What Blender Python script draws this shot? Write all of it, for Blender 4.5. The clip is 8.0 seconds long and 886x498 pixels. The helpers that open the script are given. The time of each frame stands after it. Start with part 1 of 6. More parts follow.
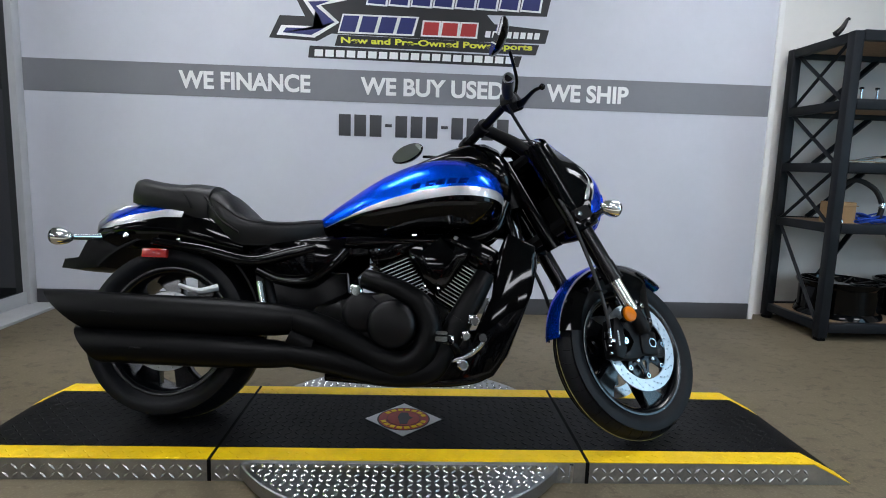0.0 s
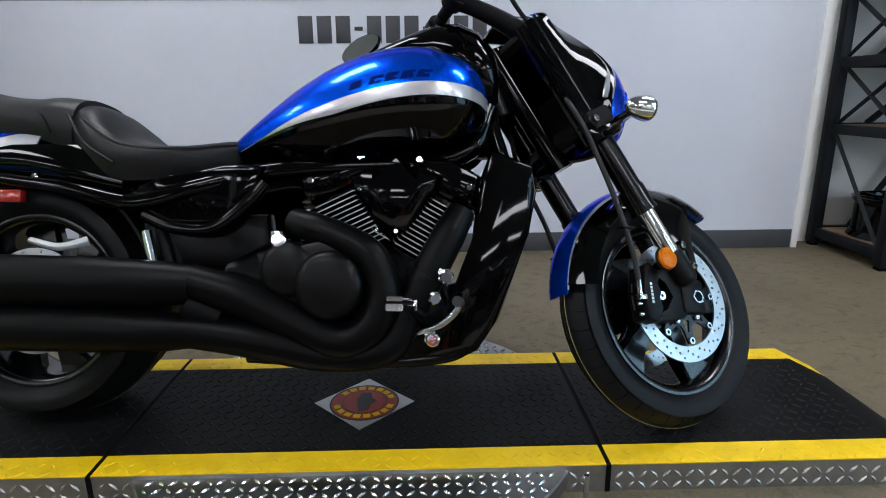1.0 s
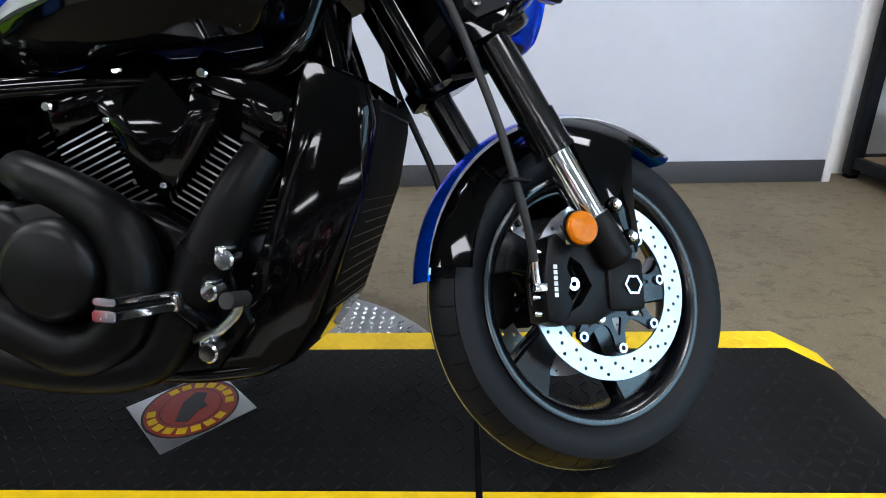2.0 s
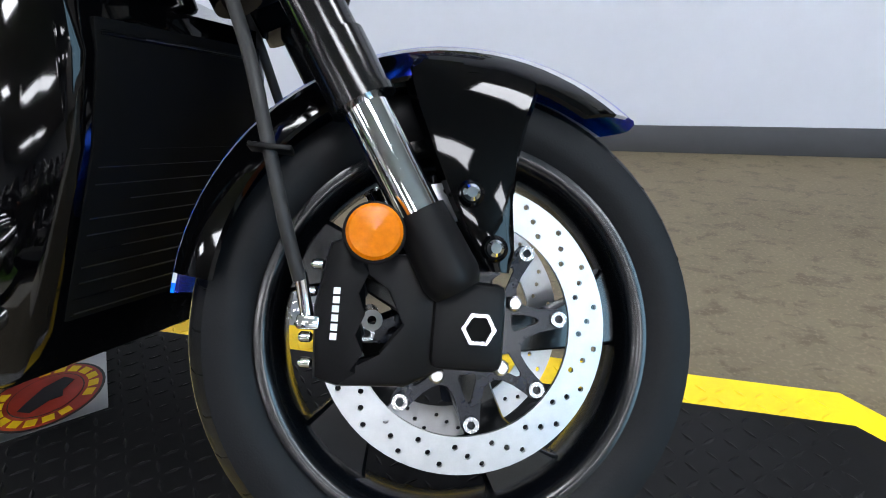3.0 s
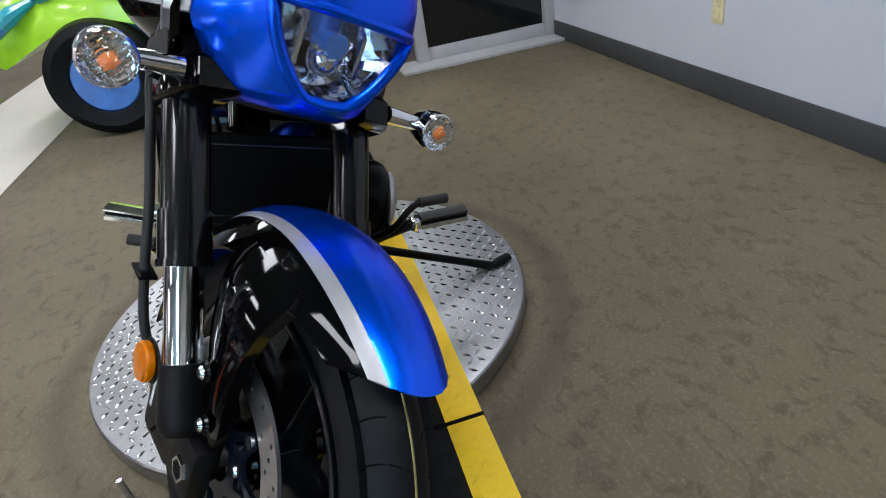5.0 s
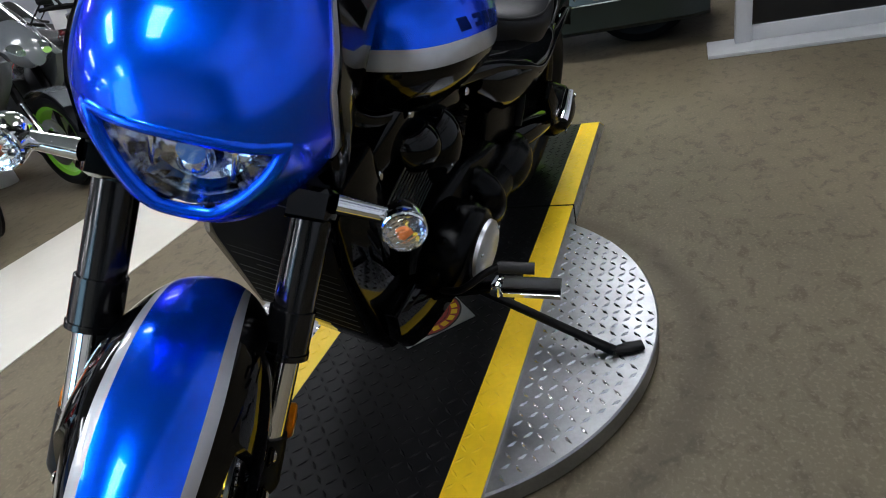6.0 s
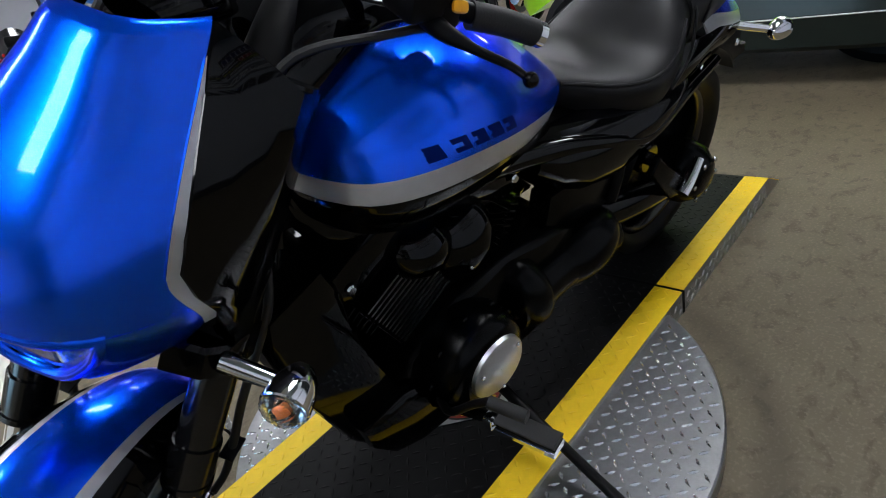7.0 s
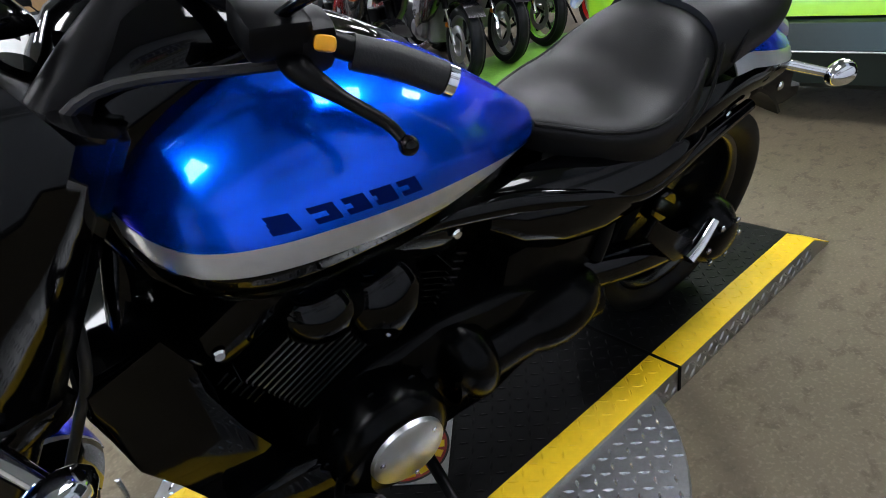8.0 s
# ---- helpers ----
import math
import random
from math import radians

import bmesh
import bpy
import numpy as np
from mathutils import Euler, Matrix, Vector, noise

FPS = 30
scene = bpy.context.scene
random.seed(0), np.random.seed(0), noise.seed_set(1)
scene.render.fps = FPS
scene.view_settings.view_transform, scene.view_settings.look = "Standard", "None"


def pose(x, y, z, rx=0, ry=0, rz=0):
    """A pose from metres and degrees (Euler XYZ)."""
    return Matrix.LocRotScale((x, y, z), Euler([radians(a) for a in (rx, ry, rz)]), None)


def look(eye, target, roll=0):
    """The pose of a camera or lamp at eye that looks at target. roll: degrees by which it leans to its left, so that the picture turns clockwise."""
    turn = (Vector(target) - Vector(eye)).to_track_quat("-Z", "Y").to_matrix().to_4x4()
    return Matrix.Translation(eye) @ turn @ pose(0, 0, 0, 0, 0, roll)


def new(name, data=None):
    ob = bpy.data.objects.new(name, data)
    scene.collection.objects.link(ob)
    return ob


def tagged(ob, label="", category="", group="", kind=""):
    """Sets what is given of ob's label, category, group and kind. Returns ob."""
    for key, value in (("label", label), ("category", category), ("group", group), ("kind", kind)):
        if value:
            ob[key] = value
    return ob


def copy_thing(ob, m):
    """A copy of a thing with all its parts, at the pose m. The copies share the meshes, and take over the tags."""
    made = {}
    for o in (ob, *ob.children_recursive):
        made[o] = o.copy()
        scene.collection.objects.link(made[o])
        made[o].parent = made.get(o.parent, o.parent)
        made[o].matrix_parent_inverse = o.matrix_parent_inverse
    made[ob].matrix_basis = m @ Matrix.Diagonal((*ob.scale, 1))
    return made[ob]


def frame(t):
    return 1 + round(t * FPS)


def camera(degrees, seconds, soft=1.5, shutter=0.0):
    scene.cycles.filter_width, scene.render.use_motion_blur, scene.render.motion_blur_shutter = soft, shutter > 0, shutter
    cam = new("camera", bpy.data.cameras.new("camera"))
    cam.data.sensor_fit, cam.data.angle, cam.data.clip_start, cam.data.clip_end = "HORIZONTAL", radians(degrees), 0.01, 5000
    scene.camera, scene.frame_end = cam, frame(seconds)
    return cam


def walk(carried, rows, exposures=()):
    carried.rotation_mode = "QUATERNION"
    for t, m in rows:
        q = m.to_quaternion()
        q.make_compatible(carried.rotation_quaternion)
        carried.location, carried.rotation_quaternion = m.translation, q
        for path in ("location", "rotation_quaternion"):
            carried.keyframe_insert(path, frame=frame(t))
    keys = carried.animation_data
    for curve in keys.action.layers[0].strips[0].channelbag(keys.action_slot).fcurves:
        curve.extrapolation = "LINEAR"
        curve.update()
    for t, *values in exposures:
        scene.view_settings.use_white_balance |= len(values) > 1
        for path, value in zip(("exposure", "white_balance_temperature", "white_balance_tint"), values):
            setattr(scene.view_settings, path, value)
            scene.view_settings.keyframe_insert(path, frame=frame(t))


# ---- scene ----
cam = camera(74.6, 8.0, 1.0)
PATH = [
    (0, (0.033, -2.042, 0.997), (0.123, -0.064, 0.72), 1.8),
    (0.5, (0.085, -1.759, 0.959), (0.154, 0.205, 0.588), 0.1),
    (1, (0.184, -1.478, 0.909), (0.236, 0.455, 0.397), -0.4),
    (1.2, (0.255, -1.356, 0.895), (0.306, 0.56, 0.324), -0.7),
    (2.3, (0.688, -0.882, 0.819), (0.56, 0.943, 0.013), -1.5),
    (2.5, (0.765, -0.806, 0.798), (0.576, 1.007, -0.025), -1.7),
    (2.8, (0.9, -0.685, 0.754), (0.505, 1.084, -0.098), -2.5),
    (3, (0.967, -0.596, 0.743), (0.423, 1.118, -0.133), -3.5),
    (3.5, (1.103, -0.445, 0.753), (0.199, 1.107, -0.128), -4.9),
    (4, (1.271, -0.26, 0.797), (0.048, 1.025, -0.127), -5.6),
    (4.5, (1.36, -0.105, 0.889), (-0.141, 0.762, -0.109), -7.3),
    (4.7, (1.422, -0.025, 0.968), (-0.165, 0.638, -0.054), -8.2),
    (5.8, (1.213, 0.598, 0.967), (-0.407, -0.043, -0.014), -14.4),
    (6, (1.121, 0.663, 0.982), (-0.439, -0.123, 0.008), -14.7),
    (6.5, (0.93, 0.782, 1.081), (-0.447, -0.316, 0.134), -15.6),
    (7, (0.72, 0.863, 1.07), (-0.458, -0.458, 0.139), -14.6),
    (7.5, (0.574, 0.88, 1.058), (-0.525, -0.513, 0.136), -13.1),
    (8, (0.421, 0.881, 1.054), (-0.6, -0.571, 0.131), -10.7),
]
walk(cam, [(t, look(eye, target, roll)) for t, eye, target, roll in PATH],
     exposures=[(0.0, -0.6), (1.0, -0.55), (2.3, 0.05), (3.0, 0.12), (3.6, 0.0), (4.2, -0.2), (4.7, -0.38), (5.8, -0.46), (6.5, -0.46), (7.2, -0.5), (8.0, -0.12)])

# ---- light ----
world = bpy.data.worlds.new("world")
scene.world = world
world.use_nodes = True
world.node_tree.nodes["Background"].inputs[0].default_value = (0.8, 0.9, 1.0, 1)
world.node_tree.nodes["Background"].inputs[1].default_value = 0.05
LAMP = 28.0  # strength of the ceiling panels
# daylight through the shop window in the east wall
WIN_Y0, WIN_Y1, WIN_Z0, WIN_Z1 = -4.1, -0.3, 0.45, 2.82
sky = new("window_daylight", bpy.data.lights.new("window_daylight", "AREA"))
sky.data.shape, sky.data.size, sky.data.size_y = "RECTANGLE", WIN_Z1 - WIN_Z0, WIN_Y1 - WIN_Y0
sky.data.energy, sky.data.color = 190, (0.42, 0.74, 1.0)
sky.matrix_world = look((5.14, (WIN_Y0 + WIN_Y1) / 2, (WIN_Z0 + WIN_Z1) / 2), (0, (WIN_Y0 + WIN_Y1) / 2, (WIN_Z0 + WIN_Z1) / 2))

# ---- materials ----


def mat(name, col, rough=0.5, metal=0.0, var=0.12, scale=12.0, bump=0.0, bscale=200.0, coat=0.0, col2=None, spec=0.5, rvar=0.1):
    """A surface with colour and gloss varied at two scales, and a fine relief."""
    m = bpy.data.materials.new(name)
    m.use_nodes = True
    nt = m.node_tree
    b = nt.nodes["Principled BSDF"]
    tc = nt.nodes.new("ShaderNodeTexCoord")
    n1 = nt.nodes.new("ShaderNodeTexNoise")
    n1.inputs["Scale"].default_value = scale
    n1.inputs["Detail"].default_value = 6
    n2 = nt.nodes.new("ShaderNodeTexNoise")
    n2.inputs["Scale"].default_value = scale * 9
    n2.inputs["Detail"].default_value = 3
    for n in (n1, n2):
        nt.links.new(tc.outputs["Object"], n.inputs["Vector"])
    add = nt.nodes.new("ShaderNodeMath")
    add.operation = "MULTIPLY_ADD"
    nt.links.new(n2.outputs["Fac"], add.inputs[0])
    add.inputs[1].default_value = 0.4
    nt.links.new(n1.outputs["Fac"], add.inputs[2])
    ramp = nt.nodes.new("ShaderNodeMapRange")
    ramp.inputs["From Min"].default_value, ramp.inputs["From Max"].default_value = 0.45, 0.95
    nt.links.new(add.outputs[0], ramp.inputs["Value"])
    mix = nt.nodes.new("ShaderNodeMix")
    mix.data_type = "RGBA"
    c2 = col2 or tuple(c * (1 - var) for c in col)
    c1 = col if col2 else tuple(min(1, c * (1 + var)) for c in col)
    mix.inputs["A"].default_value = (*c1, 1)
    mix.inputs["B"].default_value = (*c2, 1)
    nt.links.new(ramp.outputs[0], mix.inputs["Factor"])
    nt.links.new(mix.outputs["Result"], b.inputs["Base Color"])
    rr = nt.nodes.new("ShaderNodeMapRange")
    rr.inputs["To Min"].default_value, rr.inputs["To Max"].default_value = rough * (1 - rvar), min(1, rough * (1 + rvar))
    nt.links.new(n1.outputs["Fac"], rr.inputs["Value"])
    nt.links.new(rr.outputs[0], b.inputs["Roughness"])
    b.inputs["Metallic"].default_value = metal
    b.inputs["Specular IOR Level"].default_value = spec
    b.inputs["Coat Weight"].default_value = coat
    b.inputs["Coat Roughness"].default_value = 0.03
    if bump:
        n3 = nt.nodes.new("ShaderNodeTexNoise")
        n3.inputs["Scale"].default_value = bscale
        n3.inputs["Detail"].default_value = 4
        nt.links.new(tc.outputs["Object"], n3.inputs["Vector"])
        bp = nt.nodes.new("ShaderNodeBump")
        bp.inputs["Strength"].default_value = bump
        bp.inputs["Distance"].default_value = 0.002
        nt.links.new(n3.outputs["Fac"], bp.inputs["Height"])
        nt.links.new(bp.outputs[0], b.inputs["Normal"])
    return m


def glow(name, col, strength):
    m = bpy.data.materials.new(name)
    m.use_nodes = True
    b = m.node_tree.nodes["Principled BSDF"]
    b.inputs["Base Color"].default_value = (0.8, 0.8, 0.8, 1)
    b.inputs["Emission Color"].default_value = (*col, 1)
    b.inputs["Emission Strength"].default_value = strength
    return m


def glass(name, col=(1, 1, 1), rough=0.02, ior=1.45):
    m = bpy.data.materials.new(name)
    m.use_nodes = True
    b = m.node_tree.nodes["Principled BSDF"]
    b.inputs["Base Color"].default_value = (*col, 1)
    b.inputs["Transmission Weight"].default_value = 1.0
    b.inputs["Roughness"].default_value = rough
    b.inputs["IOR"].default_value = ior
    return m


def speckled(name, base, dark, light, rough):
    """Vinyl composition floor: marbled flecks over a mottled ground, scuffed, shadow ring painted in."""
    m = mat(name, base, rough, var=0.16, scale=1.3, rvar=0.25, spec=0.2)
    nt = m.node_tree
    b = nt.nodes["Principled BSDF"]
    tc = nt.nodes["Texture Coordinate"]
    mp = nt.nodes.new("ShaderNodeMapping")
    mp.inputs["Scale"].default_value = (1.0, 1.3, 1.0)
    nt.links.new(tc.outputs["Object"], mp.inputs["Vector"])
    wob = nt.nodes.new("ShaderNodeTexNoise")
    wob.inputs["Scale"].default_value = 17
    wob.inputs["Detail"].default_value = 5
    wob.inputs["Distortion"].default_value = 0.7
    nt.links.new(mp.outputs[0], wob.inputs["Vector"])
    r1 = nt.nodes.new("ShaderNodeMapRange")
    r1.inputs["From Min"].default_value, r1.inputs["From Max"].default_value = 0.53, 0.66
    r1.inputs["To Max"].default_value = 0.46
    nt.links.new(wob.outputs["Fac"], r1.inputs["Value"])
    fine = nt.nodes.new("ShaderNodeTexNoise")
    fine.inputs["Scale"].default_value = 110
    fine.inputs["Detail"].default_value = 3
    nt.links.new(tc.outputs["Object"], fine.inputs["Vector"])
    r2 = nt.nodes.new("ShaderNodeMapRange")
    r2.inputs["From Min"].default_value, r2.inputs["From Max"].default_value = 0.52, 0.70
    r2.inputs["To Max"].default_value = 0.34
    nt.links.new(fine.outputs["Fac"], r2.inputs["Value"])
    src = b.inputs["Base Color"].links[0].from_socket
    mx = nt.nodes.new("ShaderNodeMix")
    mx.data_type = "RGBA"
    nt.links.new(r1.outputs[0], mx.inputs["Factor"])
    nt.links.new(src, mx.inputs["A"])
    mx.inputs["B"].default_value = (*dark, 1)
    mx2 = nt.nodes.new("ShaderNodeMix")
    mx2.data_type = "RGBA"
    nt.links.new(r2.outputs[0], mx2.inputs["Factor"])
    nt.links.new(mx.outputs["Result"], mx2.inputs["A"])
    mx2.inputs["B"].default_value = (*light, 1)
    # the turntable's shadow on the floor, painted in as a dark ring
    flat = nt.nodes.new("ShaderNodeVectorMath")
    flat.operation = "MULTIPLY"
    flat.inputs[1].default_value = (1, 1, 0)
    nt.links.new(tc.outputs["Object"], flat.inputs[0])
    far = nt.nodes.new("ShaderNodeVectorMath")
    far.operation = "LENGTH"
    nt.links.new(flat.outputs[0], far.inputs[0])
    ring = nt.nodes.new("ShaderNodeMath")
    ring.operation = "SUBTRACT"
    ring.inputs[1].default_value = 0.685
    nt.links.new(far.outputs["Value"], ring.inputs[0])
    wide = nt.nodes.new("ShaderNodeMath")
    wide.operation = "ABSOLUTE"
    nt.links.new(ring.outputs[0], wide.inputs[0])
    ring_shadow = nt.nodes.new("ShaderNodeMapRange")
    ring_shadow.inputs["From Min"].default_value, ring_shadow.inputs["From Max"].default_value = 0.01, 0.06
    ring_shadow.inputs["To Min"].default_value, ring_shadow.inputs["To Max"].default_value = 0.42, 0.0
    nt.links.new(wide.outputs[0], ring_shadow.inputs["Value"])
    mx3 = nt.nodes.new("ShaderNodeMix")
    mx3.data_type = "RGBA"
    nt.links.new(ring_shadow.outputs[0], mx3.inputs["Factor"])
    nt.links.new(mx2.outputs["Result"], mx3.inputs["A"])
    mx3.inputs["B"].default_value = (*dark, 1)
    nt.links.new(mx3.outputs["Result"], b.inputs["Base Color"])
    return m


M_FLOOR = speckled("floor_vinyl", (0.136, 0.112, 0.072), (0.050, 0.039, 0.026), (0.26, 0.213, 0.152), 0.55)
M_TILE = mat("cream_tile", (0.66, 0.62, 0.54), 0.35, var=0.06, scale=2)
M_WALL = mat("wall_grey_paint", (0.56, 0.575, 0.635), 0.5, var=0.03, scale=2.5, bump=0.06, bscale=350)
M_WALLW = mat("wall_white_paint", (0.74, 0.73, 0.70), 0.6, var=0.03, scale=2.5, bump=0.06, bscale=350)
M_STRIPE = mat("stripe_vinyl", (0.19, 0.195, 0.215), 0.5, var=0.04, scale=3)
M_LETTER = mat("white_vinyl", (0.80, 0.80, 0.80), 0.5, var=0.02)
M_NAVY = mat("navy_vinyl", (0.012, 0.018, 0.13), 0.45, var=0.05)
M_MARK = mat("dark_blue_decal", (0.0, 0.008, 0.10), 0.4, var=0.05, spec=0.03)
M_REDV = mat("red_vinyl", (0.42, 0.03, 0.03), 0.45, var=0.05)
M_BLKV = mat("black_vinyl", (0.012, 0.012, 0.014), 0.45, var=0.05)
M_YELV = mat("yellow_vinyl", (0.72, 0.72, 0.06), 0.5, var=0.04)
M_DKGREY = mat("dark_grey_vinyl", (0.045, 0.046, 0.052), 0.5, var=0.05)
M_BASE = mat("baseboard_rubber", (0.05, 0.05, 0.054), 0.6, var=0.1, scale=4)
M_TRIM = mat("white_trim", (0.78, 0.78, 0.76), 0.45, var=0.03)
M_ALU = mat("brushed_aluminium", (0.58, 0.59, 0.60), 0.38, 1.0, var=0.06, scale=20)
M_ALUP = mat("grey_aluminium_paint", (0.42, 0.43, 0.44), 0.45, var=0.05)
M_DARKGLASS = mat("dark_glass", (0.006, 0.007, 0.008), 0.06, var=0.0, spec=0.5)
M_CEIL = mat("ceiling_tile", (0.30, 0.30, 0.29), 0.9, var=0.03)
M_OUTLET = mat("ivory_plastic", (0.72, 0.62, 0.36), 0.4, var=0.03)
M_SHELF = mat("black_steel", (0.0065, 0.008, 0.0105), 0.5, 0.0, spec=0.2, var=0.2, scale=9)
M_BOARD = mat("particle_board", (0.30, 0.20, 0.12), 0.7, var=0.2, scale=40)
M_CARD = mat("cardboard", (0.42, 0.26, 0.12), 0.75, var=0.1, scale=20)
M_TREAD = mat("tread_plate", (0.31, 0.315, 0.325), 0.34, 1.0, var=0.16, scale=14, rvar=0.35)
M_TREADB = mat("tread_bar_polished", (0.70, 0.71, 0.72), 0.24, 1.0, var=0.12, scale=14, rvar=0.3)
M_TREADW = mat("tread_plate_worn", (0.40, 0.40, 0.39), 0.42, 1.0, var=0.2, scale=10, rvar=0.3)
M_MAT = mat("black_deck_paint", (0.0075, 0.0075, 0.008), 0.48, spec=0.10, var=0.3, scale=7, bump=0.15, bscale=500)
M_YEL = mat("yellow_deck_paint", (0.86, 0.56, 0.004), 0.5, var=0.1, scale=9, bump=0.12, bscale=300)
M_YELLINE = mat("faded_yellow_line", (0.22, 0.19, 0.06), 0.6, var=0.5, scale=40)
M_GAP = mat("joint_black", (0.0025, 0.0025, 0.0025), 0.7, spec=0.08)
M_RUBBER = mat("tyre_rubber", (0.0036, 0.0042, 0.0055), 0.5, spec=0.16, var=0.2, scale=20, bump=0.1, bscale=400)
M_BLACK = mat("gloss_black_paint", (0.0008, 0.0008, 0.001), 0.07, var=0.1, coat=0.25, spec=0.1)
M_RIM = mat("rim_black_enamel", (0.0015, 0.002, 0.003), 0.22, var=0.1, coat=0.1, spec=0.5)
M_LEG = mat("satin_black_enamel", (0.003, 0.003, 0.0035), 0.16, var=0.1, scale=15, spec=0.45)
M_SATIN = mat("satin_black", (0.004, 0.004, 0.0045), 0.36, var=0.15, scale=15, spec=0.1)
M_MATTE = mat("matte_black_pipe", (0.0012, 0.0012, 0.0014), 0.40, spec=0.10, var=0.12, scale=12)
M_ENGINE = mat("engine_black", (0.0008, 0.0008, 0.001), 0.24, var=0.15, scale=15, spec=0.11)
M_COVER = mat("case_charcoal", (0.0022, 0.0022, 0.0025), 0.36, var=0.1, scale=20, spec=0.16)
M_CHROME = mat("chrome", (0.80, 0.81, 0.83), 0.07, 1.0, var=0.02)
M_STEEL = mat("steel", (0.55, 0.56, 0.58), 0.25, 1.0, var=0.06, scale=60)
M_RADFIN = mat("radiator_fin_metal", (0.085, 0.087, 0.09), 0.4, 1.0, var=0.3, scale=40)
M_FINEDGE = mat("machined_fin", (0.30, 0.31, 0.32), 0.35, 1.0, var=0.2, scale=30)
M_DISC = mat("brake_disc_steel", (0.46, 0.475, 0.49), 0.36, 1.0, var=0.06, scale=60)
M_BLUE = mat("candy_blue_paint", (0.0, 0.105, 1.0), 0.26, 0.86, var=0.05, scale=30, coat=0.42, spec=0.1)
M_BLUE.node_tree.nodes["Principled BSDF"].inputs["Specular Tint"].default_value = (0.0, 0.12, 0.9, 1)
M_SILVER = mat("silver_paint", (0.50, 0.51, 0.53), 0.35, 0.6, var=0.04, scale=60, coat=1.0)
M_SEAT = mat("seat_vinyl", (0.005, 0.005, 0.0053), 0.44, var=0.12, scale=25, spec=0.24, bump=0.2, bscale=420)
M_PLASTIC = mat("black_plastic", (0.0045, 0.0045, 0.005), 0.42, var=0.1, scale=25, spec=0.13)
M_GRIP = mat("grip_rubber", (0.007, 0.007, 0.0075), 0.6, var=0.1, scale=40, bump=0.2, bscale=300)
M_CLEAR = glass("clear_lens", (1, 1, 1), 0.02)
M_SMOKE = mat("smoked_screen", (0.02, 0.02, 0.022), 0.12, var=0.05, coat=1.0)
M_AMBER = mat("amber_reflector", (0.54, 0.14, 0.0), 0.3, var=0.15, scale=150, coat=0.08, spec=0.12)
M_BULB = mat("amber_bulb", (0.60, 0.16, 0.04), 0.3, var=0.15, scale=60)
M_REDL = mat("red_lens", (0.32, 0.012, 0.01), 0.2, var=0.1, coat=1.0)
M_CARRIER = mat("blue_black_anodised", (0.005, 0.008, 0.015), 0.22, var=0.12, scale=30, spec=0.35)
M_BLUEBULB = mat("blue_bulb_coating", (0.10, 0.28, 0.80), 0.12, 0.6, var=0.15, scale=60, coat=0.5)
M_REFL = mat("lamp_reflector", (0.70, 0.76, 0.86), 0.10, 1.0, var=0.1, scale=30)
M_MIRROR = mat("mirror_glass", (0.85, 0.86, 0.88), 0.02, 1.0, var=0.0)
M_BTN = mat("orange_button", (0.85, 0.38, 0.01), 0.35, var=0.03)
M_LIME = mat("lime_vinyl_wrap", (0.42, 0.80, 0.03), 0.3, var=0.06, coat=0.6)
M_TEAL = mat("teal_graphic", (0.02, 0.35, 0.42), 0.3, var=0.1, coat=0.6)
M_SKYB = mat("blue_graphic", (0.05, 0.18, 0.55), 0.3, var=0.2, scale=14, coat=0.6)
M_DKBODY = mat("dark_green_black_cladding", (0.010, 0.018, 0.016), 0.35, var=0.15, scale=6)
M_ORANGE = mat("orange_cone", (0.85, 0.13, 0.02), 0.5, var=0.05)
M_BLUECORD = mat("blue_cord", (0.02, 0.09, 0.55), 0.45, var=0.1)
M_DISCRED = mat("decal_red", (0.34, 0.03, 0.015), 0.4, var=0.2, scale=30)
M_MATGREEN = mat("green_mat", (0.13, 0.34, 0.025), 0.7, var=0.15, scale=30)
M_WHITEP = mat("white_paint", (0.76, 0.76, 0.74), 0.45, var=0.03)
M_REDP = mat("red_bike_paint", (0.40, 0.012, 0.012), 0.22, var=0.05, coat=1.0)
M_WHITEB = mat("white_bike_paint", (0.70, 0.70, 0.70), 0.25, var=0.05, coat=1.0)
M_GREYB = mat("grey_bike_paint", (0.10, 0.11, 0.12), 0.25, var=0.08, coat=1.0)
M_GREENB = mat("green_rim_tape", (0.25, 0.65, 0.05), 0.35, var=0.05)
M_LAMP = glow("ceiling_panel_glow", (0.96, 0.985, 1.06), LAMP)

# ---- building tools ----


def finish(name, bm, material, xf=None, angle=35):
    if xf is not None:
        bm.transform(xf)
    bmesh.ops.recalc_face_normals(bm, faces=bm.faces[:])
    me = bpy.data.meshes.new(name)
    bm.to_mesh(me)
    bm.free()
    for p in me.polygons:
        p.use_smooth = True
    me.set_sharp_from_angle(angle=radians(angle))
    me.materials.append(material)
    return new(name, me)


def part(name, bm, material, parent, label="", xf=None, angle=35):
    """One mesh as a part under a thing or under another part."""
    ob = finish(name, bm, material, xf, angle)
    ob.parent = parent
    if parent.data is None:
        ob.matrix_parent_inverse = Matrix.Translation(-parent.location)
    if label:
        tagged(ob, label)
    return ob


def thing(name, label, category, at=(0, 0, 0), group="", kind=""):
    ob = new(name)
    ob.empty_display_size = 0.1
    ob.location = at
    return tagged(ob, label, category, group, kind)


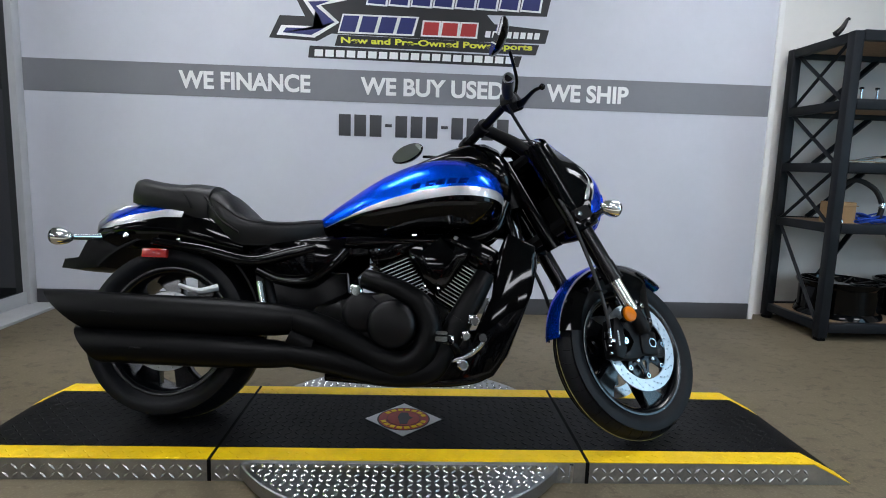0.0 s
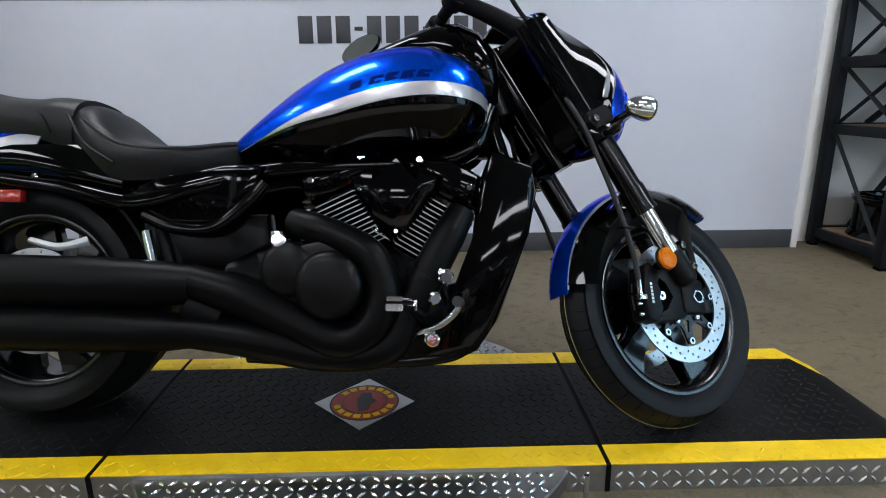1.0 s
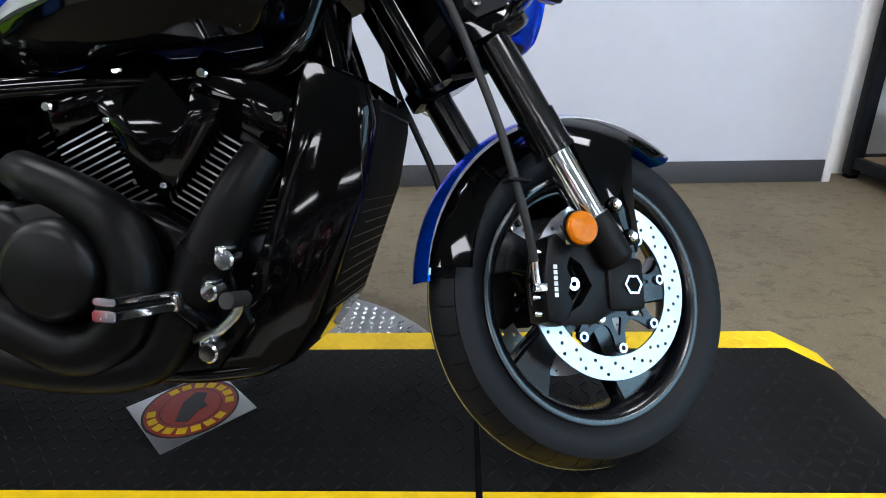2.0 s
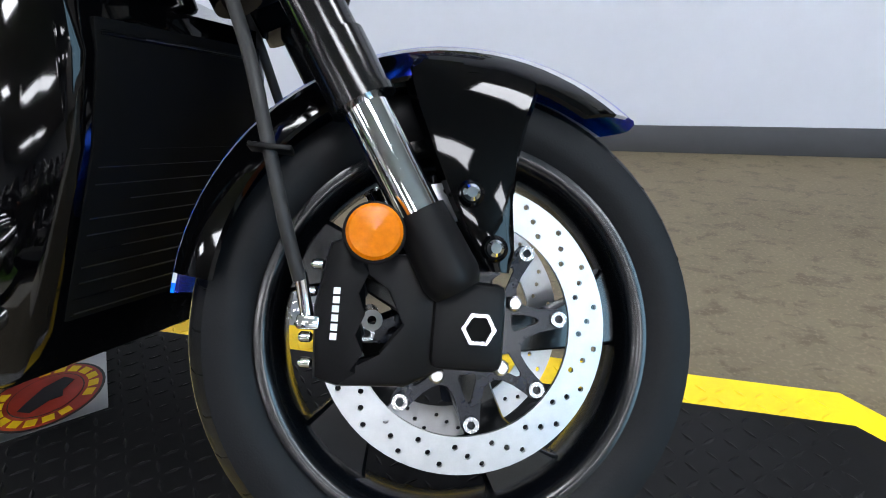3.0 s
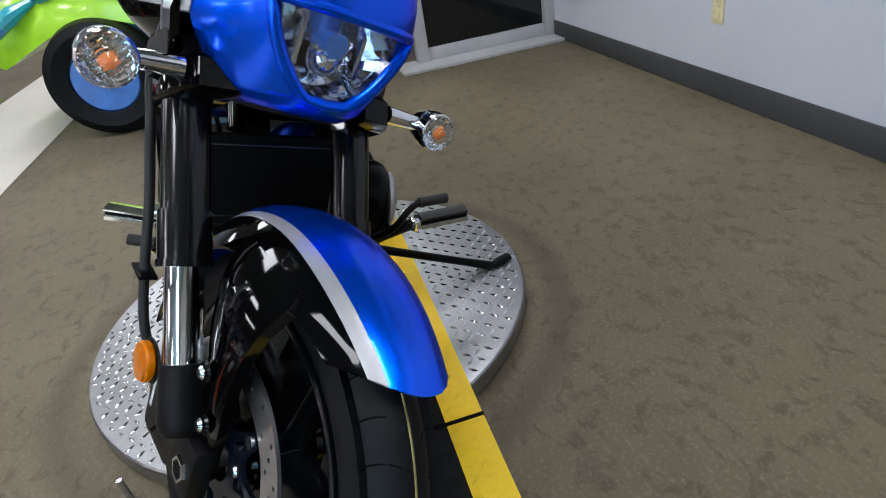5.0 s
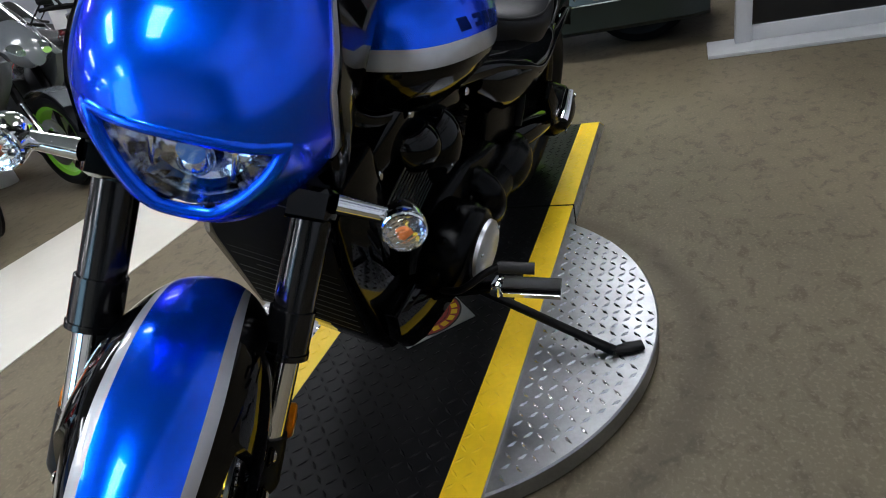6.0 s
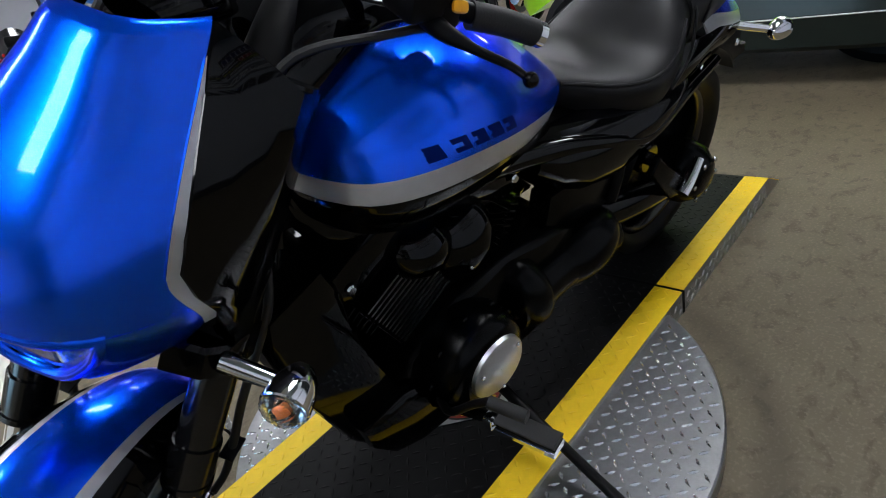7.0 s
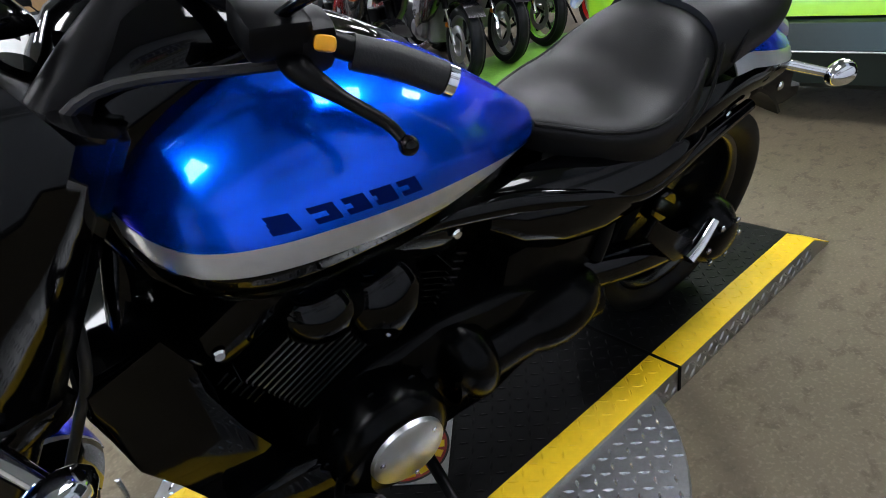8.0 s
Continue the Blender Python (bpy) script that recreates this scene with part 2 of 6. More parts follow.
def box(bm, lo, hi, bevel=0.0, xf=None, seg=2):
    c = [(a + b) / 2 for a, b in zip(lo, hi)]
    s = [abs(b - a) for a, b in zip(lo, hi)]
    r = bmesh.ops.create_cube(bm, size=1.0, matrix=Matrix.Translation(c) @ Matrix.Diagonal((*s, 1)))
    vs = r["verts"]
    if bevel:
        es = list({e for v in vs for e in v.link_edges})
        out = bmesh.ops.bevel(bm, geom=es, offset=bevel, segments=seg, affect="EDGES", profile=0.5)
        vs = list({v for f in out["faces"] for v in f.verts} | {v for v in vs if v.is_valid})
    if xf is not None:
        bmesh.ops.transform(bm, matrix=xf, verts=vs)
    return vs


def boxm(lo, hi, bevel=0.0, xf=None):
    bm = bmesh.new()
    box(bm, lo, hi, bevel, xf)
    return bm


def loft(bm, rings, cap=True, closed=True, loop=False):
    """Skins rings of equally many points."""
    vr = [[bm.verts.new(p) for p in r] for r in rings]
    n = len(vr[0])
    pairs = list(zip(vr, vr[1:])) + ([(vr[-1], vr[0])] if loop else [])
    for a, b in pairs:
        for i in range(n if closed else n - 1):
            j = (i + 1) % n
            bm.faces.new((a[i], a[j], b[j], b[i]))
    if cap and not loop:
        bm.faces.new(vr[0][::-1])
        bm.faces.new(vr[-1])
    return bm


def smooth_path(pts, n=6):
    """Points along a soft curve through the given ones."""
    p = [Vector(q) for q in pts]
    q = [p[0] * 2 - p[1]] + p + [p[-1] * 2 - p[-2]]
    out = []
    for i in range(1, len(q) - 2):
        for k in range(n):
            t = k / n
            a, b, c, d = q[i - 1], q[i], q[i + 1], q[i + 2]
            out.append(0.5 * (2 * b + (c - a) * t + (2 * a - 5 * b + 4 * c - d) * t * t + (3 * b - a - 3 * c + d) * t ** 3))
    out.append(p[-1])
    return out


def tube(bm, pts, r, segs=12, n=6, cap=True, flat=1.0):
    """A round bar along a soft curve; r: one radius or one for each given point."""
    path = smooth_path(pts, n) if n > 1 else [Vector(p) for p in pts]
    rs = [r] * len(path) if not isinstance(r, (list, tuple)) else [
        r[min(int(i / n), len(r) - 2)] * (1 - (i / n - min(int(i / n), len(r) - 2))) + r[min(int(i / n), len(r) - 2) + 1] * (i / n - min(int(i / n), len(r) - 2))
        for i in range(len(path))]
    rings, side = [], None
    for i, p in enumerate(path):
        d = (path[min(i + 1, len(path) - 1)] - path[max(i - 1, 0)]).normalized()
        if side is None:
            side = d.orthogonal().normalized() if abs(d.z) > 0.9 else d.cross(Vector((0, 0, 1))).normalized()
        side = (side - d * side.dot(d)).normalized()
        up = side.cross(d)
        rings.append([p + (side * math.cos(a) + up * math.sin(a) * flat) * rs[i] for a in (2 * math.pi * k / segs for k in range(segs))])
    return loft(bm, rings, cap)


def revolve(bm, prof, segs=48, c=(0, 0, 0), axis="y", closed=False):
    """Turns a profile of (radius, along) about an axis through c."""
    rings = []
    for k in range(segs):
        a = 2 * math.pi * k / segs
        ca, sa = math.cos(a), math.sin(a)
        if axis == "y":
            rings.append([Vector((c[0] + r * ca, c[1] + h, c[2] + r * sa)) for r, h in prof])
        elif axis == "x":
            rings.append([Vector((c[0] + h, c[1] + r * ca, c[2] + r * sa)) for r, h in prof])
        else:
            rings.append([Vector((c[0] + r * ca, c[1] + r * sa, c[2] + h)) for r, h in prof])
    loft(bm, rings, cap=False, closed=closed, loop=True)
    bmesh.ops.remove_doubles(bm, verts=bm.verts[:], dist=1e-5)
    return bm


def extrude(bm, outline, axis, a, b, bevel=0.0, xf=None):
    """A flat outline of (p, q) pulled from a to b along an axis."""
    def place(p, q, h):
        return {"y": (p, h, q), "x": (h, p, q), "z": (p, q, h)}[axis]
    lo = [bm.verts.new(place(p, q, a)) for p, q in outline]
    hi = [bm.verts.new(place(p, q, b)) for p, q in outline]
    fs = [bm.faces.new(lo[::-1]), bm.faces.new(hi)]
    n = len(lo)
    for i in range(n):
        fs.append(bm.faces.new((lo[i], lo[(i + 1) % n], hi[(i + 1) % n], hi[i])))
    vs = lo + hi
    if bevel:
        es = list({e for f in fs[:2] for e in f.edges})
        out = bmesh.ops.bevel(bm, geom=es, offset=bevel, segments=2, affect="EDGES", profile=0.5)
        vs = list({v for f in out["faces"] for v in f.verts} | {v for v in vs if v.is_valid})
    if xf is not None:
        bmesh.ops.transform(bm, matrix=xf, verts=vs)
    return bm


def disc(bm, r, c, h0, h1, axis="y", segs=32, bevel=0.003):
    """A round slab with softened rims."""
    s = 1 if h1 > h0 else -1
    b = min(bevel, abs(h1 - h0) / 2.01, r / 2)
    return revolve(bm, [(1e-6, h0), (r - b, h0), (r, h0 + s * b), (r, h1 - s * b), (r - b, h1), (1e-6, h1)], segs, c, axis)


def lettering(text, size, depth=0.002, bold=0.03):
    """A bmesh of built-in letters in the x-z plane, centred, and its width."""
    cu = bpy.data.curves.new("letters", "FONT")
    cu.body, cu.size, cu.extrude = text, size, depth
    cu.align_x, cu.align_y = "CENTER", "CENTER"
    cu.offset = size * bold
    ob = bpy.data.objects.new("letters", cu)
    scene.collection.objects.link(ob)
    bpy.context.view_layer.update()
    me = ob.evaluated_get(bpy.context.evaluated_depsgraph_get()).to_mesh()
    bm = bmesh.new()
    bm.from_mesh(me)
    bpy.data.objects.remove(ob)
    bpy.data.curves.remove(cu)
    bmesh.ops.rotate(bm, verts=bm.verts, cent=(0, 0, 0), matrix=Matrix.Rotation(radians(90), 3, "X"))
    xs = [v.co.x for v in bm.verts]
    zs = [v.co.z for v in bm.verts]
    bmesh.ops.translate(bm, verts=bm.verts, vec=(-(max(xs) + min(xs)) / 2, 0, -(max(zs) + min(zs)) / 2))
    return bm, max(xs) - min(xs), max(zs) - min(zs)


def setting(name, bm, material, label="", category=""):
    return tagged(finish(name, bm, material), label, category, "", "structure")


# ---- the room ----
NY = 1.89  # face of the grey wall
WX0, WX1 = -2.54, 2.385
CEIL_Z = 2.95
setting("floor", boxm((-10, -11, -0.1), (5.2, 2.1, 0.0)), M_FLOOR, "speckled taupe vinyl showroom floor, scuffed, with a painted-in shadow ring", "floor")
setting("floor_tile_strip", boxm((-9.9, -2.40, 0.0), (5.1, -1.50, 0.004)), M_TILE, "band of smooth cream floor tile set in the vinyl", "floor")
setting("ceiling", boxm((-10, -11, CEIL_Z), (5.2, 2.1, CEIL_Z + 0.1)), M_CEIL, "plain white showroom ceiling", "ceiling")
setting("wall_north", boxm((WX0, NY, 0), (WX1, NY + 0.139, CEIL_Z)), M_WALL, "light grey painted wall with vinyl lettering", "wall")
setting("wall_north_white", boxm((WX1 - 0.3, NY + 0.14, 0), (5.2, NY + 0.24, CEIL_Z)), M_WALLW, "white painted wall behind the steel shelf", "wall")
bm = bmesh.new()
for lo, hi in (((5.1, -11, 0), (5.2, WIN_Y0, CEIL_Z)), ((5.1, WIN_Y1, 0), (5.2, NY + 0.14, CEIL_Z)), ((5.1, WIN_Y0, 0), (5.2, WIN_Y1, WIN_Z0)), ((5.1, WIN_Y0, WIN_Z1), (5.2, WIN_Y1, CEIL_Z))):
    box(bm, lo, hi)
setting("wall_east", bm, M_WALLW, "plain white end wall of the showroom", "wall")
shopwin = thing("window_1", "wide shop window with aluminium frame, daylight outside", "window", (5.1, -2.1, WIN_Z0), "", "structure")
for y in [WIN_Y0 + (WIN_Y1 - WIN_Y0 - 0.05) * k / 3 for k in range(4)]:
    part("mullion", boxm((5.085, y, WIN_Z0 + 0.05), (5.135, y + 0.05, WIN_Z1 - 0.05), 0.004), M_ALUP, shopwin)
for z in (WIN_Z0, WIN_Z1 - 0.05):
    part("window_rail", boxm((5.085, WIN_Y0, z), (5.135, WIN_Y1, z + 0.05), 0.004), M_ALUP, shopwin)
for k in range(3):
    y = WIN_Y0 + (WIN_Y1 - WIN_Y0 - 0.05) * k / 3 + 0.05
    part("pane", boxm((5.16, y, WIN_Z0 + 0.05), (5.17, y + (WIN_Y1 - WIN_Y0 - 0.05) / 3 - 0.05, WIN_Z1 - 0.05)), M_CLEAR, shopwin)
setting("wall_south", boxm((-10, -11, 0), (5.1, -10.9, CEIL_Z)), M_WALL, "far grey showroom wall", "wall")
setting("wall_west", boxm((-10, -10.9, 0), (-9.9, 2.03, CEIL_Z)), M_WALL, "far grey side wall of the showroom", "wall")
setting("wall_north_dark", boxm((-9.9, NY + 0.14, 0), (WX0 - 0.12, NY + 0.24, CEIL_Z)), M_DKGREY, "dark wall beyond the glazed partition", "wall")
setting("trim", boxm((WX1, NY - 0.012, 0), (WX1 + 0.035, NY + 0.139, CEIL_Z)), M_TRIM, "white corner strip at the wall's end", "trim")
setting("baseboard", boxm((WX0 + 0.002, NY - 0.009, 0), (WX1 - 0.003, NY - 0.0002, 0.112), 0.003), M_BASE, "dark grey rubber cove base", "baseboard")

# lettering band
band = thing("wall_band", "dark grey painted band with white slogan lettering", "wall graphic", (0, NY, 1.5), "", "structure")
part("stripe", boxm((WX0 + 0.01, NY - 0.003, 1.405), (WX1 - 0.002, NY - 0.0003, 1.608)), M_STRIPE, band)


def wall_word(text, x0, x1, z0, z1, material, parent, name="letters", y=NY - 0.0045, bold=0.03):
    bm, w, h = lettering(text, 0.15, 0.002, bold)
    bm.transform(Matrix.Translation(((x0 + x1) / 2, y, (z0 + z1) / 2)) @ Matrix.Diagonal(((x1 - x0) / w, 1, (z1 - z0) / h, 1)))
    part(name, bm, material, parent)


for text, x0, x1 in (("WE FINANCE", -1.525, -0.685), ("WE BUY USED", -0.36, 0.58), ("WE SHIP", 0.865, 1.415)):
    wall_word(text, x0, x1, 1.452, 1.566, M_LETTER, band, bold=0.03)
number = thing("wall_number_bars", "row of dark grey bars standing in for a number", "wall graphic", (0.09, NY, 1.25), "", "structure")
x = -0.5
for k in range(12):
    wd = 0.045 if k in (3, 7) else 0.078
    z0, z1 = (1.25, 1.27) if k in (3, 7) else (1.185, 1.325)
    part("bar", boxm((x, NY - 0.004, z0), (x + wd, NY - 0.0005, z1), 0.001), M_DKGREY, number)
    x += wd + 0.023

# shop emblem drawn as plain shapes
emblem = thing("wall_emblem", "large dealer emblem of navy and red shapes on black backing", "wall graphic", (0, NY, 1.9), "", "structure")


def sheet(name, pts, material, y0, y1, parent=emblem):
    bm = bmesh.new()
    extrude(bm, pts, "y", NY - y1, NY - y0)
    part(name, bm, material, parent)


sheet("backing", [(-0.95, 1.79), (-0.64, 1.78), (-0.55, 1.83), (0.38, 1.815), (0.84, 1.82), (0.86, 1.905), (0.5, 1.93), (0.45, 1.985), (0.84, 1.99), (0.9, 2.28), (-0.6, 2.28), (-0.82, 2.12), (-0.72, 1.93), (-0.88, 1.93)], M_BLKV, 0.0005, 0.002)
sheet("swoosh", [(-0.9, 1.81), (-0.66, 1.80), (-0.5, 1.90), (-0.62, 2.0), (-0.45, 2.04), (-0.52, 2.08), (-0.74, 2.04), (-0.66, 1.93), (-0.62, 1.87), (-0.87, 1.87)], M_LETTER, 0.0021, 0.003)
sheet("swoosh_fill", [(-0.86, 1.825), (-0.68, 1.815), (-0.53, 1.90), (-0.65, 1.995), (-0.56, 2.03), (-0.7, 2.02), (-0.63, 1.935), (-0.6, 1.86), (-0.84, 1.855)], M_NAVY, 0.0031, 0.004)
for k in range(4):  # five-letter word as slanted blocks
    x0 = -0.5 + k * 0.122
    sheet("block_edge", [(x0 - 0.012, 1.835), (x0 + 0.112, 1.835), (x0 + 0.145, 1.955), (x0 + 0.02, 1.955)], M_LETTER, 0.0021, 0.003)
    sheet("block", [(x0, 1.845), (x0 + 0.1, 1.845), (x0 + 0.128, 1.945), (x0 + 0.028, 1.945)], M_NAVY, 0.0031, 0.004)
for k in range(3):
    x0 = 0.035 + k * 0.122
    sheet("block_edge", [(x0 - 0.012, 1.835), (x0 + 0.112, 1.835), (x0 + 0.12, 1.935), (x0, 1.935)], M_LETTER, 0.0021, 0.003)
    sheet("block", [(x0, 1.845), (x0 + 0.1, 1.845), (x0 + 0.108, 1.925), (x0 + 0.012, 1.925)], M_REDV, 0.0031, 0.004)
for k in range(8):
    x0 = -0.32 + k * 0.142
    sheet("block_edge", [(x0 - 0.012, 2.015), (x0 + 0.125, 2.01), (x0 + 0.15, 2.2), (x0 + 0.02, 2.2)], M_LETTER, 0.0021, 0.003)
    sheet("block", [(x0, 2.026), (x0 + 0.112, 2.021), (x0 + 0.135, 2.19), (x0 + 0.03, 2.19)], M_NAVY, 0.0031, 0.004)
sheet("line_backing", [(-0.53, 1.755), (0.78, 1.745), (0.80, 1.81), (-0.51, 1.825)], M_BLKV, 0.0005, 0.0028)
wall_word("New and Pre-Owned Powersports", -0.49, 0.755, 1.762, 1.812, M_YELV, emblem, y=NY - 0.005)
sheet("address_backing", [(-0.70, 1.675), (0.67, 1.665), (0.69, 1.735), (-0.69, 1.75)], M_BLKV, 0.0005, 0.0026)
for k in range(19):
    x0 = -0.66 + k * 0.069
    sheet("address_bar", [(x0, 1.685), (x0 + 0.055, 1.685), (x0 + 0.057, 1.728), (x0 + 0.003, 1.728)], M_LETTER, 0.0031, 0.004)
for k in range(8):
    x0 = 0.44 + k * 0.046
    sheet("address_bar", [(x0, 1.845), (x0 + 0.034, 1.845), (x0 + 0.04, 1.885), (x0 + 0.006, 1.885)], M_LETTER, 0.0031, 0.004)

outlet = thing("wall_outlet", "ivory wall outlet cover plate low on the wall", "outlet", (-0.835, NY, 0.375))
part("cover_plate", boxm((-0.872, NY - 0.007, 0.315), (-0.80, NY - 0.0005, 0.432), 0.003), M_OUTLET, outlet)
for z in (0.352, 0.395):
    part("socket", boxm((-0.852, NY - 0.009, z - 0.014), (-0.82, NY - 0.006, z + 0.014), 0.004), M_OUTLET, outlet)

# glazed partition on the west side
glaz = thing("door_1", "dark glazed aluminium door and frame beside the wall", "door", (-2.55, 1.4, 0), "", "structure")
GX = -2.50
part("sill", boxm((GX - 0.12, 0.76, 0), (GX + 0.17, NY - 0.01, 0.02), 0.004), M_ALUP, glaz)
part("post", boxm((GX - 0.10, 0.90, 0.02), (GX, 0.98, 2.3), 0.004), M_ALUP, glaz)
part("post", boxm((GX - 0.10, NY - 0.075, 0.02), (GX, NY - 0.002, 2.3), 0.004), M_ALUP, glaz)
part("bottom_rail", boxm((GX - 0.08, 0.98, 0.02), (GX - 0.02, NY - 0.075, 0.10), 0.004), M_ALUP, glaz)
part("top_rail", boxm((GX - 0.08, 0.98, 2.18), (GX - 0.02, NY - 0.075, 2.3), 0.004), M_ALUP, glaz)
part("pane", boxm((GX - 0.06, 0.98, 0.10), (GX - 0.045, NY - 0.075, 2.18)), M_DARKGLASS, glaz)
setting("wall_above_door", boxm((GX - 0.10, 0.9, 2.3), (GX, NY - 0.002, CEIL_Z)), M_WALL, "grey wall over the glazed door", "wall")

# ceiling panels
for px, py in [(2.05, 0.6), (-1.3, 0.6), (-4.0, 0.3)] + [(x, y) for y in (-1.75, -4.6, -7.6) for x in (-7.2, -4.3, -1.3, 1.7, 4.4)]:
    lamp = thing("ceiling_light", "flush fluorescent ceiling panel with white frame, lit", "ceiling light", (px, py, CEIL_Z), "ceiling panels")
    part("frame", boxm((px - 0.61, py - 0.31, CEIL_Z - 0.03), (px + 0.61, py + 0.31, CEIL_Z - 0.001), 0.004), M_WHITEP, lamp)
    part("diffuser", boxm((px - 0.56, py - 0.26, CEIL_Z - 0.036), (px + 0.56, py + 0.26, CEIL_Z - 0.031)), M_LAMP, lamp)

# ---- the turntable platform ----
DW, DZ = 0.305, 0.07     # half width and height of the deck
platform = thing("display_turntable", "motorcycle display turntable of tread plate with black yellow-edged deck", "platform")
bm = bmesh.new()
disc(bm, 0.59, (0, 0, 0), 0.012, 0.060, "z", 96, 0.004)
turn_disc = part("turntable_disc", bm, M_TREAD, platform, "round bright tread plate disc")


def tread_bars(inside, x0, x1, y0, y1, z, pitch=0.027, along=0.027, wide=0.0095, high=0.0032):
    """Raised lens-shaped bars in a crossing pattern."""
    bm = bmesh.new()
    nx, ny = int((x1 - x0) / pitch), int((y1 - y0) / pitch)
    for i in range(nx + 1):
        for j in range(ny + 1):
            cx, cy = x0 + i * pitch, y0 + j * pitch
            if not inside(cx, cy):
                continue
            a = radians(45 if (i + j) % 2 else -45)
            d, s = Vector((math.cos(a), math.sin(a), 0)), Vector((-math.sin(a), math.cos(a), 0))
            c = Vector((cx, cy, z))
            v = [bm.verts.new(c + d * (along / 2)), bm.verts.new(c + s * (wide / 2)), bm.verts.new(c - d * (along / 2)), bm.verts.new(c - s * (wide / 2)),
                 bm.verts.new(c + d * (along / 4) + Vector((0, 0, high))), bm.verts.new(c - d * (along / 4) + Vector((0, 0, high)))]
            for f in ((0, 1, 4), (1, 5, 4), (1, 2, 5), (2, 3, 5), (3, 4, 5), (3, 0, 4)):
                bm.faces.new([v[k] for k in f])
    return bm


tagged(part("tread_bar", tread_bars(lambda x, y: x * x + y * y < 0.575 ** 2 and abs(y) > DW + 0.012, -0.59, 0.59, -0.59, 0.59, 0.0599), M_TREADB, turn_disc), kind="stuff")
bm = bmesh.new()
revolve(bm, [(0.52, 0.0), (0.545, 0.0), (0.545, 0.012), (0.52, 0.012)], 64, (0, 0, 0), "z", True)
part("base_ring", bm, M_GAP, platform)


def deck_section(x0, x1, ramp0, ramp1):
    """One stretch of deck; ramp0 and ramp1 are the lengths of its sloping ends."""
    prof = [(x0 - ramp0, 0.0), (x1 + ramp1, 0.0)]
    prof += [(x1 + ramp1, 0.004), (x1, DZ)] if ramp1 else [(x1, DZ)]
    prof += [(x0, DZ), (x0 - ramp0, 0.004)] if ramp0 else [(x0, DZ)]
    bm = bmesh.new()
    extrude(bm, prof, "y", -DW, DW)
    sec = part("deck_section", bm, M_TREADW, platform, "tread plate deck box")
    for name, y0, y1, m in (("black_top", -DW + 0.078, DW - 0.078, M_MAT), ("yellow_border", -DW, -DW + 0.078, M_YEL), ("yellow_border", DW - 0.078, DW, M_YEL)):
        top = [(x, z) for x, z in prof if z > 0]
        bm = bmesh.new()
        extrude(bm, [(x, z + 0.0004) for x, z in top] + [(x, z + 0.003) for x, z in top[::-1]], "y", y0, y1)
        skin = part(name, bm, m, sec)
        tagged(part("tread_bar", tread_bars(lambda x, y: True, x0 + 0.02, x1 - 0.02, y0 + 0.012, y1 - 0.012, DZ + 0.0028, 0.03, 0.030, 0.009, 0.0016), m, skin), kind="stuff")
    for s in (-1, 1):
        bars = tread_bars(lambda x, y: True, x0 + 0.02, x1 - 0.02, 0.016, DZ - 0.01, 0, 0.028)
        bars.transform(Matrix(((1, 0, 0, 0), (0, 0, s, s * DW), (0, 1, 0, 0), (0, 0, 0, 1))))
        tagged(part("tread_bar", bars, M_TREADW, sec), kind="stuff")


deck_section(-1.352, -0.606, 0.13, 0)
deck_section(-0.594, 0.594, 0, 0)
deck_section(0.606, 1.352, 0, 0.13)
for x in (-0.6, 0.6):
    part("joint", boxm((x - 0.0058, -DW - 0.002, 0.0), (x + 0.0058, DW + 0.002, DZ + 0.0015)), M_GAP, platform)
bm = bmesh.new()
extrude(bm, [(-0.14, 0), (0, -0.14), (0.14, 0), (0, 0.14)], "z", DZ + 0.0036, DZ + 0.0052)
badge = part("badge_plate", bm, M_ALU, platform, "diamond shaped metal badge plate")
for r, m, z in ((0.097, M_BLKV, 0.0053), (0.092, M_DISCRED, 0.0059), (0.062, M_BLKV, 0.0063), (0.060, M_DISCRED, 0.0067)):
    bm = bmesh.new()
    disc(bm, r, (0, 0, DZ), z - 0.0004, z + 0.0004, "z", 40, 0.0002)
    part("badge_disc", bm, m, badge)
for k in range(18):
    if k in (0, 8, 9):
        continue
    a = 2 * math.pi * k / 18
    part("badge_bar", boxm((-0.0095, -0.0085, 0), (0.0095, 0.0085, 0.0008), 0, Matrix.Translation((0.077 * math.cos(a), 0.077 * math.sin(a), DZ + 0.0064)) @ Matrix.Rotation(a + math.pi / 2, 4, "Z")), M_YEL, badge)
bm = bmesh.new()
extrude(bm, [(-0.012, -0.05), (0.014, -0.048), (0.020, -0.012), (0.034, 0.004), (0.020, 0.018), (0.016, 0.048), (-0.010, 0.05), (-0.022, 0.014), (-0.018, -0.016)], "z", DZ + 0.0072, DZ + 0.0078)
part("badge_emblem", bm, M_BLKV, badge)
bm = bmesh.new()
tube(bm, [(0.52, -0.40, 0.06), (0.52, -0.40, 0.115)], 0.006, 10, 1)
part("locking_pin", bm, M_STEEL, platform)

# ---- the motorcycle ----
BIKE = Matrix.Translation((-0.904, 0.0, 0.07)) @ Matrix.Rotation(radians(-5.3), 4, "Z") @ Matrix.Rotation(radians(-15), 4, "X")
WBASE, RAKE, STEER = 1.71, radians(31.3), radians(32.5)
PIV = Vector((WBASE + 0.124, 0, 0))
FRONT = BIKE @ Matrix.Translation(PIV) @ Matrix.Rotation(STEER, 4, Vector((-math.sin(RAKE), 0, math.cos(RAKE)))) @ Matrix.Translation(-PIV)
bike = thing("motorcycle", "blue, silver and black power cruiser motorcycle leaning on its side stand", "motorcycle", (-0.05, 0.0, 0.07))


def bp(name, bm, m, label="", parent=None, angle=40):
    return part(name, bm, m, parent or bike, label, BIKE, angle)


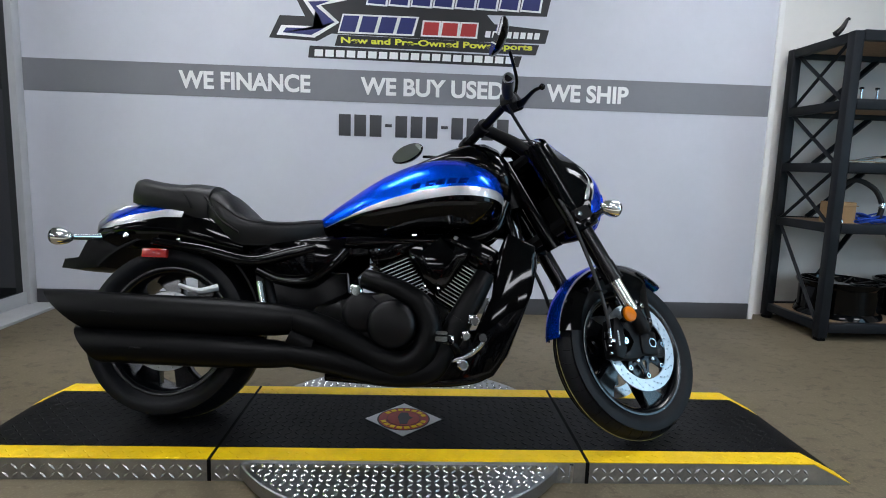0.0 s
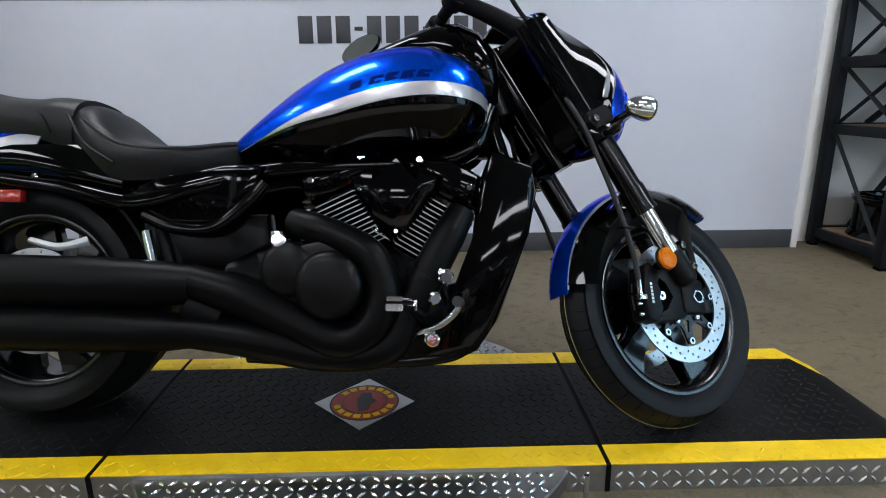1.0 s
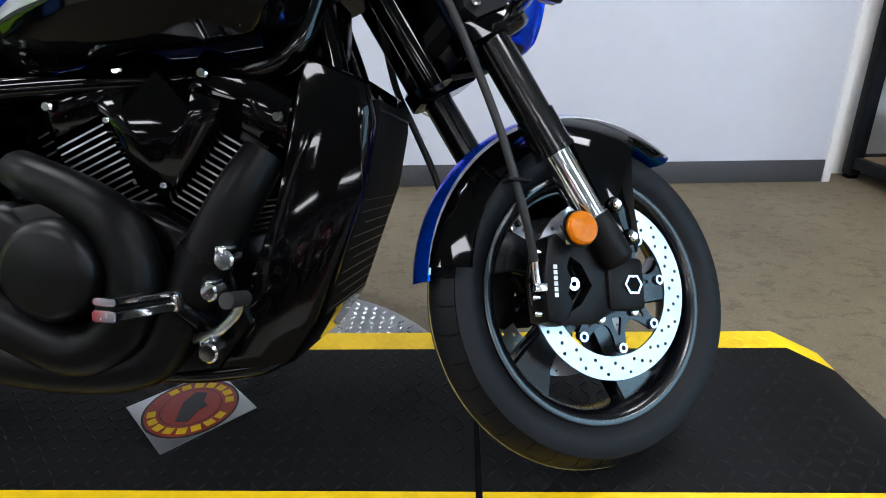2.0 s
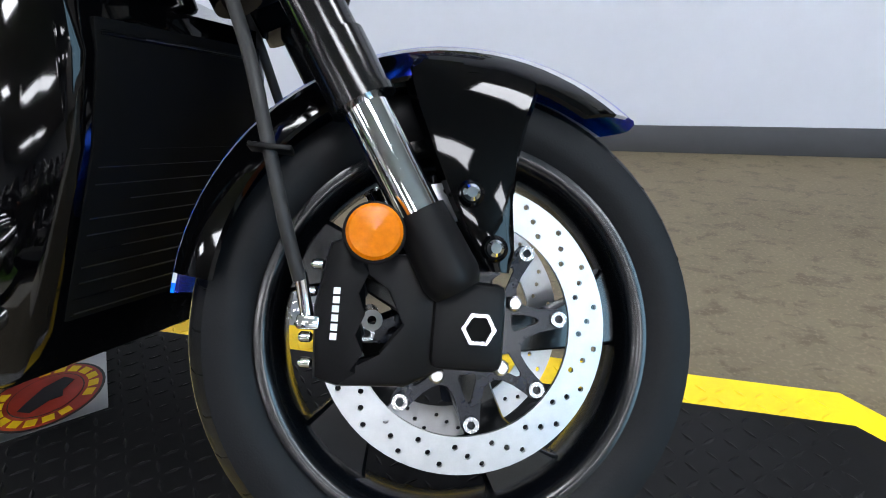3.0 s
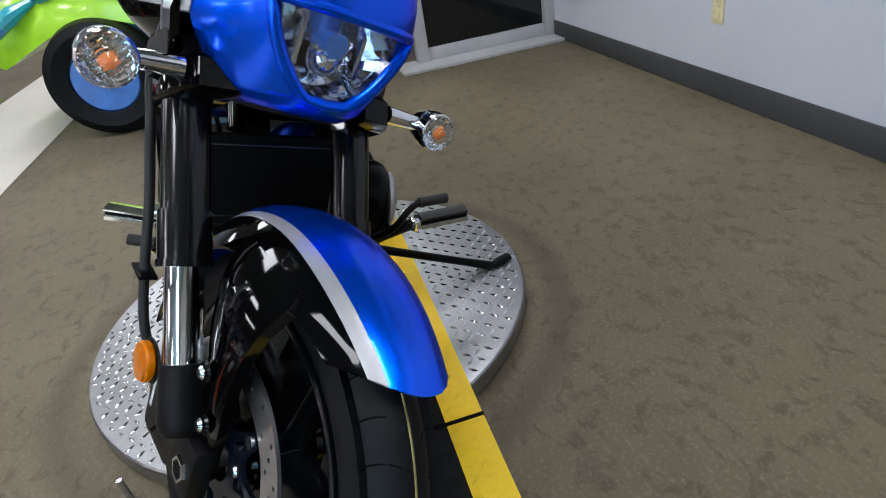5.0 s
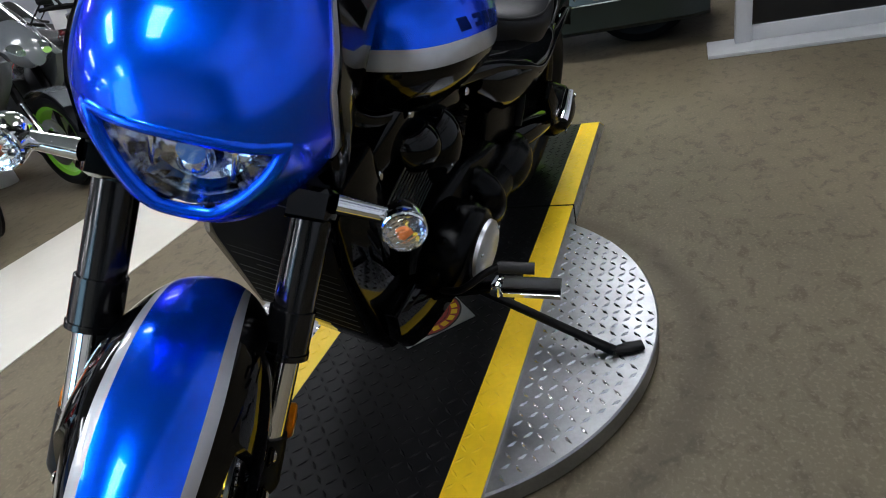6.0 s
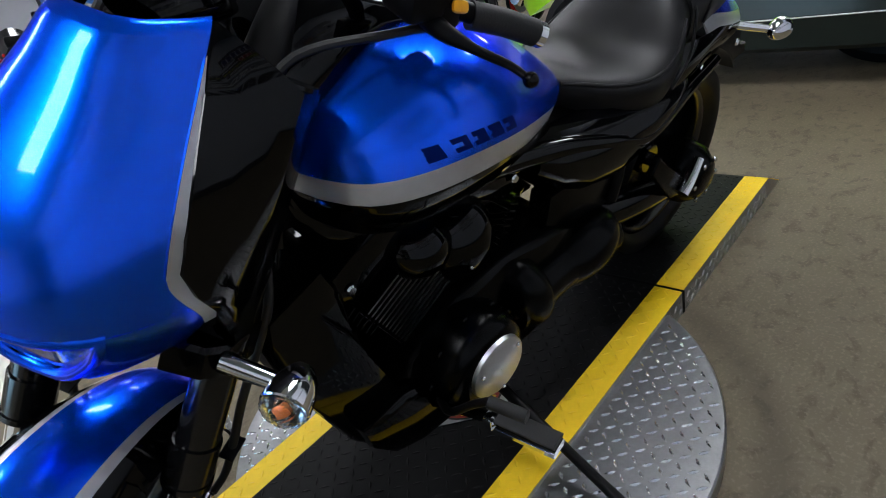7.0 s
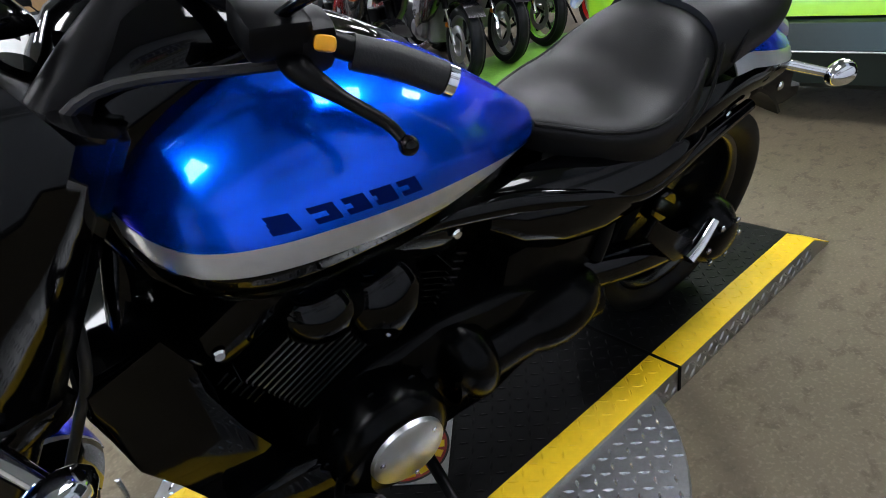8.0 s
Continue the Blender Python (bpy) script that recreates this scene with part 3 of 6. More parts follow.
SHIFT = 0.0  # sideways set of the wheel and fork legs in the yokes
MID = 0.018


def fp(name, bm, m, label="", parent=None, angle=40):
    return part(name, bm, m, parent or bike, label, FRONT @ Matrix.Translation((0, SHIFT, 0)), angle)


def bolt(bm, c, r=0.008, axis="y", h=0.006):
    disc(bm, r, c, 0, h, axis, 10, r * 0.3)


def tyre(R, rim, w, crown):
    half = [(rim, 0.36 * w), (rim + 0.018, 0.455 * w), (rim + 0.42 * (R - rim), 0.5 * w), (rim + 0.68 * (R - rim), 0.465 * w), (R - crown, 0.36 * w), (R - crown * 0.42, 0.24 * w), (R - crown * 0.1, 0.11 * w), (R, 0)]
    return half + [(r, -h) for r, h in half[-2::-1]]


def wheel(R, rim, w, cx, cz, place, name, crown, nsp, spin):
    bm = bmesh.new()
    revolve(bm, tyre(R, rim, w, crown), 80, (cx, 0, cz), "y")
    hub = part(name, bm, M_RUBBER, bike, "black road tyre on a gloss black cast wheel", place, 50)
    groove = bmesh.new()
    side = tyre(R, rim, w, crown)[2:8]
    for k in range(19):
        for s, step in ((-1, 0.0), (-1, 0.5), (1, 0.25), (1, 0.75)):
            a0 = 2 * math.pi * (k + step) / 19
            long = step in (0.0, 0.25)
            pts = []
            for q in range(6):
                f = (0.16 if long else 0.42) + (0.92 - (0.16 if long else 0.42)) * q / 5
                h = s * w * 0.46 * f
                rr = next(r0 + (r1 - r0) * (h0 - abs(h)) / (h0 - h1) for (r0, h0), (r1, h1) in zip(side, side[1:]) if h0 >= abs(h) >= h1 and h0 > h1)
                a = a0 + 0.055 * math.sin(f * 2.6) + 0.02 * f
                pts.append((cx + (rr - 0.0006) * math.cos(a), h, cz + (rr - 0.0006) * math.sin(a)))
            tube(groove, pts, 0.0013, 5, 1, True)
    tagged(part("tread_groove", groove, M_GAP, hub, "", place), kind="stuff")
    bm = bmesh.new()
    revolve(bm, [(R - 0.0012, -0.0035), (R + 0.0006, -0.003), (R + 0.0006, -0.0012), (R - 0.0012, -0.0007)], 80, (cx, 0, cz), "y", True)
    part("tread_paint_line", bm, M_YELLINE, hub, "thin yellow paint line round the new tread", place)
    bm = bmesh.new()
    b = 0.36 * w
    revolve(bm, [(rim + 0.004, b), (rim + 0.004, b + 0.008), (rim - 0.003, b + 0.009), (rim - 0.009, b + 0.0065), (rim - 0.015, b + 0.001), (rim - 0.020, b - 0.007), (rim - 0.024, b * 0.55), (rim - 0.024, -b * 0.55), (rim - 0.020, -b + 0.007), (rim - 0.015, -b - 0.001), (rim - 0.009, -b - 0.0065),
                 (rim - 0.003, -b - 0.009), (rim + 0.004, -b - 0.008), (rim + 0.004, -b), (rim - 0.004, -b * 0.6), (rim - 0.004, b * 0.6)], 80, (cx, 0, cz), "y", True)
    part("rim", bm, M_RIM, hub, "gloss black rim", place)
    bm = bmesh.new()
    disc(bm, 0.048, (cx, 0, cz), -0.055, 0.055, "y", 32, 0.006)
    part("hub", bm, M_BLACK, hub, "", place)
    for k in range(nsp):
        a = spin + 2 * math.pi * k / nsp
        bm = bmesh.new()
        rings = []
        for f in (0, 0.2, 0.45, 0.7, 0.9, 1.0):
            r = 0.04 + (rim - 0.018 - 0.04) * f
            aa = a + 0.22 * f * f
            c = Vector((cx + r * math.cos(aa), 0, cz + r * math.sin(aa)))
            t = Vector((-math.sin(aa), 0, math.cos(aa)))
            wd = 0.028 - 0.008 * math.sin(f * math.pi) + 0.024 * f ** 2.5
            dp = 0.030 - 0.010 * f
            rings.append([c + t * wd * p + Vector((0, dp * q, 0)) for p, q in ((-1, -0.75), (-0.88, -1), (0.88, -1), (1, -0.75), (1, 0.75), (0.88, 1), (-0.88, 1), (-1, 0.75))])
        loft(bm, rings)
        part("spoke", bm, M_RIM, hub, "", place)
    return hub


def brake_disc(R, r, cx, cz, y, th, holes):
    """A drilled ring."""
    bm = bmesh.new()

    def ringloop(x, z, rad, n):
        vs = [bm.verts.new((x + rad * math.cos(2 * math.pi * i / n), y, z + rad * math.sin(2 * math.pi * i / n))) for i in range(n)]
        return [bm.edges.new((vs[i], vs[(i + 1) % n])) for i in range(n)]
    es = ringloop(cx, cz, R, 64) + ringloop(cx, cz, r, 64)
    for k in range(holes):
        a = 2 * math.pi * k / holes
        rr = r + (R - r) * (0.28, 0.52, 0.76)[k % 3]
        es += ringloop(cx + rr * math.cos(a), cz + rr * math.sin(a), 0.0032, 8)
    bmesh.ops.triangle_fill(bm, use_beauty=True, edges=es, normal=(0, 1, 0))
    ret = bmesh.ops.extrude_face_region(bm, geom=bm.faces[:])
    bmesh.ops.translate(bm, vec=(0, th, 0), verts=[v for v in ret["geom"] if isinstance(v, bmesh.types.BMVert)])
    return bm


def spider(y, th):
    """Disc carrier: eight arms with a bore and a triangular opening in each."""
    bm = bmesh.new()

    def loop(pts):
        vs = [bm.verts.new((WBASE + r * math.cos(a), y, 0.32 + r * math.sin(a))) for r, a in pts]
        return [bm.edges.new((vs[i], vs[(i + 1) % len(vs)])) for i in range(len(vs))]
    rim = []
    for k in range(8):
        c = radians(8 + 45 * k)
        rim += [(r, c + radians(d)) for r, d in ((0.066, -19.5), (0.070, -14), (0.082, -9), (0.096, -6.5), (0.106, -5.5), (0.110, -3), (0.110, 3), (0.106, 5.5), (0.096, 6.5), (0.082, 9), (0.070, 14), (0.066, 19.5))]
    es = loop(rim)
    es += loop([(0.032, 2 * math.pi * i / 32) for i in range(32)])
    for k in range(8):
        c = radians(8 + 45 * k)
        es += loop([(r, c + radians(d)) for r, d in ((0.052, -9), (0.052, 9), (0.056, 10.5), (0.064, 7), (0.080, 2), (0.082, 0), (0.080, -2), (0.064, -7), (0.056, -10.5))])
    bmesh.ops.triangle_fill(bm, use_beauty=True, edges=es, normal=(0, 1, 0))
    ret = bmesh.ops.extrude_face_region(bm, geom=bm.faces[:])
    bmesh.ops.translate(bm, vec=(0, th, 0), verts=[v for v in ret["geom"] if isinstance(v, bmesh.types.BMVert)])
    return bm


# front wheel
fw = wheel(0.301, 0.218, 0.116, WBASE, 0.310, FRONT @ Matrix.Translation((0, MID, 0)), "front_wheel", 0.030, 5, 0.035)
for s in (-1, 1):
    SHIFT = MID * (1 + s)
    y = s * 0.062
    rotor = fp("brake_disc", brake_disc(0.155, 0.116, WBASE, 0.32, y - 0.0025, 0.005, 60), M_DISC, "drilled steel brake disc", fw)
    fp("carrier", spider(y - 0.003, 0.006), M_CARRIER, "blue-black disc carrier with triangular openings", rotor)
    for k in range(8):
        a = radians(8 + 45 * k)
        bm = bmesh.new()
        revolve(bm, [(0.0045, 0), (0.0085, 0), (0.0085, s * 0.0055), (0.0045, s * 0.0055)], 16, (WBASE + 0.103 * math.cos(a), y + s * 0.003, 0.32 + 0.103 * math.sin(a)), "y", True)
        fp("bobbin", bm, M_STEEL, "", rotor)
    for k in range(5):
        a = radians(28 + 72 * k)
        bm = bmesh.new()
        bolt(bm, (WBASE + 0.059 * math.cos(a), y + s * 0.003, 0.32 + 0.059 * math.sin(a)), 0.0085, "y", s * 0.008)
        fp("bolt", bm, M_STEEL, "", rotor)
    # caliper with its bracket
    cal = bmesh.new()
    extrude(cal, [(1.560, 0.262), (1.585, 0.255), (1.604, 0.268), (1.597, 0.289), (1.606, 0.306), (1.596, 0.326), (1.606, 0.346), (1.597, 0.366), (1.603, 0.386), (1.585, 0.402), (1.566, 0.394), (1.555, 0.33)], "y", s * 0.045, s * 0.108, 0.008)
    cal = fp("brake_caliper", cal, M_SATIN, "satin black four piston caliper")
    for k in range(6):
        fp("bar", boxm((1.573, s * 0.1082 - 0.0006, 0.300 + k * 0.0088), (1.5795, s * 0.1082 + 0.0006, 0.3066 + k * 0.0088)), M_LETTER, "white bar of worn marking", cal)
    for c in ((1.554, 0.30), (1.556, 0.275), (1.555, 0.345), (1.560, 0.372)):
        bm = bmesh.new()
        disc(bm, 0.0055, (c[0] - 0.006, s * 0.092, c[1]), -0.006, 0.008, "x", 10)
        fp("bolt", bm, M_CHROME, "", cal)
    bm = bmesh.new()
    revolve(bm, [(0.0045, s * 0.09), (0.0105, s * 0.09), (0.0105, s * 0.104), (0.0045, s * 0.104)], 18, (1.612, 0, 0.321), "y", True)
    fp("pad_pin", bm, M_CHROME, "", cal)
    bm = bmesh.new()
    extrude(bm, [(1.592, 0.384), (1.660, 0.390), (1.730, 0.356), (1.734, 0.305), (1.700, 0.285), (1.648, 0.258), (1.585, 0.256), (1.588, 0.276), (1.625, 0.284), (1.650, 0.318), (1.630, 0.356), (1.594, 0.366)], "y", s * 0.072, s * 0.106, 0.005)
    fp("bracket", bm, M_PLASTIC, "", cal)

# fork
AX = Vector((-math.sin(RAKE), 0, math.cos(RAKE)))


def on_fork(d, v, fwd=0.0):
    """A point d metres up the leg from the axle."""
    return Vector((WBASE + 0.0014, v, 0.3257)) + AX * d + Vector((math.cos(RAKE), 0, math.sin(RAKE))) * fwd


for s in (-1, 1):
    SHIFT = 0.0115 * (1 + s)
    v = s * 0.112
    bm = bmesh.new()
    tube(bm, [on_fork(0.30, v), on_fork(0.80, v)], 0.0292, 32, 1)
    leg = fp("fork_leg", bm, M_LEG, "gloss black fork leg with chrome stanchion")
    bm = bmesh.new()
    tube(bm, [on_fork(0.240, v), on_fork(0.2404, v), on_fork(0.249, v), on_fork(0.2494, v), on_fork(0.310, v), on_fork(0.3104, v)], [0.0300, 0.0345, 0.0345, 0.0325, 0.0325, 0.0285], 32, 1)
    fp("collar", bm, M_LEG, "", leg)
    bm = bmesh.new()
    tube(bm, [on_fork(0.11, v), on_fork(0.25, v)], 0.0235, 24, 1)
    fp("stanchion", bm, M_CHROME, "chrome stanchion", leg)
    bm = bmesh.new()
    tube(bm, [on_fork(0.035, v), on_fork(0.05, v), on_fork(0.10, v), on_fork(0.122, v)], [0.024, 0.030, 0.0285, 0.0275], 24, 3)
    box(bm, (WBASE - 0.040, v - 0.016 - s * 0.014, 0.278), (WBASE + 0.034, v + 0.016 - s * 0.014, 0.366), 0.010)
    fp("fork_bottom", bm, M_PLASTIC, "satin black fork casting", leg)
    bm = bmesh.new()
    revolve(bm, [(0.0135, 0), (0.0185, 0), (0.0175, s * 0.005), (0.0135, s * 0.005)], 6, (WBASE + 0.006, v + s * 0.0015, 0.32), "y", True)
    fp("axle_ring", bm, M_STEEL, "", leg)
    bm = bmesh.new()
    disc(bm, 0.0133, (WBASE + 0.006, v + s * 0.0015, 0.32), 0, s * 0.002, "y", 6)
    fp("axle_socket", bm, M_GAP, "", leg)
    # amber side reflector
    c = Vector((1.607, s * 0.146, 0.404))
    bm = bmesh.new()
    disc(bm, 0.0265, c, -s * 0.011, s * 0.0015, "y", 32)
    apex = c + Vector((0, s * 0.0042, 0))
    for k in range(3):
        t0 = radians(20 + 120 * k)
        for i in range(8):
            p, q = (c + Vector((0.0235 * math.cos(a), s * (0.0016 + 0.0007 * k), 0.0235 * math.sin(a))) for a in (t0 + radians(15 * i), t0 + radians(15 * (i + 1))))
            bm.faces.new([bm.verts.new(v) for v in (apex, p, q)])
    refl = fp("reflector", bm, M_AMBER, "round amber side reflector")
    bm = bmesh.new()
    disc(bm, 0.030, c, -s * 0.014, -s * 0.011, "y", 32)
    tube(bm, [c + Vector((0.01, -s * 0.012, 0)), c + Vector((0.035, -s * 0.035, 0.01))], 0.007, 8, 1)
    fp("reflector_mount", bm, M_PLASTIC, "", refl)
    # brake hose
    bm = bmesh.new()
    tube(bm, [(1.36, s * 0.10, 0.86), (1.40, s * 0.135, 0.74), (1.435, s * 0.135, 0.66), (1.475, s * 0.130, 0.565), (1.50, s * 0.128, 0.485), (1.522, s * 0.122, 0.41), (1.540, s * 0.108, 0.355)], 0.0068, 10)
    hose = fp("brake_hose", bm, M_GRIP, "black rubber brake hose")
    bm = bmesh.new()
    tube(bm, [(1.540, s * 0.108, 0.362), (1.546, s * 0.10, 0.335), (1.550, s * 0.098, 0.318)], 0.0065, 10, 2)
    box(bm, (1.540, s * 0.098 - 0.01, 0.308), (1.562, s * 0.098 + 0.01, 0.322), 0.003)
    fp("hose_fitting", bm, M_CHROME, "", hose)
    bm = bmesh.new()
    box(bm, (1.485, s * 0.128 - 0.012, 0.472), (1.525, s * 0.128 + 0.012, 0.477), 0.001)
    fp("hose_clip", bm, M_SATIN, "", hose)
SHIFT = MID
bm = bmesh.new()
tube(bm, [(WBASE, -0.12, 0.32), (WBASE, 0.12, 0.32)], 0.014, 16, 1)
fp("axle", bm, M_STEEL)


# front fender: a trough round the tyre, split into its painted bands
def fender_band(v0, v1, a0, a1, name, m, label, narrow=(0.0, 0.0)):
    """v0..v1 measured across as a share of the half width; a0..a1 degrees round the axle, from ahead, upwards."""
    bm = bmesh.new()
    n = 30
    top, bot = [], []
    for i in range(n + 1):
        taper = 0.80 + 0.20 * math.sin(min(1, (i / n) * 3.5) * math.pi / 2)
        row, low = [], []
        for k in range(7):
            b0 = v0 * (1 - narrow[0] * (i / n) ** 1.5)
            b1 = v1 * (1 - narrow[1] * (i / n) ** 1.5)
            q = b0 + (b1 - b0) * k / 6
            hw = 0.093 * taper
            tip = a0 + 12.0 * abs(q) ** 2.2
            a = radians(tip + (a1 - tip) * i / n)
            R0 = 0.321 + 0.010 * math.sin(a) + 0.022 * max(0, math.cos(a)) ** 2
            drop = 0.058 * abs(q) ** 2.4
            row.append(Vector((WBASE + (R0 - drop) * math.cos(a), q * hw, 0.32 + (R0 - drop) * math.sin(a))))
            low.append(Vector((WBASE + (R0 - drop - 0.004) * math.cos(a), q * (hw - 0.003), 0.32 + (R0 - drop - 0.004) * math.sin(a))))
        top.append(row)
        bot.append(low)
    loft(bm, [t + b[::-1] for t, b in zip(top, bot)])
    return fp(name, bm, m, label, None if name == "front_fender" else fender)


fender = fender_band(-0.55, 0.55, 51, 178, "front_fender", M_BLUE, "blue front mudguard with silver and black sides", (0.25, 0.25))
for s in (-1, 1):
    SHIFT = MID
    fender_band(s * 0.551, s * 0.72, 51, 176, "silver_stripe", M_SILVER, "silver painted stripe", (0.25, 0.40))
    fender_band(s * 0.721, s * 1.0, 51, 174, "black_side", M_BLACK, "gloss black side skirt", (0.40, 0.0))
    SHIFT = MID + s * (MID + 0.009)
    bm = bmesh.new()
    rings = []
    for w, ua, ub, vo in ((0.606, 1.630, 1.770, 0.056), (0.592, 1.625, 1.776, 0.066), (0.572, 1.627, 1.772, 0.076), (0.545, 1.636, 1.762, 0.085), (0.50, 1.655, 1.752, 0.092), (0.45, 1.680, 1.749, 0.094), (0.40, 1.708, 1.753, 0.094), (0.378, 1.724, 1.748, 0.092)):
        c, h = (ua + ub) / 2, (ub - ua) / 2
        rings.append([Vector((c + h * q, s * (vo - d), w)) for q, d in ((-1.0, 0.016), (-0.9, 0.004), (-0.5, 0.0), (0.5, 0.0), (0.9, 0.004), (1.0, 0.016), (0.6, 0.022), (-0.6, 0.022))])
    loft(bm, rings)
    strut = fp("fender_strut", bm, M_BLACK, "gloss black mudguard stay", fender)
    for c in ((1.700, 0.455), (1.728, 0.401)):
        bm = bmesh.new()
        disc(bm, 0.014, (c[0], 0, c[1]), s * 0.095, s * 0.101, "y", 20)
        fp("washer", bm, M_BLACK, "", strut)
        bm = bmesh.new()
        disc(bm, 0.009, (c[0], 0, c[1]), s * 0.100, s * 0.107, "y", 14, 0.004)
        fp("bolt", bm, M_CHROME, "", strut)

SHIFT = 0.0
# yokes
for d, h, nm, span_v in ((0.50, 0.045, "lower_yoke", 0.15), (0.775, 0.034, "upper_yoke", 0.12)):
    bm = bmesh.new()
    rings = []
    for k in range(9):
        v = span_v * (k / 4 - 1)
        back = -0.030 - 0.025 * math.cos(v / span_v * math.pi / 2)
        c = on_fork(d, v)
        f = Vector((math.cos(RAKE), 0, math.sin(RAKE)))
        rings.append([c + f * 0.040 + AX * h * 0.35, c + f * 0.030 + AX * h / 2, c + f * back + AX * h / 2, c + f * (back - 0.01), c + f * back - AX * h / 2, c + f * 0.030 - AX * h / 2, c + f * 0.040 - AX * h * 0.35])
    loft(bm, rings)
    yoke = fp(nm, bm, M_PLASTIC, "satin black fork yoke")
    for s in (-1, 1):
        bm = bmesh.new()
        bolt(bm, on_fork(d, s * (span_v + 0.001), -0.02), 0.009, "y", s * 0.008)
        fp("bolt", bm, M_CHROME if nm == "lower_yoke" else M_SATIN, "", yoke)
bm = bmesh.new()
tube(bm, [on_fork(0.44, 0, -0.062), on_fork(0.80, 0, -0.062)], 0.03, 20, 1)
fp("steering_stem", bm, M_BLACK)

# headlight cowl
SHIFT = 0.0


def wrap(q, p=3.0):
    """How far the nacelle's skin falls back towards its sides."""
    return Vector((-0.80, 0, -0.18)) * (0.163 * abs(q) ** p)


def interp(tbl, x):
    """A smooth curve through the rows of a table, whose first column runs along."""
    i = next((i for i in range(len(tbl) - 1) if x <= tbl[i + 1][0] + 1e-9), len(tbl) - 2)
    h = tbl[i + 1][0] - tbl[i][0]
    k = min(1.0, max(0.0, (x - tbl[i][0]) / h))
    out = [x]
    for c in range(1, len(tbl[0])):
        m = []
        for j in (i, i + 1):
            lo, hi = max(0, j - 1), min(len(tbl) - 1, j + 1)
            m.append((tbl[hi][c] - tbl[lo][c]) / (tbl[hi][0] - tbl[lo][0]) * h)
        a, b = tbl[i][c], tbl[i + 1][c]
        out.append(a + m[0] * k + (3 * (b - a) - 2 * m[0] - m[1]) * k * k + (2 * (a - b) + m[0] + m[1]) * k ** 3)
    return out


COWL = [(0.0, 1.535, 0.744, 0.060), (0.04, 1.558, 0.750, 0.092), (0.08, 1.572, 0.766, 0.116), (0.2, 1.588, 0.835, 0.155), (0.3, 1.596, 0.892, 0.158), (0.45, 1.568, 0.957, 0.152), (0.6, 1.512, 1.009, 0.132), (0.8, 1.440, 1.062, 0.106), (0.92, 1.405, 1.090, 0.094), (1.0, 1.385, 1.098, 0.082)]


def cowl_ring(f):
    """Outline of the nacelle across, f from its lower lip (0) to the top of the fly screen (1)."""
    _, u, w, a = interp(COWL, f)
    return u + 0.034, w, a * 0.985


def cowl_edge(f):
    """How far round the blue skin reaches; it flares back above the lower lip."""
    k = min(1.0, max(0.0, (0.40 - f) / 0.16))
    return 0.86 + 0.10 * k * k * (3 - 2 * k)


def cowl_patch(f0, f1, q0, q1, name, m, label="", parent=None, nf=14, nq=15, off=0.0):
    bm = bmesh.new()
    rows, back = [], []
    for i in range(nf + 1):
        f = f0 + (f1 - f0) * i / nf
        u, w, a = cowl_ring(f)
        row, low = [], []
        for k in range(nq):
            qa = q0(f) if callable(q0) else q0
            qb = q1(f) if callable(q1) else q1
            q = qa + (qb - qa) * k / (nq - 1)
            p = Vector((u, a * q * (1 - 0.06 * q * q), w)) + wrap(q)
            nrm = Vector((0.72, 0.9 * q ** 3, 0.5)).normalized()
            row.append(p + nrm * off)
            low.append(p + nrm * (off - 0.005))
        rows.append(row)
        back.append(low)
    loft(bm, [r + b[::-1] for r, b in zip(rows, back)])
    return fp(name, bm, m, label, parent, 50)


LAMP_TOP = 0.283


def lamp_edge(f, low=0.09, wide=0.62):
    """Half width of the U-shaped lamp opening at f."""
    return 0.015 + (wide - 0.015) * min(1.0, max(0.0, (f - low) / (LAMP_TOP - low))) ** 0.33


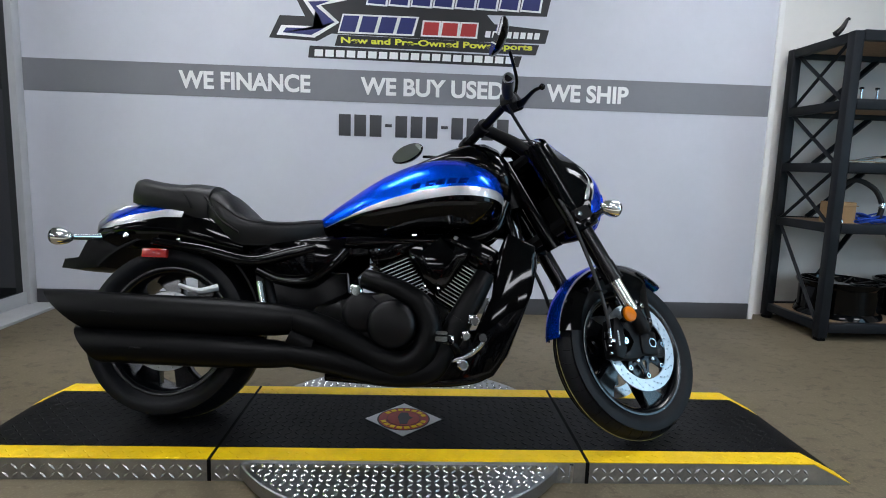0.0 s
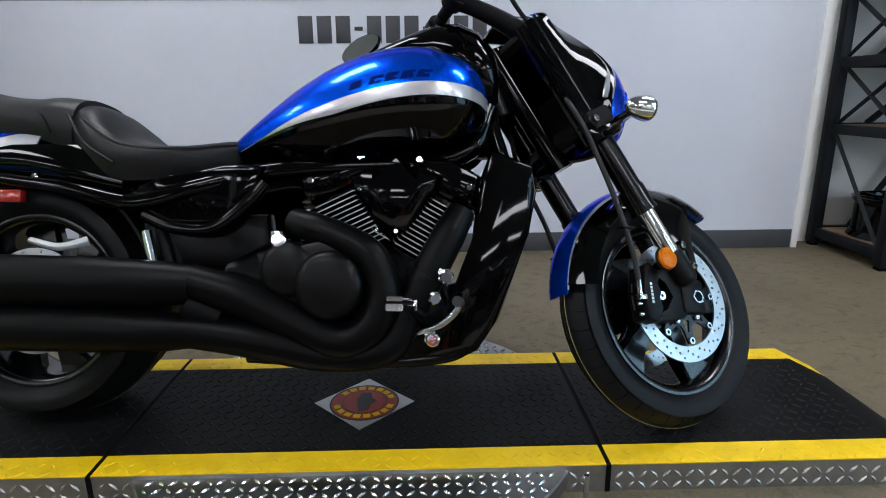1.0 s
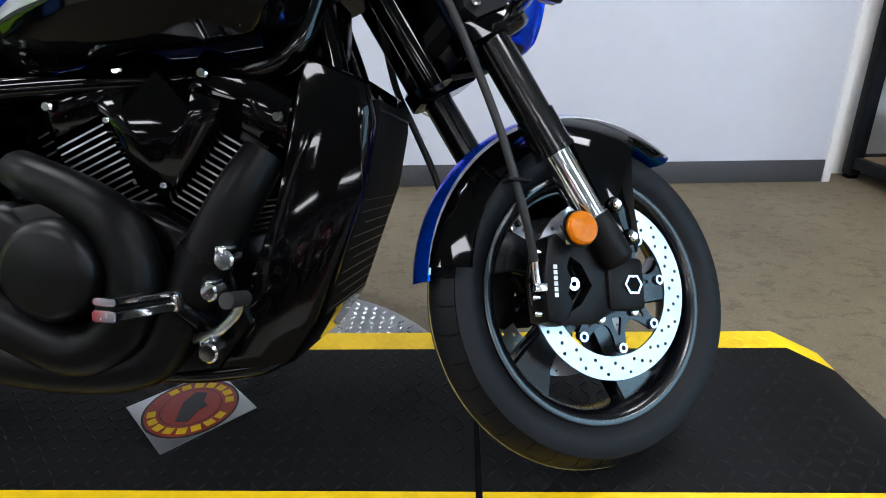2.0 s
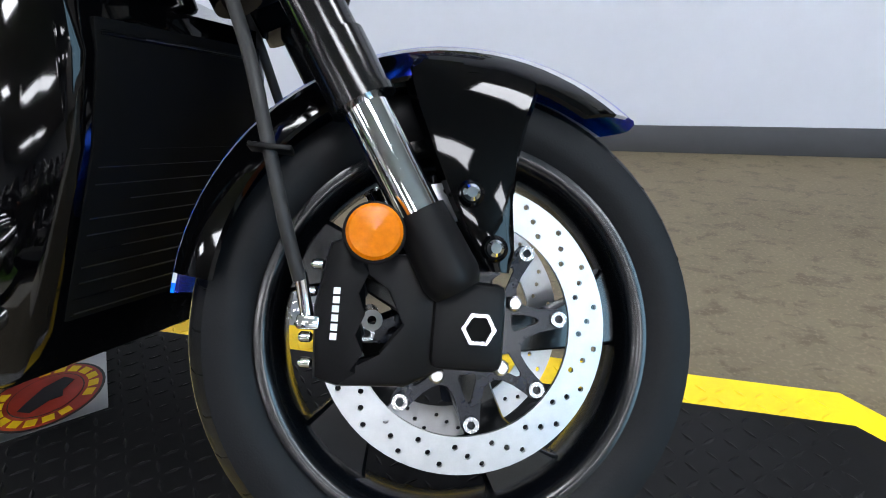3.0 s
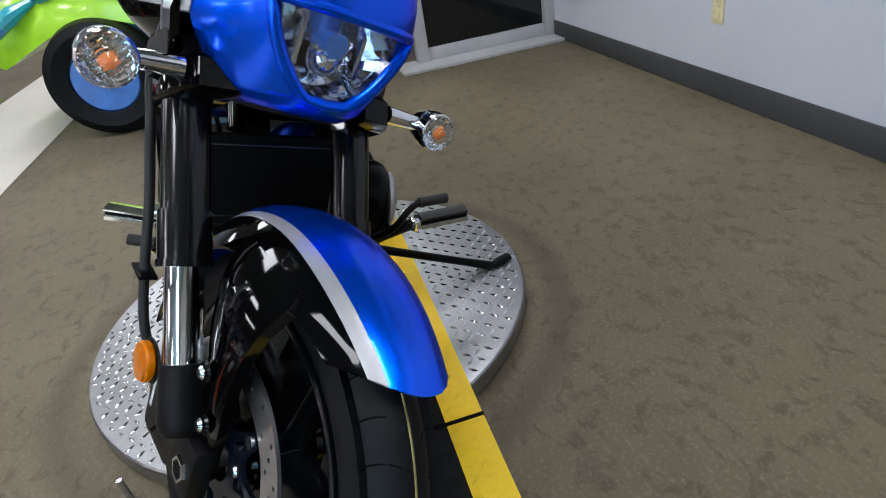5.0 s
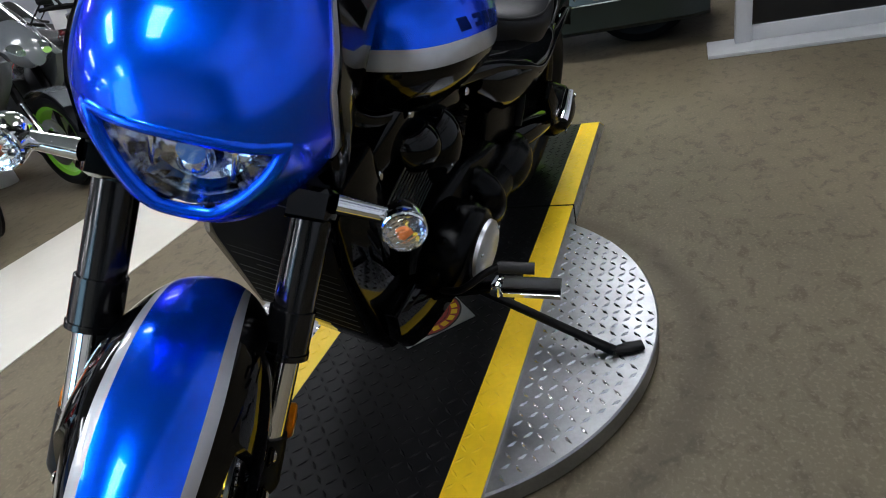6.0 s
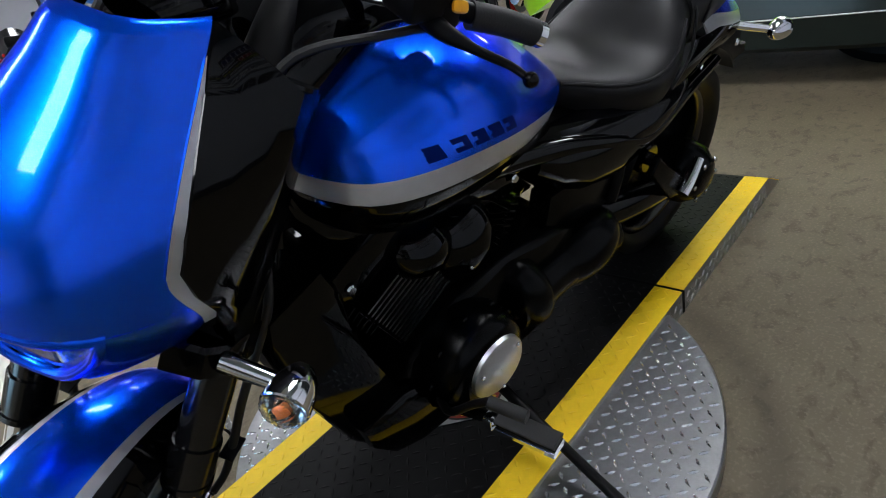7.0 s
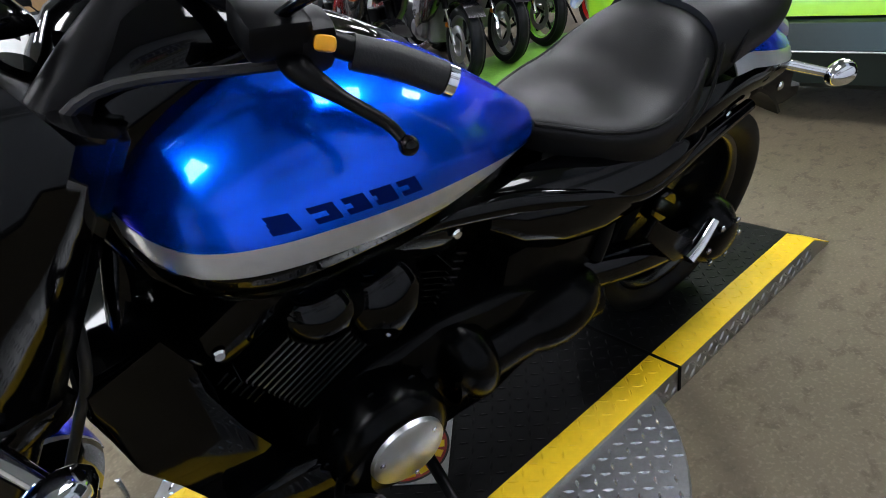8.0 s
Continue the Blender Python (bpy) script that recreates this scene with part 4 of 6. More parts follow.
cowl = cowl_patch(LAMP_TOP, 0.93, lambda f: -cowl_edge(f), cowl_edge, "headlight_cowl", M_BLUE, "blue headlight nacelle with silver edges", None, 22, 21)
cowl_patch(0.93, 1.0, -0.86, 0.86, "fly_screen", M_BLUE, "blue fly screen lip", cowl, 3)
for s in (-1, 1):
    cowl_patch(0.215, 0.86, lambda f: s * (cowl_edge(f) + 0.001), lambda f: s * (cowl_edge(f) + 0.004 + 0.105 * min(1.0, max(0.0, (0.86 - f) / 0.52))), "silver_edge", M_SILVER, "silver edge stripe", cowl, 22, 4, 0.003)
    # black cover over the fork behind the nacelle
    bm = bmesh.new()
    rows, back = [], []
    for i in range(13):
        f = 0.10 + 0.88 * i / 12
        d = 0.452 + 0.343 * i / 12
        u, w, a = cowl_ring(f)
        qe = cowl_edge(f) + 0.035 - 0.03 * min(1.0, max(0.0, (f - 0.5) / 0.35))
        e = Vector((u, s * a * qe, w)) + wrap(qe)
        out = s * 0.153 + 0.0115
        far = [on_fork(d, out, 0.035), on_fork(d, out, 0.0), on_fork(d, out - s * 0.006, -0.03), on_fork(d, out - s * 0.035, -0.052)]
        rows.append([e, e.lerp(far[0], 0.35) + Vector((0, s * 0.006, 0)), e.lerp(far[0], 0.7) + Vector((0, s * 0.006, 0))] + far)
        back.append([p - Vector((0, s * 0.004, 0)) for p in rows[-1]])
    loft(bm, [r + b[::-1] for r, b in zip(rows, back)])
    fp("cowl_side", bm, M_BLACK, "gloss black side panel over the fork", cowl)
    bm = bmesh.new()
    rings = []
    for d, g in ((0.444, -0.006), (0.449, 0.0), (0.482, 0.0), (0.488, -0.005)):
        rings.append([on_fork(d, s * (0.09 + x * (0.068 + g)) + 0.0115, y + (g if y > 0 else -g)) for x, y in ((0, 0.085), (0.7, 0.075), (1.0, 0.045), (1.0, -0.02), (0.85, -0.048), (0, -0.05))])
    loft(bm, rings)
    fp("yoke_cover", bm, M_BLACK, "gloss black lower yoke cover", cowl)
    # blue cheeks and chin round the lamp
    cowl_patch(0.08, LAMP_TOP + 0.002, lambda f: s * lamp_edge(f), lambda f: s * (0.90 + (cowl_edge(f) - 0.90) * min(1.0, max(0.0, (f - 0.12) / 0.09))), "cheek", M_BLUE, "", cowl, 22, 9)
    cowl_patch(0.088, LAMP_TOP + 0.004, lambda f: s * lamp_edge(f, 0.115, 0.595), lambda f: s * (lamp_edge(f) + 0.05), "lamp_surround", M_BLACK, "gloss black band round the lens", cowl, 20, 5, -0.010)
cowl_patch(0.0, 0.092, -0.9, 0.9, "chin", M_BLUE, "", cowl, 6, 15)
cowl_patch(0.0, 0.10, -0.92, 0.92, "chin_liner", M_PLASTIC, "", cowl, 4, 15, -0.007)
for s in (-1, 1):
    cowl_patch(0.09, 0.29, s * 0.74, s * 0.93, "cheek_liner", M_PLASTIC, "", cowl, 6, 5, -0.007)
cowl_patch(0.29, 0.97, -0.93, 0.93, "inner_panel", M_BLACK, "gloss black inner liner", cowl, 12, 13, -0.010)
# rolled blue rim of the lamp opening
bm = bmesh.new()
rim = []
for k in range(27):
    t = (k / 13 - 1)
    f = 0.092 + (LAMP_TOP - 0.092) * abs(t) ** 1.5
    rim.append((f, math.copysign(lamp_edge(f), t) if abs(t) > 0.01 else 0.0))
rim += [(LAMP_TOP, 0.62 * (1 - k / 6)) for k in range(1, 12)]
loops = []
for f, q in rim:
    u, w, a = cowl_ring(f)
    loops.append(Vector((u, a * q * (1 - 0.06 * q * q), w)) + wrap(q) - Vector((0.0045, 0, 0.002)))
rings = []
for k, c in enumerate(loops):
    along = (loops[(k + 1) % len(loops)] - loops[k - 1]).normalized()
    nrm = Vector((0.85, 0, 0.5))
    nrm = (nrm - along * nrm.dot(along)).normalized()
    flat = along.cross(nrm)
    rings.append([c + nrm * 0.0068 * math.sin(t) + flat * 0.0085 * math.cos(t) for t in (2 * math.pi * i / 12 for i in range(12))])
loft(bm, rings, False, True, True)
fp("lamp_rim", bm, M_BLUE, "rolled blue rim of the lamp opening", cowl, 80)
fp("lamp_housing", boxm((1.430, -0.115, 0.752), (1.505, 0.115, 0.90), 0.02), M_PLASTIC, "black lamp housing", cowl)
# lamp: bowl, reflector, bulb, lens
lens = cowl_patch(0.110, LAMP_TOP + 0.003, lambda f: -lamp_edge(f, 0.108, 0.605), lambda f: lamp_edge(f, 0.108, 0.605), "headlight_lens", M_CLEAR, "clear headlight lens", cowl, 16, 13, -0.012)
lens.visible_shadow = False
bm = bmesh.new()
rings = []
for d, g in ((0.020, 1.0), (0.04, 0.9), (0.07, 0.66), (0.085, 0.3)):
    ring = []
    for k in range(20):
        a = 2 * math.pi * k / 20
        f = 0.200 + 0.094 * g * math.sin(a)
        u, w, hw = cowl_ring(f)
        q = 0.64 * g * math.cos(a) * (0.85 + 0.15 * math.sin(a))
        ring.append(Vector((u - d * 0.9, hw * q, w - d * 0.25)) + wrap(q))
    rings.append(ring)
loft(bm, rings, False)
lamp_bowl = fp("reflector_bowl", bm, M_REFL, "faceted silver lamp reflector", cowl, 8)
bm = bmesh.new()
bmesh.ops.create_uvsphere(bm, u_segments=20, v_segments=12, radius=0.021, matrix=Matrix.Translation((1.566, 0, 0.818)))
fp("bulb_shield", bm, M_REFL, "", lamp_bowl)
bm = bmesh.new()
tube(bm, [(1.535, 0, 0.842), (1.590, 0, 0.840)], [0.017, 0.015], 18, 1)
fp("bulb", bm, M_BLUEBULB, "blue coated halogen bulb", lamp_bowl)
for v in (-0.042, 0.042):
    fp("lamp_rib", boxm((1.535, v - 0.003, 0.805), (1.580, v + 0.003, 0.882), 0.001), M_REFL, "", lamp_bowl)

# turn signals
SHIFT = 0.0


def signal(c, d, place, name, stem):
    """A chrome bullet lamp at c, facing d, on a stem to the point stem."""
    c, d = Vector(c), Vector(d).normalized()
    x = d.orthogonal().normalized()
    y = d.cross(x)

    def turned(prof, n=24):
        bm = bmesh.new()
        loft(bm, [[c + 0.88 * (d * h + (x * math.cos(2 * math.pi * k / n) + y * math.sin(2 * math.pi * k / n)) * r) for k in range(n)] for r, h in prof])
        return bm
    body = part(name, turned([(0.004, -0.062), (0.016, -0.056), (0.027, -0.040), (0.0335, -0.018), (0.0355, 0.0), (0.0355, 0.006), (0.033, 0.008)]), M_CHROME, bike, "chrome bullet turn signal with clear lens", place)
    part("bulb", turned([(0.002, -0.004), (0.009, 0.0), (0.012, 0.006), (0.009, 0.012), (0.002, 0.015)], 14), M_BULB, body, "amber bulb", place)
    part("lamp_bowl", turned([(0.0325, 0.0078), (0.026, 0.0085), (0.018, 0.0072), (0.010, 0.0069)], 9), M_REFL, body, "", place, 5)
    bm = turned([(0.033, 0.0081), (0.0325, 0.014), (0.030, 0.018), (0.026, 0.021), (0.022, 0.0235), (0.018, 0.0255), (0.014, 0.0268), (0.010, 0.0278), (0.006, 0.0285), (0.002, 0.029)], 60)
    for v in bm.verts:
        h = (v.co - c).dot(d)
        if h > 0.0105:
            v.co += d * 0.0011 * math.cos((v.co - c).dot(y) * 2 * math.pi / 0.0075)
    ln = part("lens", bm, M_CLEAR, body, "clear ribbed lens", place)
    ln.visible_shadow = False
    part("lamp_plate", turned([(0.032, 0.0065), (0.032, 0.0075)]), M_REFL, body, "", place)
    bm = bmesh.new()
    a = c - d * 0.02
    tube(bm, [a, a.lerp(Vector(stem), 0.5), stem], [0.011, 0.012, 0.014], 12, 2)
    part("stem", bm, M_CHROME, body, "", place)


for s in (-1, 1):
    signal((1.530, s * 0.236 + 0.017, 0.752), (1, s * 0.05, 0.0), FRONT, "front_turn_signal", (1.514, s * 0.150 + 0.012, 0.757))
    signal((-0.305, s * 0.186, 0.625), (-1, s * 0.05, 0.05), BIKE, "rear_turn_signal", (-0.205, s * 0.085, 0.640))

# handlebar, grips, levers, mirrors
BARS = {}
for s in (-1, 1):
    bm = bmesh.new()
    tube(bm, [(1.112, s * 0.002, 1.060), (1.114, s * 0.06, 1.064), (1.118, s * 0.15, 1.068), (1.112, s * 0.235, 1.064), (1.06, s * 0.315, 1.042), (1.030, s * 0.370, 1.031)], [0.0165, 0.0165, 0.0155, 0.014, 0.0125, 0.0125], 16)
    bar = fp("handlebar", bm, M_SATIN, "satin black drag handlebar half")
    bm = bmesh.new()
    tube(bm, [(1.088, s * 0.275, 1.051), (1.06, s * 0.315, 1.044), (1.036, s * 0.360, 1.034)], 0.0185, 18, 4)
    fp("grip", bm, M_GRIP, "black rubber grip", bar)
    bm = bmesh.new()
    tube(bm, [(1.036, s * 0.360, 1.034), (1.030, s * 0.369, 1.031)], 0.0175, 18, 1)
    fp("bar_end", bm, M_CHROME, "chrome bar end", bar)
    bm = bmesh.new()
    box(bm, (-0.026, -0.026, -0.028), (0.028, 0.026, 0.028), 0.014, Matrix.Translation((1.115, s * 0.237, 1.060)) @ Matrix.Rotation(radians(-s * 30), 4, "Z"))
    sw = fp("switch_housing", bm, M_PLASTIC, "black switch cluster", bar)
    bm = bmesh.new()
    tube(bm, [(1.13, s * 0.225, 1.055), (1.148, s * 0.255, 1.05), (1.142, s * 0.30, 1.038), (1.138, s * 0.35, 1.031), (1.148, s * 0.378, 1.028)], [0.018, 0.0155, 0.0085, 0.0068, 0.006], 12, flat=0.75)
    lever = fp("lever", bm, M_SATIN, "black ball-end lever", bar)
    bm = bmesh.new()
    bmesh.ops.create_uvsphere(bm, u_segments=14, v_segments=10, radius=0.0105, matrix=Matrix.Translation((1.148, s * 0.380, 1.028)))
    fp("lever_ball", bm, M_BLACK, "", lever)
    bm = bmesh.new()
    box(bm, (-0.035, -0.03, -0.018), (0.03, 0.03, 0.022), 0.008, Matrix.Translation((1.145, s * 0.215, 1.075)) @ Matrix.Rotation(radians(-s * 30), 4, "Z"))
    fp("reservoir", bm, M_SATIN, "black lever clamp and reservoir", bar)
    bm = bmesh.new()
    tube(bm, [(1.145, s * 0.225, 1.09), (1.135, s * 0.265, 1.13), (1.09, s * 0.315, 1.155), (1.06, s * 0.345, 1.165)], 0.006, 10)
    mirror = fp("mirror", bm, M_BLACK, "oval black mirror on a thin stem")
    bm = bmesh.new()
    n = 24
    c, d = Vector((1.0, s * 0.372, 1.18)), Vector((-0.95, -0.62 if s > 0 else 0.22, 0.12)).normalized()
    x = Vector((0, 0, 1)).cross(d).normalized()
    y = d.cross(x)
    loft(bm, [[c + d * h + (x * 0.078 * math.cos(2 * math.pi * k / n) + y * 0.046 * math.sin(2 * math.pi * k / n)) * r for k in range(n)] for r, h in ((0.2, -0.026), (0.6, -0.021), (0.9, -0.01), (1.0, 0.0), (0.96, 0.006))])
    fp("mirror_shell", bm, M_BLACK, "", mirror)
    bm = bmesh.new()
    loft(bm, [[c + d * h + (x * 0.073 * math.cos(2 * math.pi * k / n) + y * 0.042 * math.sin(2 * math.pi * k / n)) for k in range(n)] for h in (0.0062, 0.0068)])
    fp("mirror_glass", bm, M_MIRROR, "mirror glass", mirror)
    bm = bmesh.new()
    tube(bm, [(1.10, s * 0.25, 1.035), (1.16, s * 0.2, 1.03), (1.27, s * 0.12, 1.02), (1.345, s * 0.11, 0.96), (1.37, s * 0.09, 0.86)], 0.006, 8)
    fp("cable", bm, M_GRIP, "black control cable", bar)
    bm = bmesh.new()
    tube(bm, [(1.330, s * 0.092, 0.955), (1.295, s * 0.088, 0.985), (1.235, s * 0.078, 1.022), (1.165, s * 0.066, 1.050), (1.108, s * 0.059, 1.064)], [0.026, 0.030, 0.026, 0.023, 0.025], 18, 5, flat=0.85)
    riser = fp("riser", bm, M_PLASTIC, "satin black pull-back bar riser", bar)
    bm = bmesh.new()
    tube(bm, [(1.113, s * 0.040, 1.063), (1.114, s * 0.078, 1.065)], 0.027, 18, 1)
    fp("clamp", bm, M_PLASTIC, "", riser)
    if s > 0:
        bm = bmesh.new()
        box(bm, (-0.0055, -0.011, -0.008), (0.0055, 0.011, 0.008), 0.0052, Matrix.Translation((1.128, 0.268, 1.076)) @ Matrix.Rotation(radians(35), 4, "Z") @ Matrix.Rotation(radians(-35), 4, "Y"))
        fp("hazard_button", bm, M_BTN, "orange switch button", sw)
# instrument housing above the yoke
bm = bmesh.new()
rings = []
for u, w, a, h in ((1.235, 1.035, 0.016, 0.01), (1.25, 1.045, 0.042, 0.022), (1.28, 1.06, 0.052, 0.032), (1.33, 1.072, 0.05, 0.03), (1.365, 1.07, 0.035, 0.02)):
    rings.append([Vector((u + h * 0.3 * math.sin(t), a * math.cos(t), w + h * math.sin(t))) for t in (2 * math.pi * k / 20 for k in range(20))])
loft(bm, rings)
fp("instrument_pod", bm, M_BLACK, "gloss black instrument housing")

# ---- rear wheel and running gear ----
RX, RZ = 0.070, 0.314  # rear axle
rw = wheel(RZ, 0.222, 0.248, RX, RZ, BIKE, "rear_wheel", 0.034, 8, 0.1)
rotor = bp("brake_disc", brake_disc(0.1375, 0.1, RX, RZ, -0.105, 0.006, 48), M_DISC, "drilled rear brake disc", rw)
bm = bmesh.new()
extrude(bm, [(0.13, 0.38), (0.21, 0.42), (0.24, 0.39), (0.22, 0.33), (0.15, 0.31)], "y", -0.14, -0.085, 0.008)
bp("rear_caliper", bm, M_SATIN, "black rear brake caliper")
for s in (-1, 1):
    bm = bmesh.new()
    tube(bm, [(RX, s * 0.155, RZ), (0.18, s * 0.165, 0.33), (0.35, s * 0.16, 0.36), (0.52, s * 0.12, 0.37)], [0.04, 0.036, 0.04, 0.045], 16, flat=1.1)
    bp("swingarm", bm, M_BLACK, "black swingarm arm")
bm = bmesh.new()
tube(bm, [(RX, -0.17, RZ), (RX, 0.17, RZ)], 0.02, 16, 1)
bp("rear_axle", bm, M_STEEL)
bm = bmesh.new()
revolve(bm, [(0.001, 0.235), (0.03, 0.235), (0.055, 0.225), (0.085, 0.19), (0.092, 0.15), (0.092, 0.125), (0.001, 0.125)], 36, (RX, 0, RZ), "y")
fd = bp("final_drive", bm, M_ENGINE, "black shaft drive housing")
for k in range(6):
    a = 2 * math.pi * k / 6
    bm = bmesh.new()
    bolt(bm, (RX + 0.06 * math.cos(a), 0.222, RZ + 0.06 * math.sin(a)), 0.008, "y", 0.008)
    bp("bolt", bm, M_STEEL, "", fd)
bm = bmesh.new()
tube(bm, [(0.17, 0.23, 0.43), (0.21, 0.235, 0.385), (0.245, 0.235, 0.36)], [0.013, 0.016, 0.02], 10, flat=0.6)
pg = bp("passenger_peg", bm, M_CHROME, "folded chrome passenger footpeg")
bm = bmesh.new()
extrude(bm, [(0.2, 0.33), (0.27, 0.35), (0.4, 0.48), (0.38, 0.52), (0.27, 0.42), (0.19, 0.37)], "y", 0.2, 0.222, 0.006)
bp("peg_bracket", bm, M_ENGINE, "", pg)
bm = bmesh.new()
tube(bm, [(0.28, -0.20, 0.47), (0.23, -0.23, 0.455), (0.17, -0.245, 0.47)], [0.02, 0.016, 0.012], 10, flat=0.6)
bp("passenger_peg", bm, M_ALUP, "folded grey passenger footpeg")

# ---- tail ----


def section(u, a, top, mid, low, p=2.2, tuck=0.75, n=12):
    """Right half of a cross section from the crown down: points (v, w)."""
    pts = []
    for i in range(n + 1):
        t = math.pi / 2 * i / n
        pts.append((a * math.sin(t) ** (2 / p), mid + (top - mid) * math.cos(t) ** (2 / p)))
    for i in range(1, 7):
        k = i / 6
        pts.append((a * (1 - (1 - tuck) * k ** 1.6), mid - (mid - low) * k))
    return [Vector((u, v, w)) for v, w in pts]




def shell(tbl, us, lo, hi, name, m, label="", parent=None, sides=(1, -1), off=0.0, p=2.2, tuck=0.75, thick=0.004, angle=50):
    """The part of a lofted body between two height curves (functions of u); tbl rows: u, half width, top, mid, low."""
    out = None
    meshes = []
    for s in sides:
        bm = bmesh.new()
        rows = []
        for u in us:
            _, a, top, mid, low = interp(tbl, u)
            full = section(u, a + off, top + off, mid, low, p, tuck, 56)
            h1, h0 = min(hi(u), top + off), max(lo(u), low)
            if h1 - h0 < 0.001:
                h0 = h1 - 0.001
            ring = []
            for i in range(27):
                w = h1 + (h0 - h1) * (i / 26) ** 1.9
                v = 0.0
                for q, r in zip(full, full[1:]):
                    if q.z >= w >= r.z:
                        k = (q.z - w) / max(1e-9, q.z - r.z)
                        v = q.y + (r.y - q.y) * k
                        break
                else:
                    v = full[-1].y if w < full[-1].z else 0.0
                ring.append(Vector((u, s * v, w)))
            rows.append(ring)
        inner = [[Vector((q.x, q.y - s * min(thick, abs(q.y)), q.z - 0.001)) for q in r] for r in rows]
        loft(bm, [r + i[::-1] for r, i in zip(rows, inner)])
        bmesh.ops.remove_doubles(bm, verts=bm.verts[:], dist=1e-5)
        meshes.append(bm)
    if len(meshes) == 2 and hi(us[len(us) // 2]) > 5:
        me = bpy.data.meshes.new("tmp")
        meshes[1].to_mesh(me)
        meshes[0].from_mesh(me)
        bpy.data.meshes.remove(me)
        meshes[1].free()
        bmesh.ops.remove_doubles(meshes[0], verts=meshes[0].verts[:], dist=2e-4)
        return bp(name, meshes[0], m, label, parent, angle)
    for bm in meshes:
        out = bp(name, bm, m, label, parent, angle)
    return out


def span(a, b, n):
    return [a + (b - a) * i / n for i in range(n + 1)]


TAIL = [(-0.262, 0.05, 0.662, 0.640, 0.622), (-0.22, 0.095, 0.705, 0.645, 0.612), (-0.145, 0.128, 0.75, 0.66, 0.605), (-0.05, 0.145, 0.785, 0.675, 0.60), (0.07, 0.155, 0.79, 0.67, 0.60), (0.2, 0.165, 0.76, 0.645, 0.575), (0.34, 0.165, 0.70, 0.61, 0.555)]


def tail_line(u):
    """Height of the seam between blue and silver on the tail."""
    return min(0.742, 0.712 + 0.20 * (u + 0.11))


tail = shell(TAIL, span(-0.262, 0.08, 16), tail_line, lambda u: 9, "rear_fender", M_BLUE, "blue rear mudguard with silver stripe and black flanks")
shell(TAIL, span(-0.258, 0.105, 16), lambda u: tail_line(u) - 0.004 - 0.026 * min(1, (u + 0.277) / 0.1), lambda u: tail_line(u) - 0.0001, "silver_stripe", M_SILVER, "silver stripe", tail)
shell(TAIL, span(-0.258, 0.34, 24), lambda u: 0, lambda u: tail_line(u) - 0.0041 - 0.026 * min(1, (u + 0.277) / 0.1), "black_flank", M_BLACK, "gloss black flank", tail)
for s in (-1, 1):
    for u, w in ((-0.085, 0.640), (0.105, 0.628)):
        bm = bmesh.new()
        bolt(bm, (u, s * 0.15, w), 0.010, "y", s * 0.008)
        bp("bolt", bm, M_CHROME, "", tail)
    bm = bmesh.new()
    if s < 0:
        box(bm, (-0.026, s * 0.125, 0.566), (0.064, s * 0.148, 0.600), 0.006)
        bp("rear_reflector", bm, M_REDL, "red rear side reflector")
bm = bmesh.new()
rings = []
for u, a, w, h in ((-0.27, 0.03, 0.672, 0.01), (-0.247, 0.06, 0.692, 0.022), (-0.20, 0.075, 0.726, 0.026), (-0.155, 0.06, 0.752, 0.02), (-0.13, 0.03, 0.765, 0.01)):
    rings.append([Vector((u, a * math.cos(t), w + h * math.sin(t))) for t in (2 * math.pi * k / 18 for k in range(18))])
loft(bm, rings)
bp("tail_light", bm, M_SILVER, "clear lensed tail light")
# inner mudguard and plate holder
bm = bmesh.new()
rows = []
for i in range(20):
    a = radians(40 + 128 * i / 19)
    rows.append([Vector((RX - 0.336 * math.cos(a), v, RZ + 0.336 * math.sin(a))) for v in (-0.13, -0.12, 0.12, 0.13)] + [Vector((RX - 0.344 * math.cos(a), v, RZ + 0.344 * math.sin(a))) for v in (0.13, 0.12, -0.12, -0.13)])
loft(bm, rows)
bp("inner_mudguard", bm, M_PLASTIC, "black plastic inner mudguard")
bm = bmesh.new()
extrude(bm, [(-0.26, 0.632), (-0.09, 0.632), (-0.11, 0.60), (-0.205, 0.525), (-0.275, 0.52), (-0.345, 0.522), (-0.337, 0.556), (-0.28, 0.556), (-0.27, 0.60)], "y", -0.095, 0.095, 0.006)
bp("plate_holder", bm, M_PLASTIC, "black number plate holder")

# ---- seat ----
SEAT = [(0.20, 0.135, 0.835, 0.745, 0.70), (0.235, 0.155, 0.822, 0.72, 0.67), (0.28, 0.175, 0.785, 0.70, 0.64), (0.33, 0.185, 0.742, 0.685, 0.622), (0.40, 0.180, 0.722, 0.68, 0.622), (0.48, 0.145, 0.724, 0.685, 0.636), (0.55, 0.095, 0.738, 0.70, 0.66), (0.60, 0.06, 0.742, 0.715, 0.68)]
bm = bmesh.new()
loft(bm, [[*section(u, *interp(SEAT, u)[1:], 2.6, 0.9), *[Vector((q.x, -q.y, q.z)) for q in section(u, *interp(SEAT, u)[1:], 2.6, 0.9)[:0:-1]]] for u in span(0.17, 0.60, 26)])
seat = bp("rider_seat", bm, M_SEAT, "black vinyl bucket seat", None, 60)
bm = bmesh.new()
PILL = [(-0.118, 0.08, 0.835, 0.80, 0.772), (-0.10, 0.105, 0.868, 0.81, 0.766), (-0.06, 0.125, 0.864, 0.80, 0.758), (0.0, 0.135, 0.854, 0.79, 0.748), (0.07, 0.14, 0.850, 0.78, 0.735), (0.12, 0.142, 0.855, 0.77, 0.722), (0.19, 0.14, 0.848, 0.75, 0.70)]
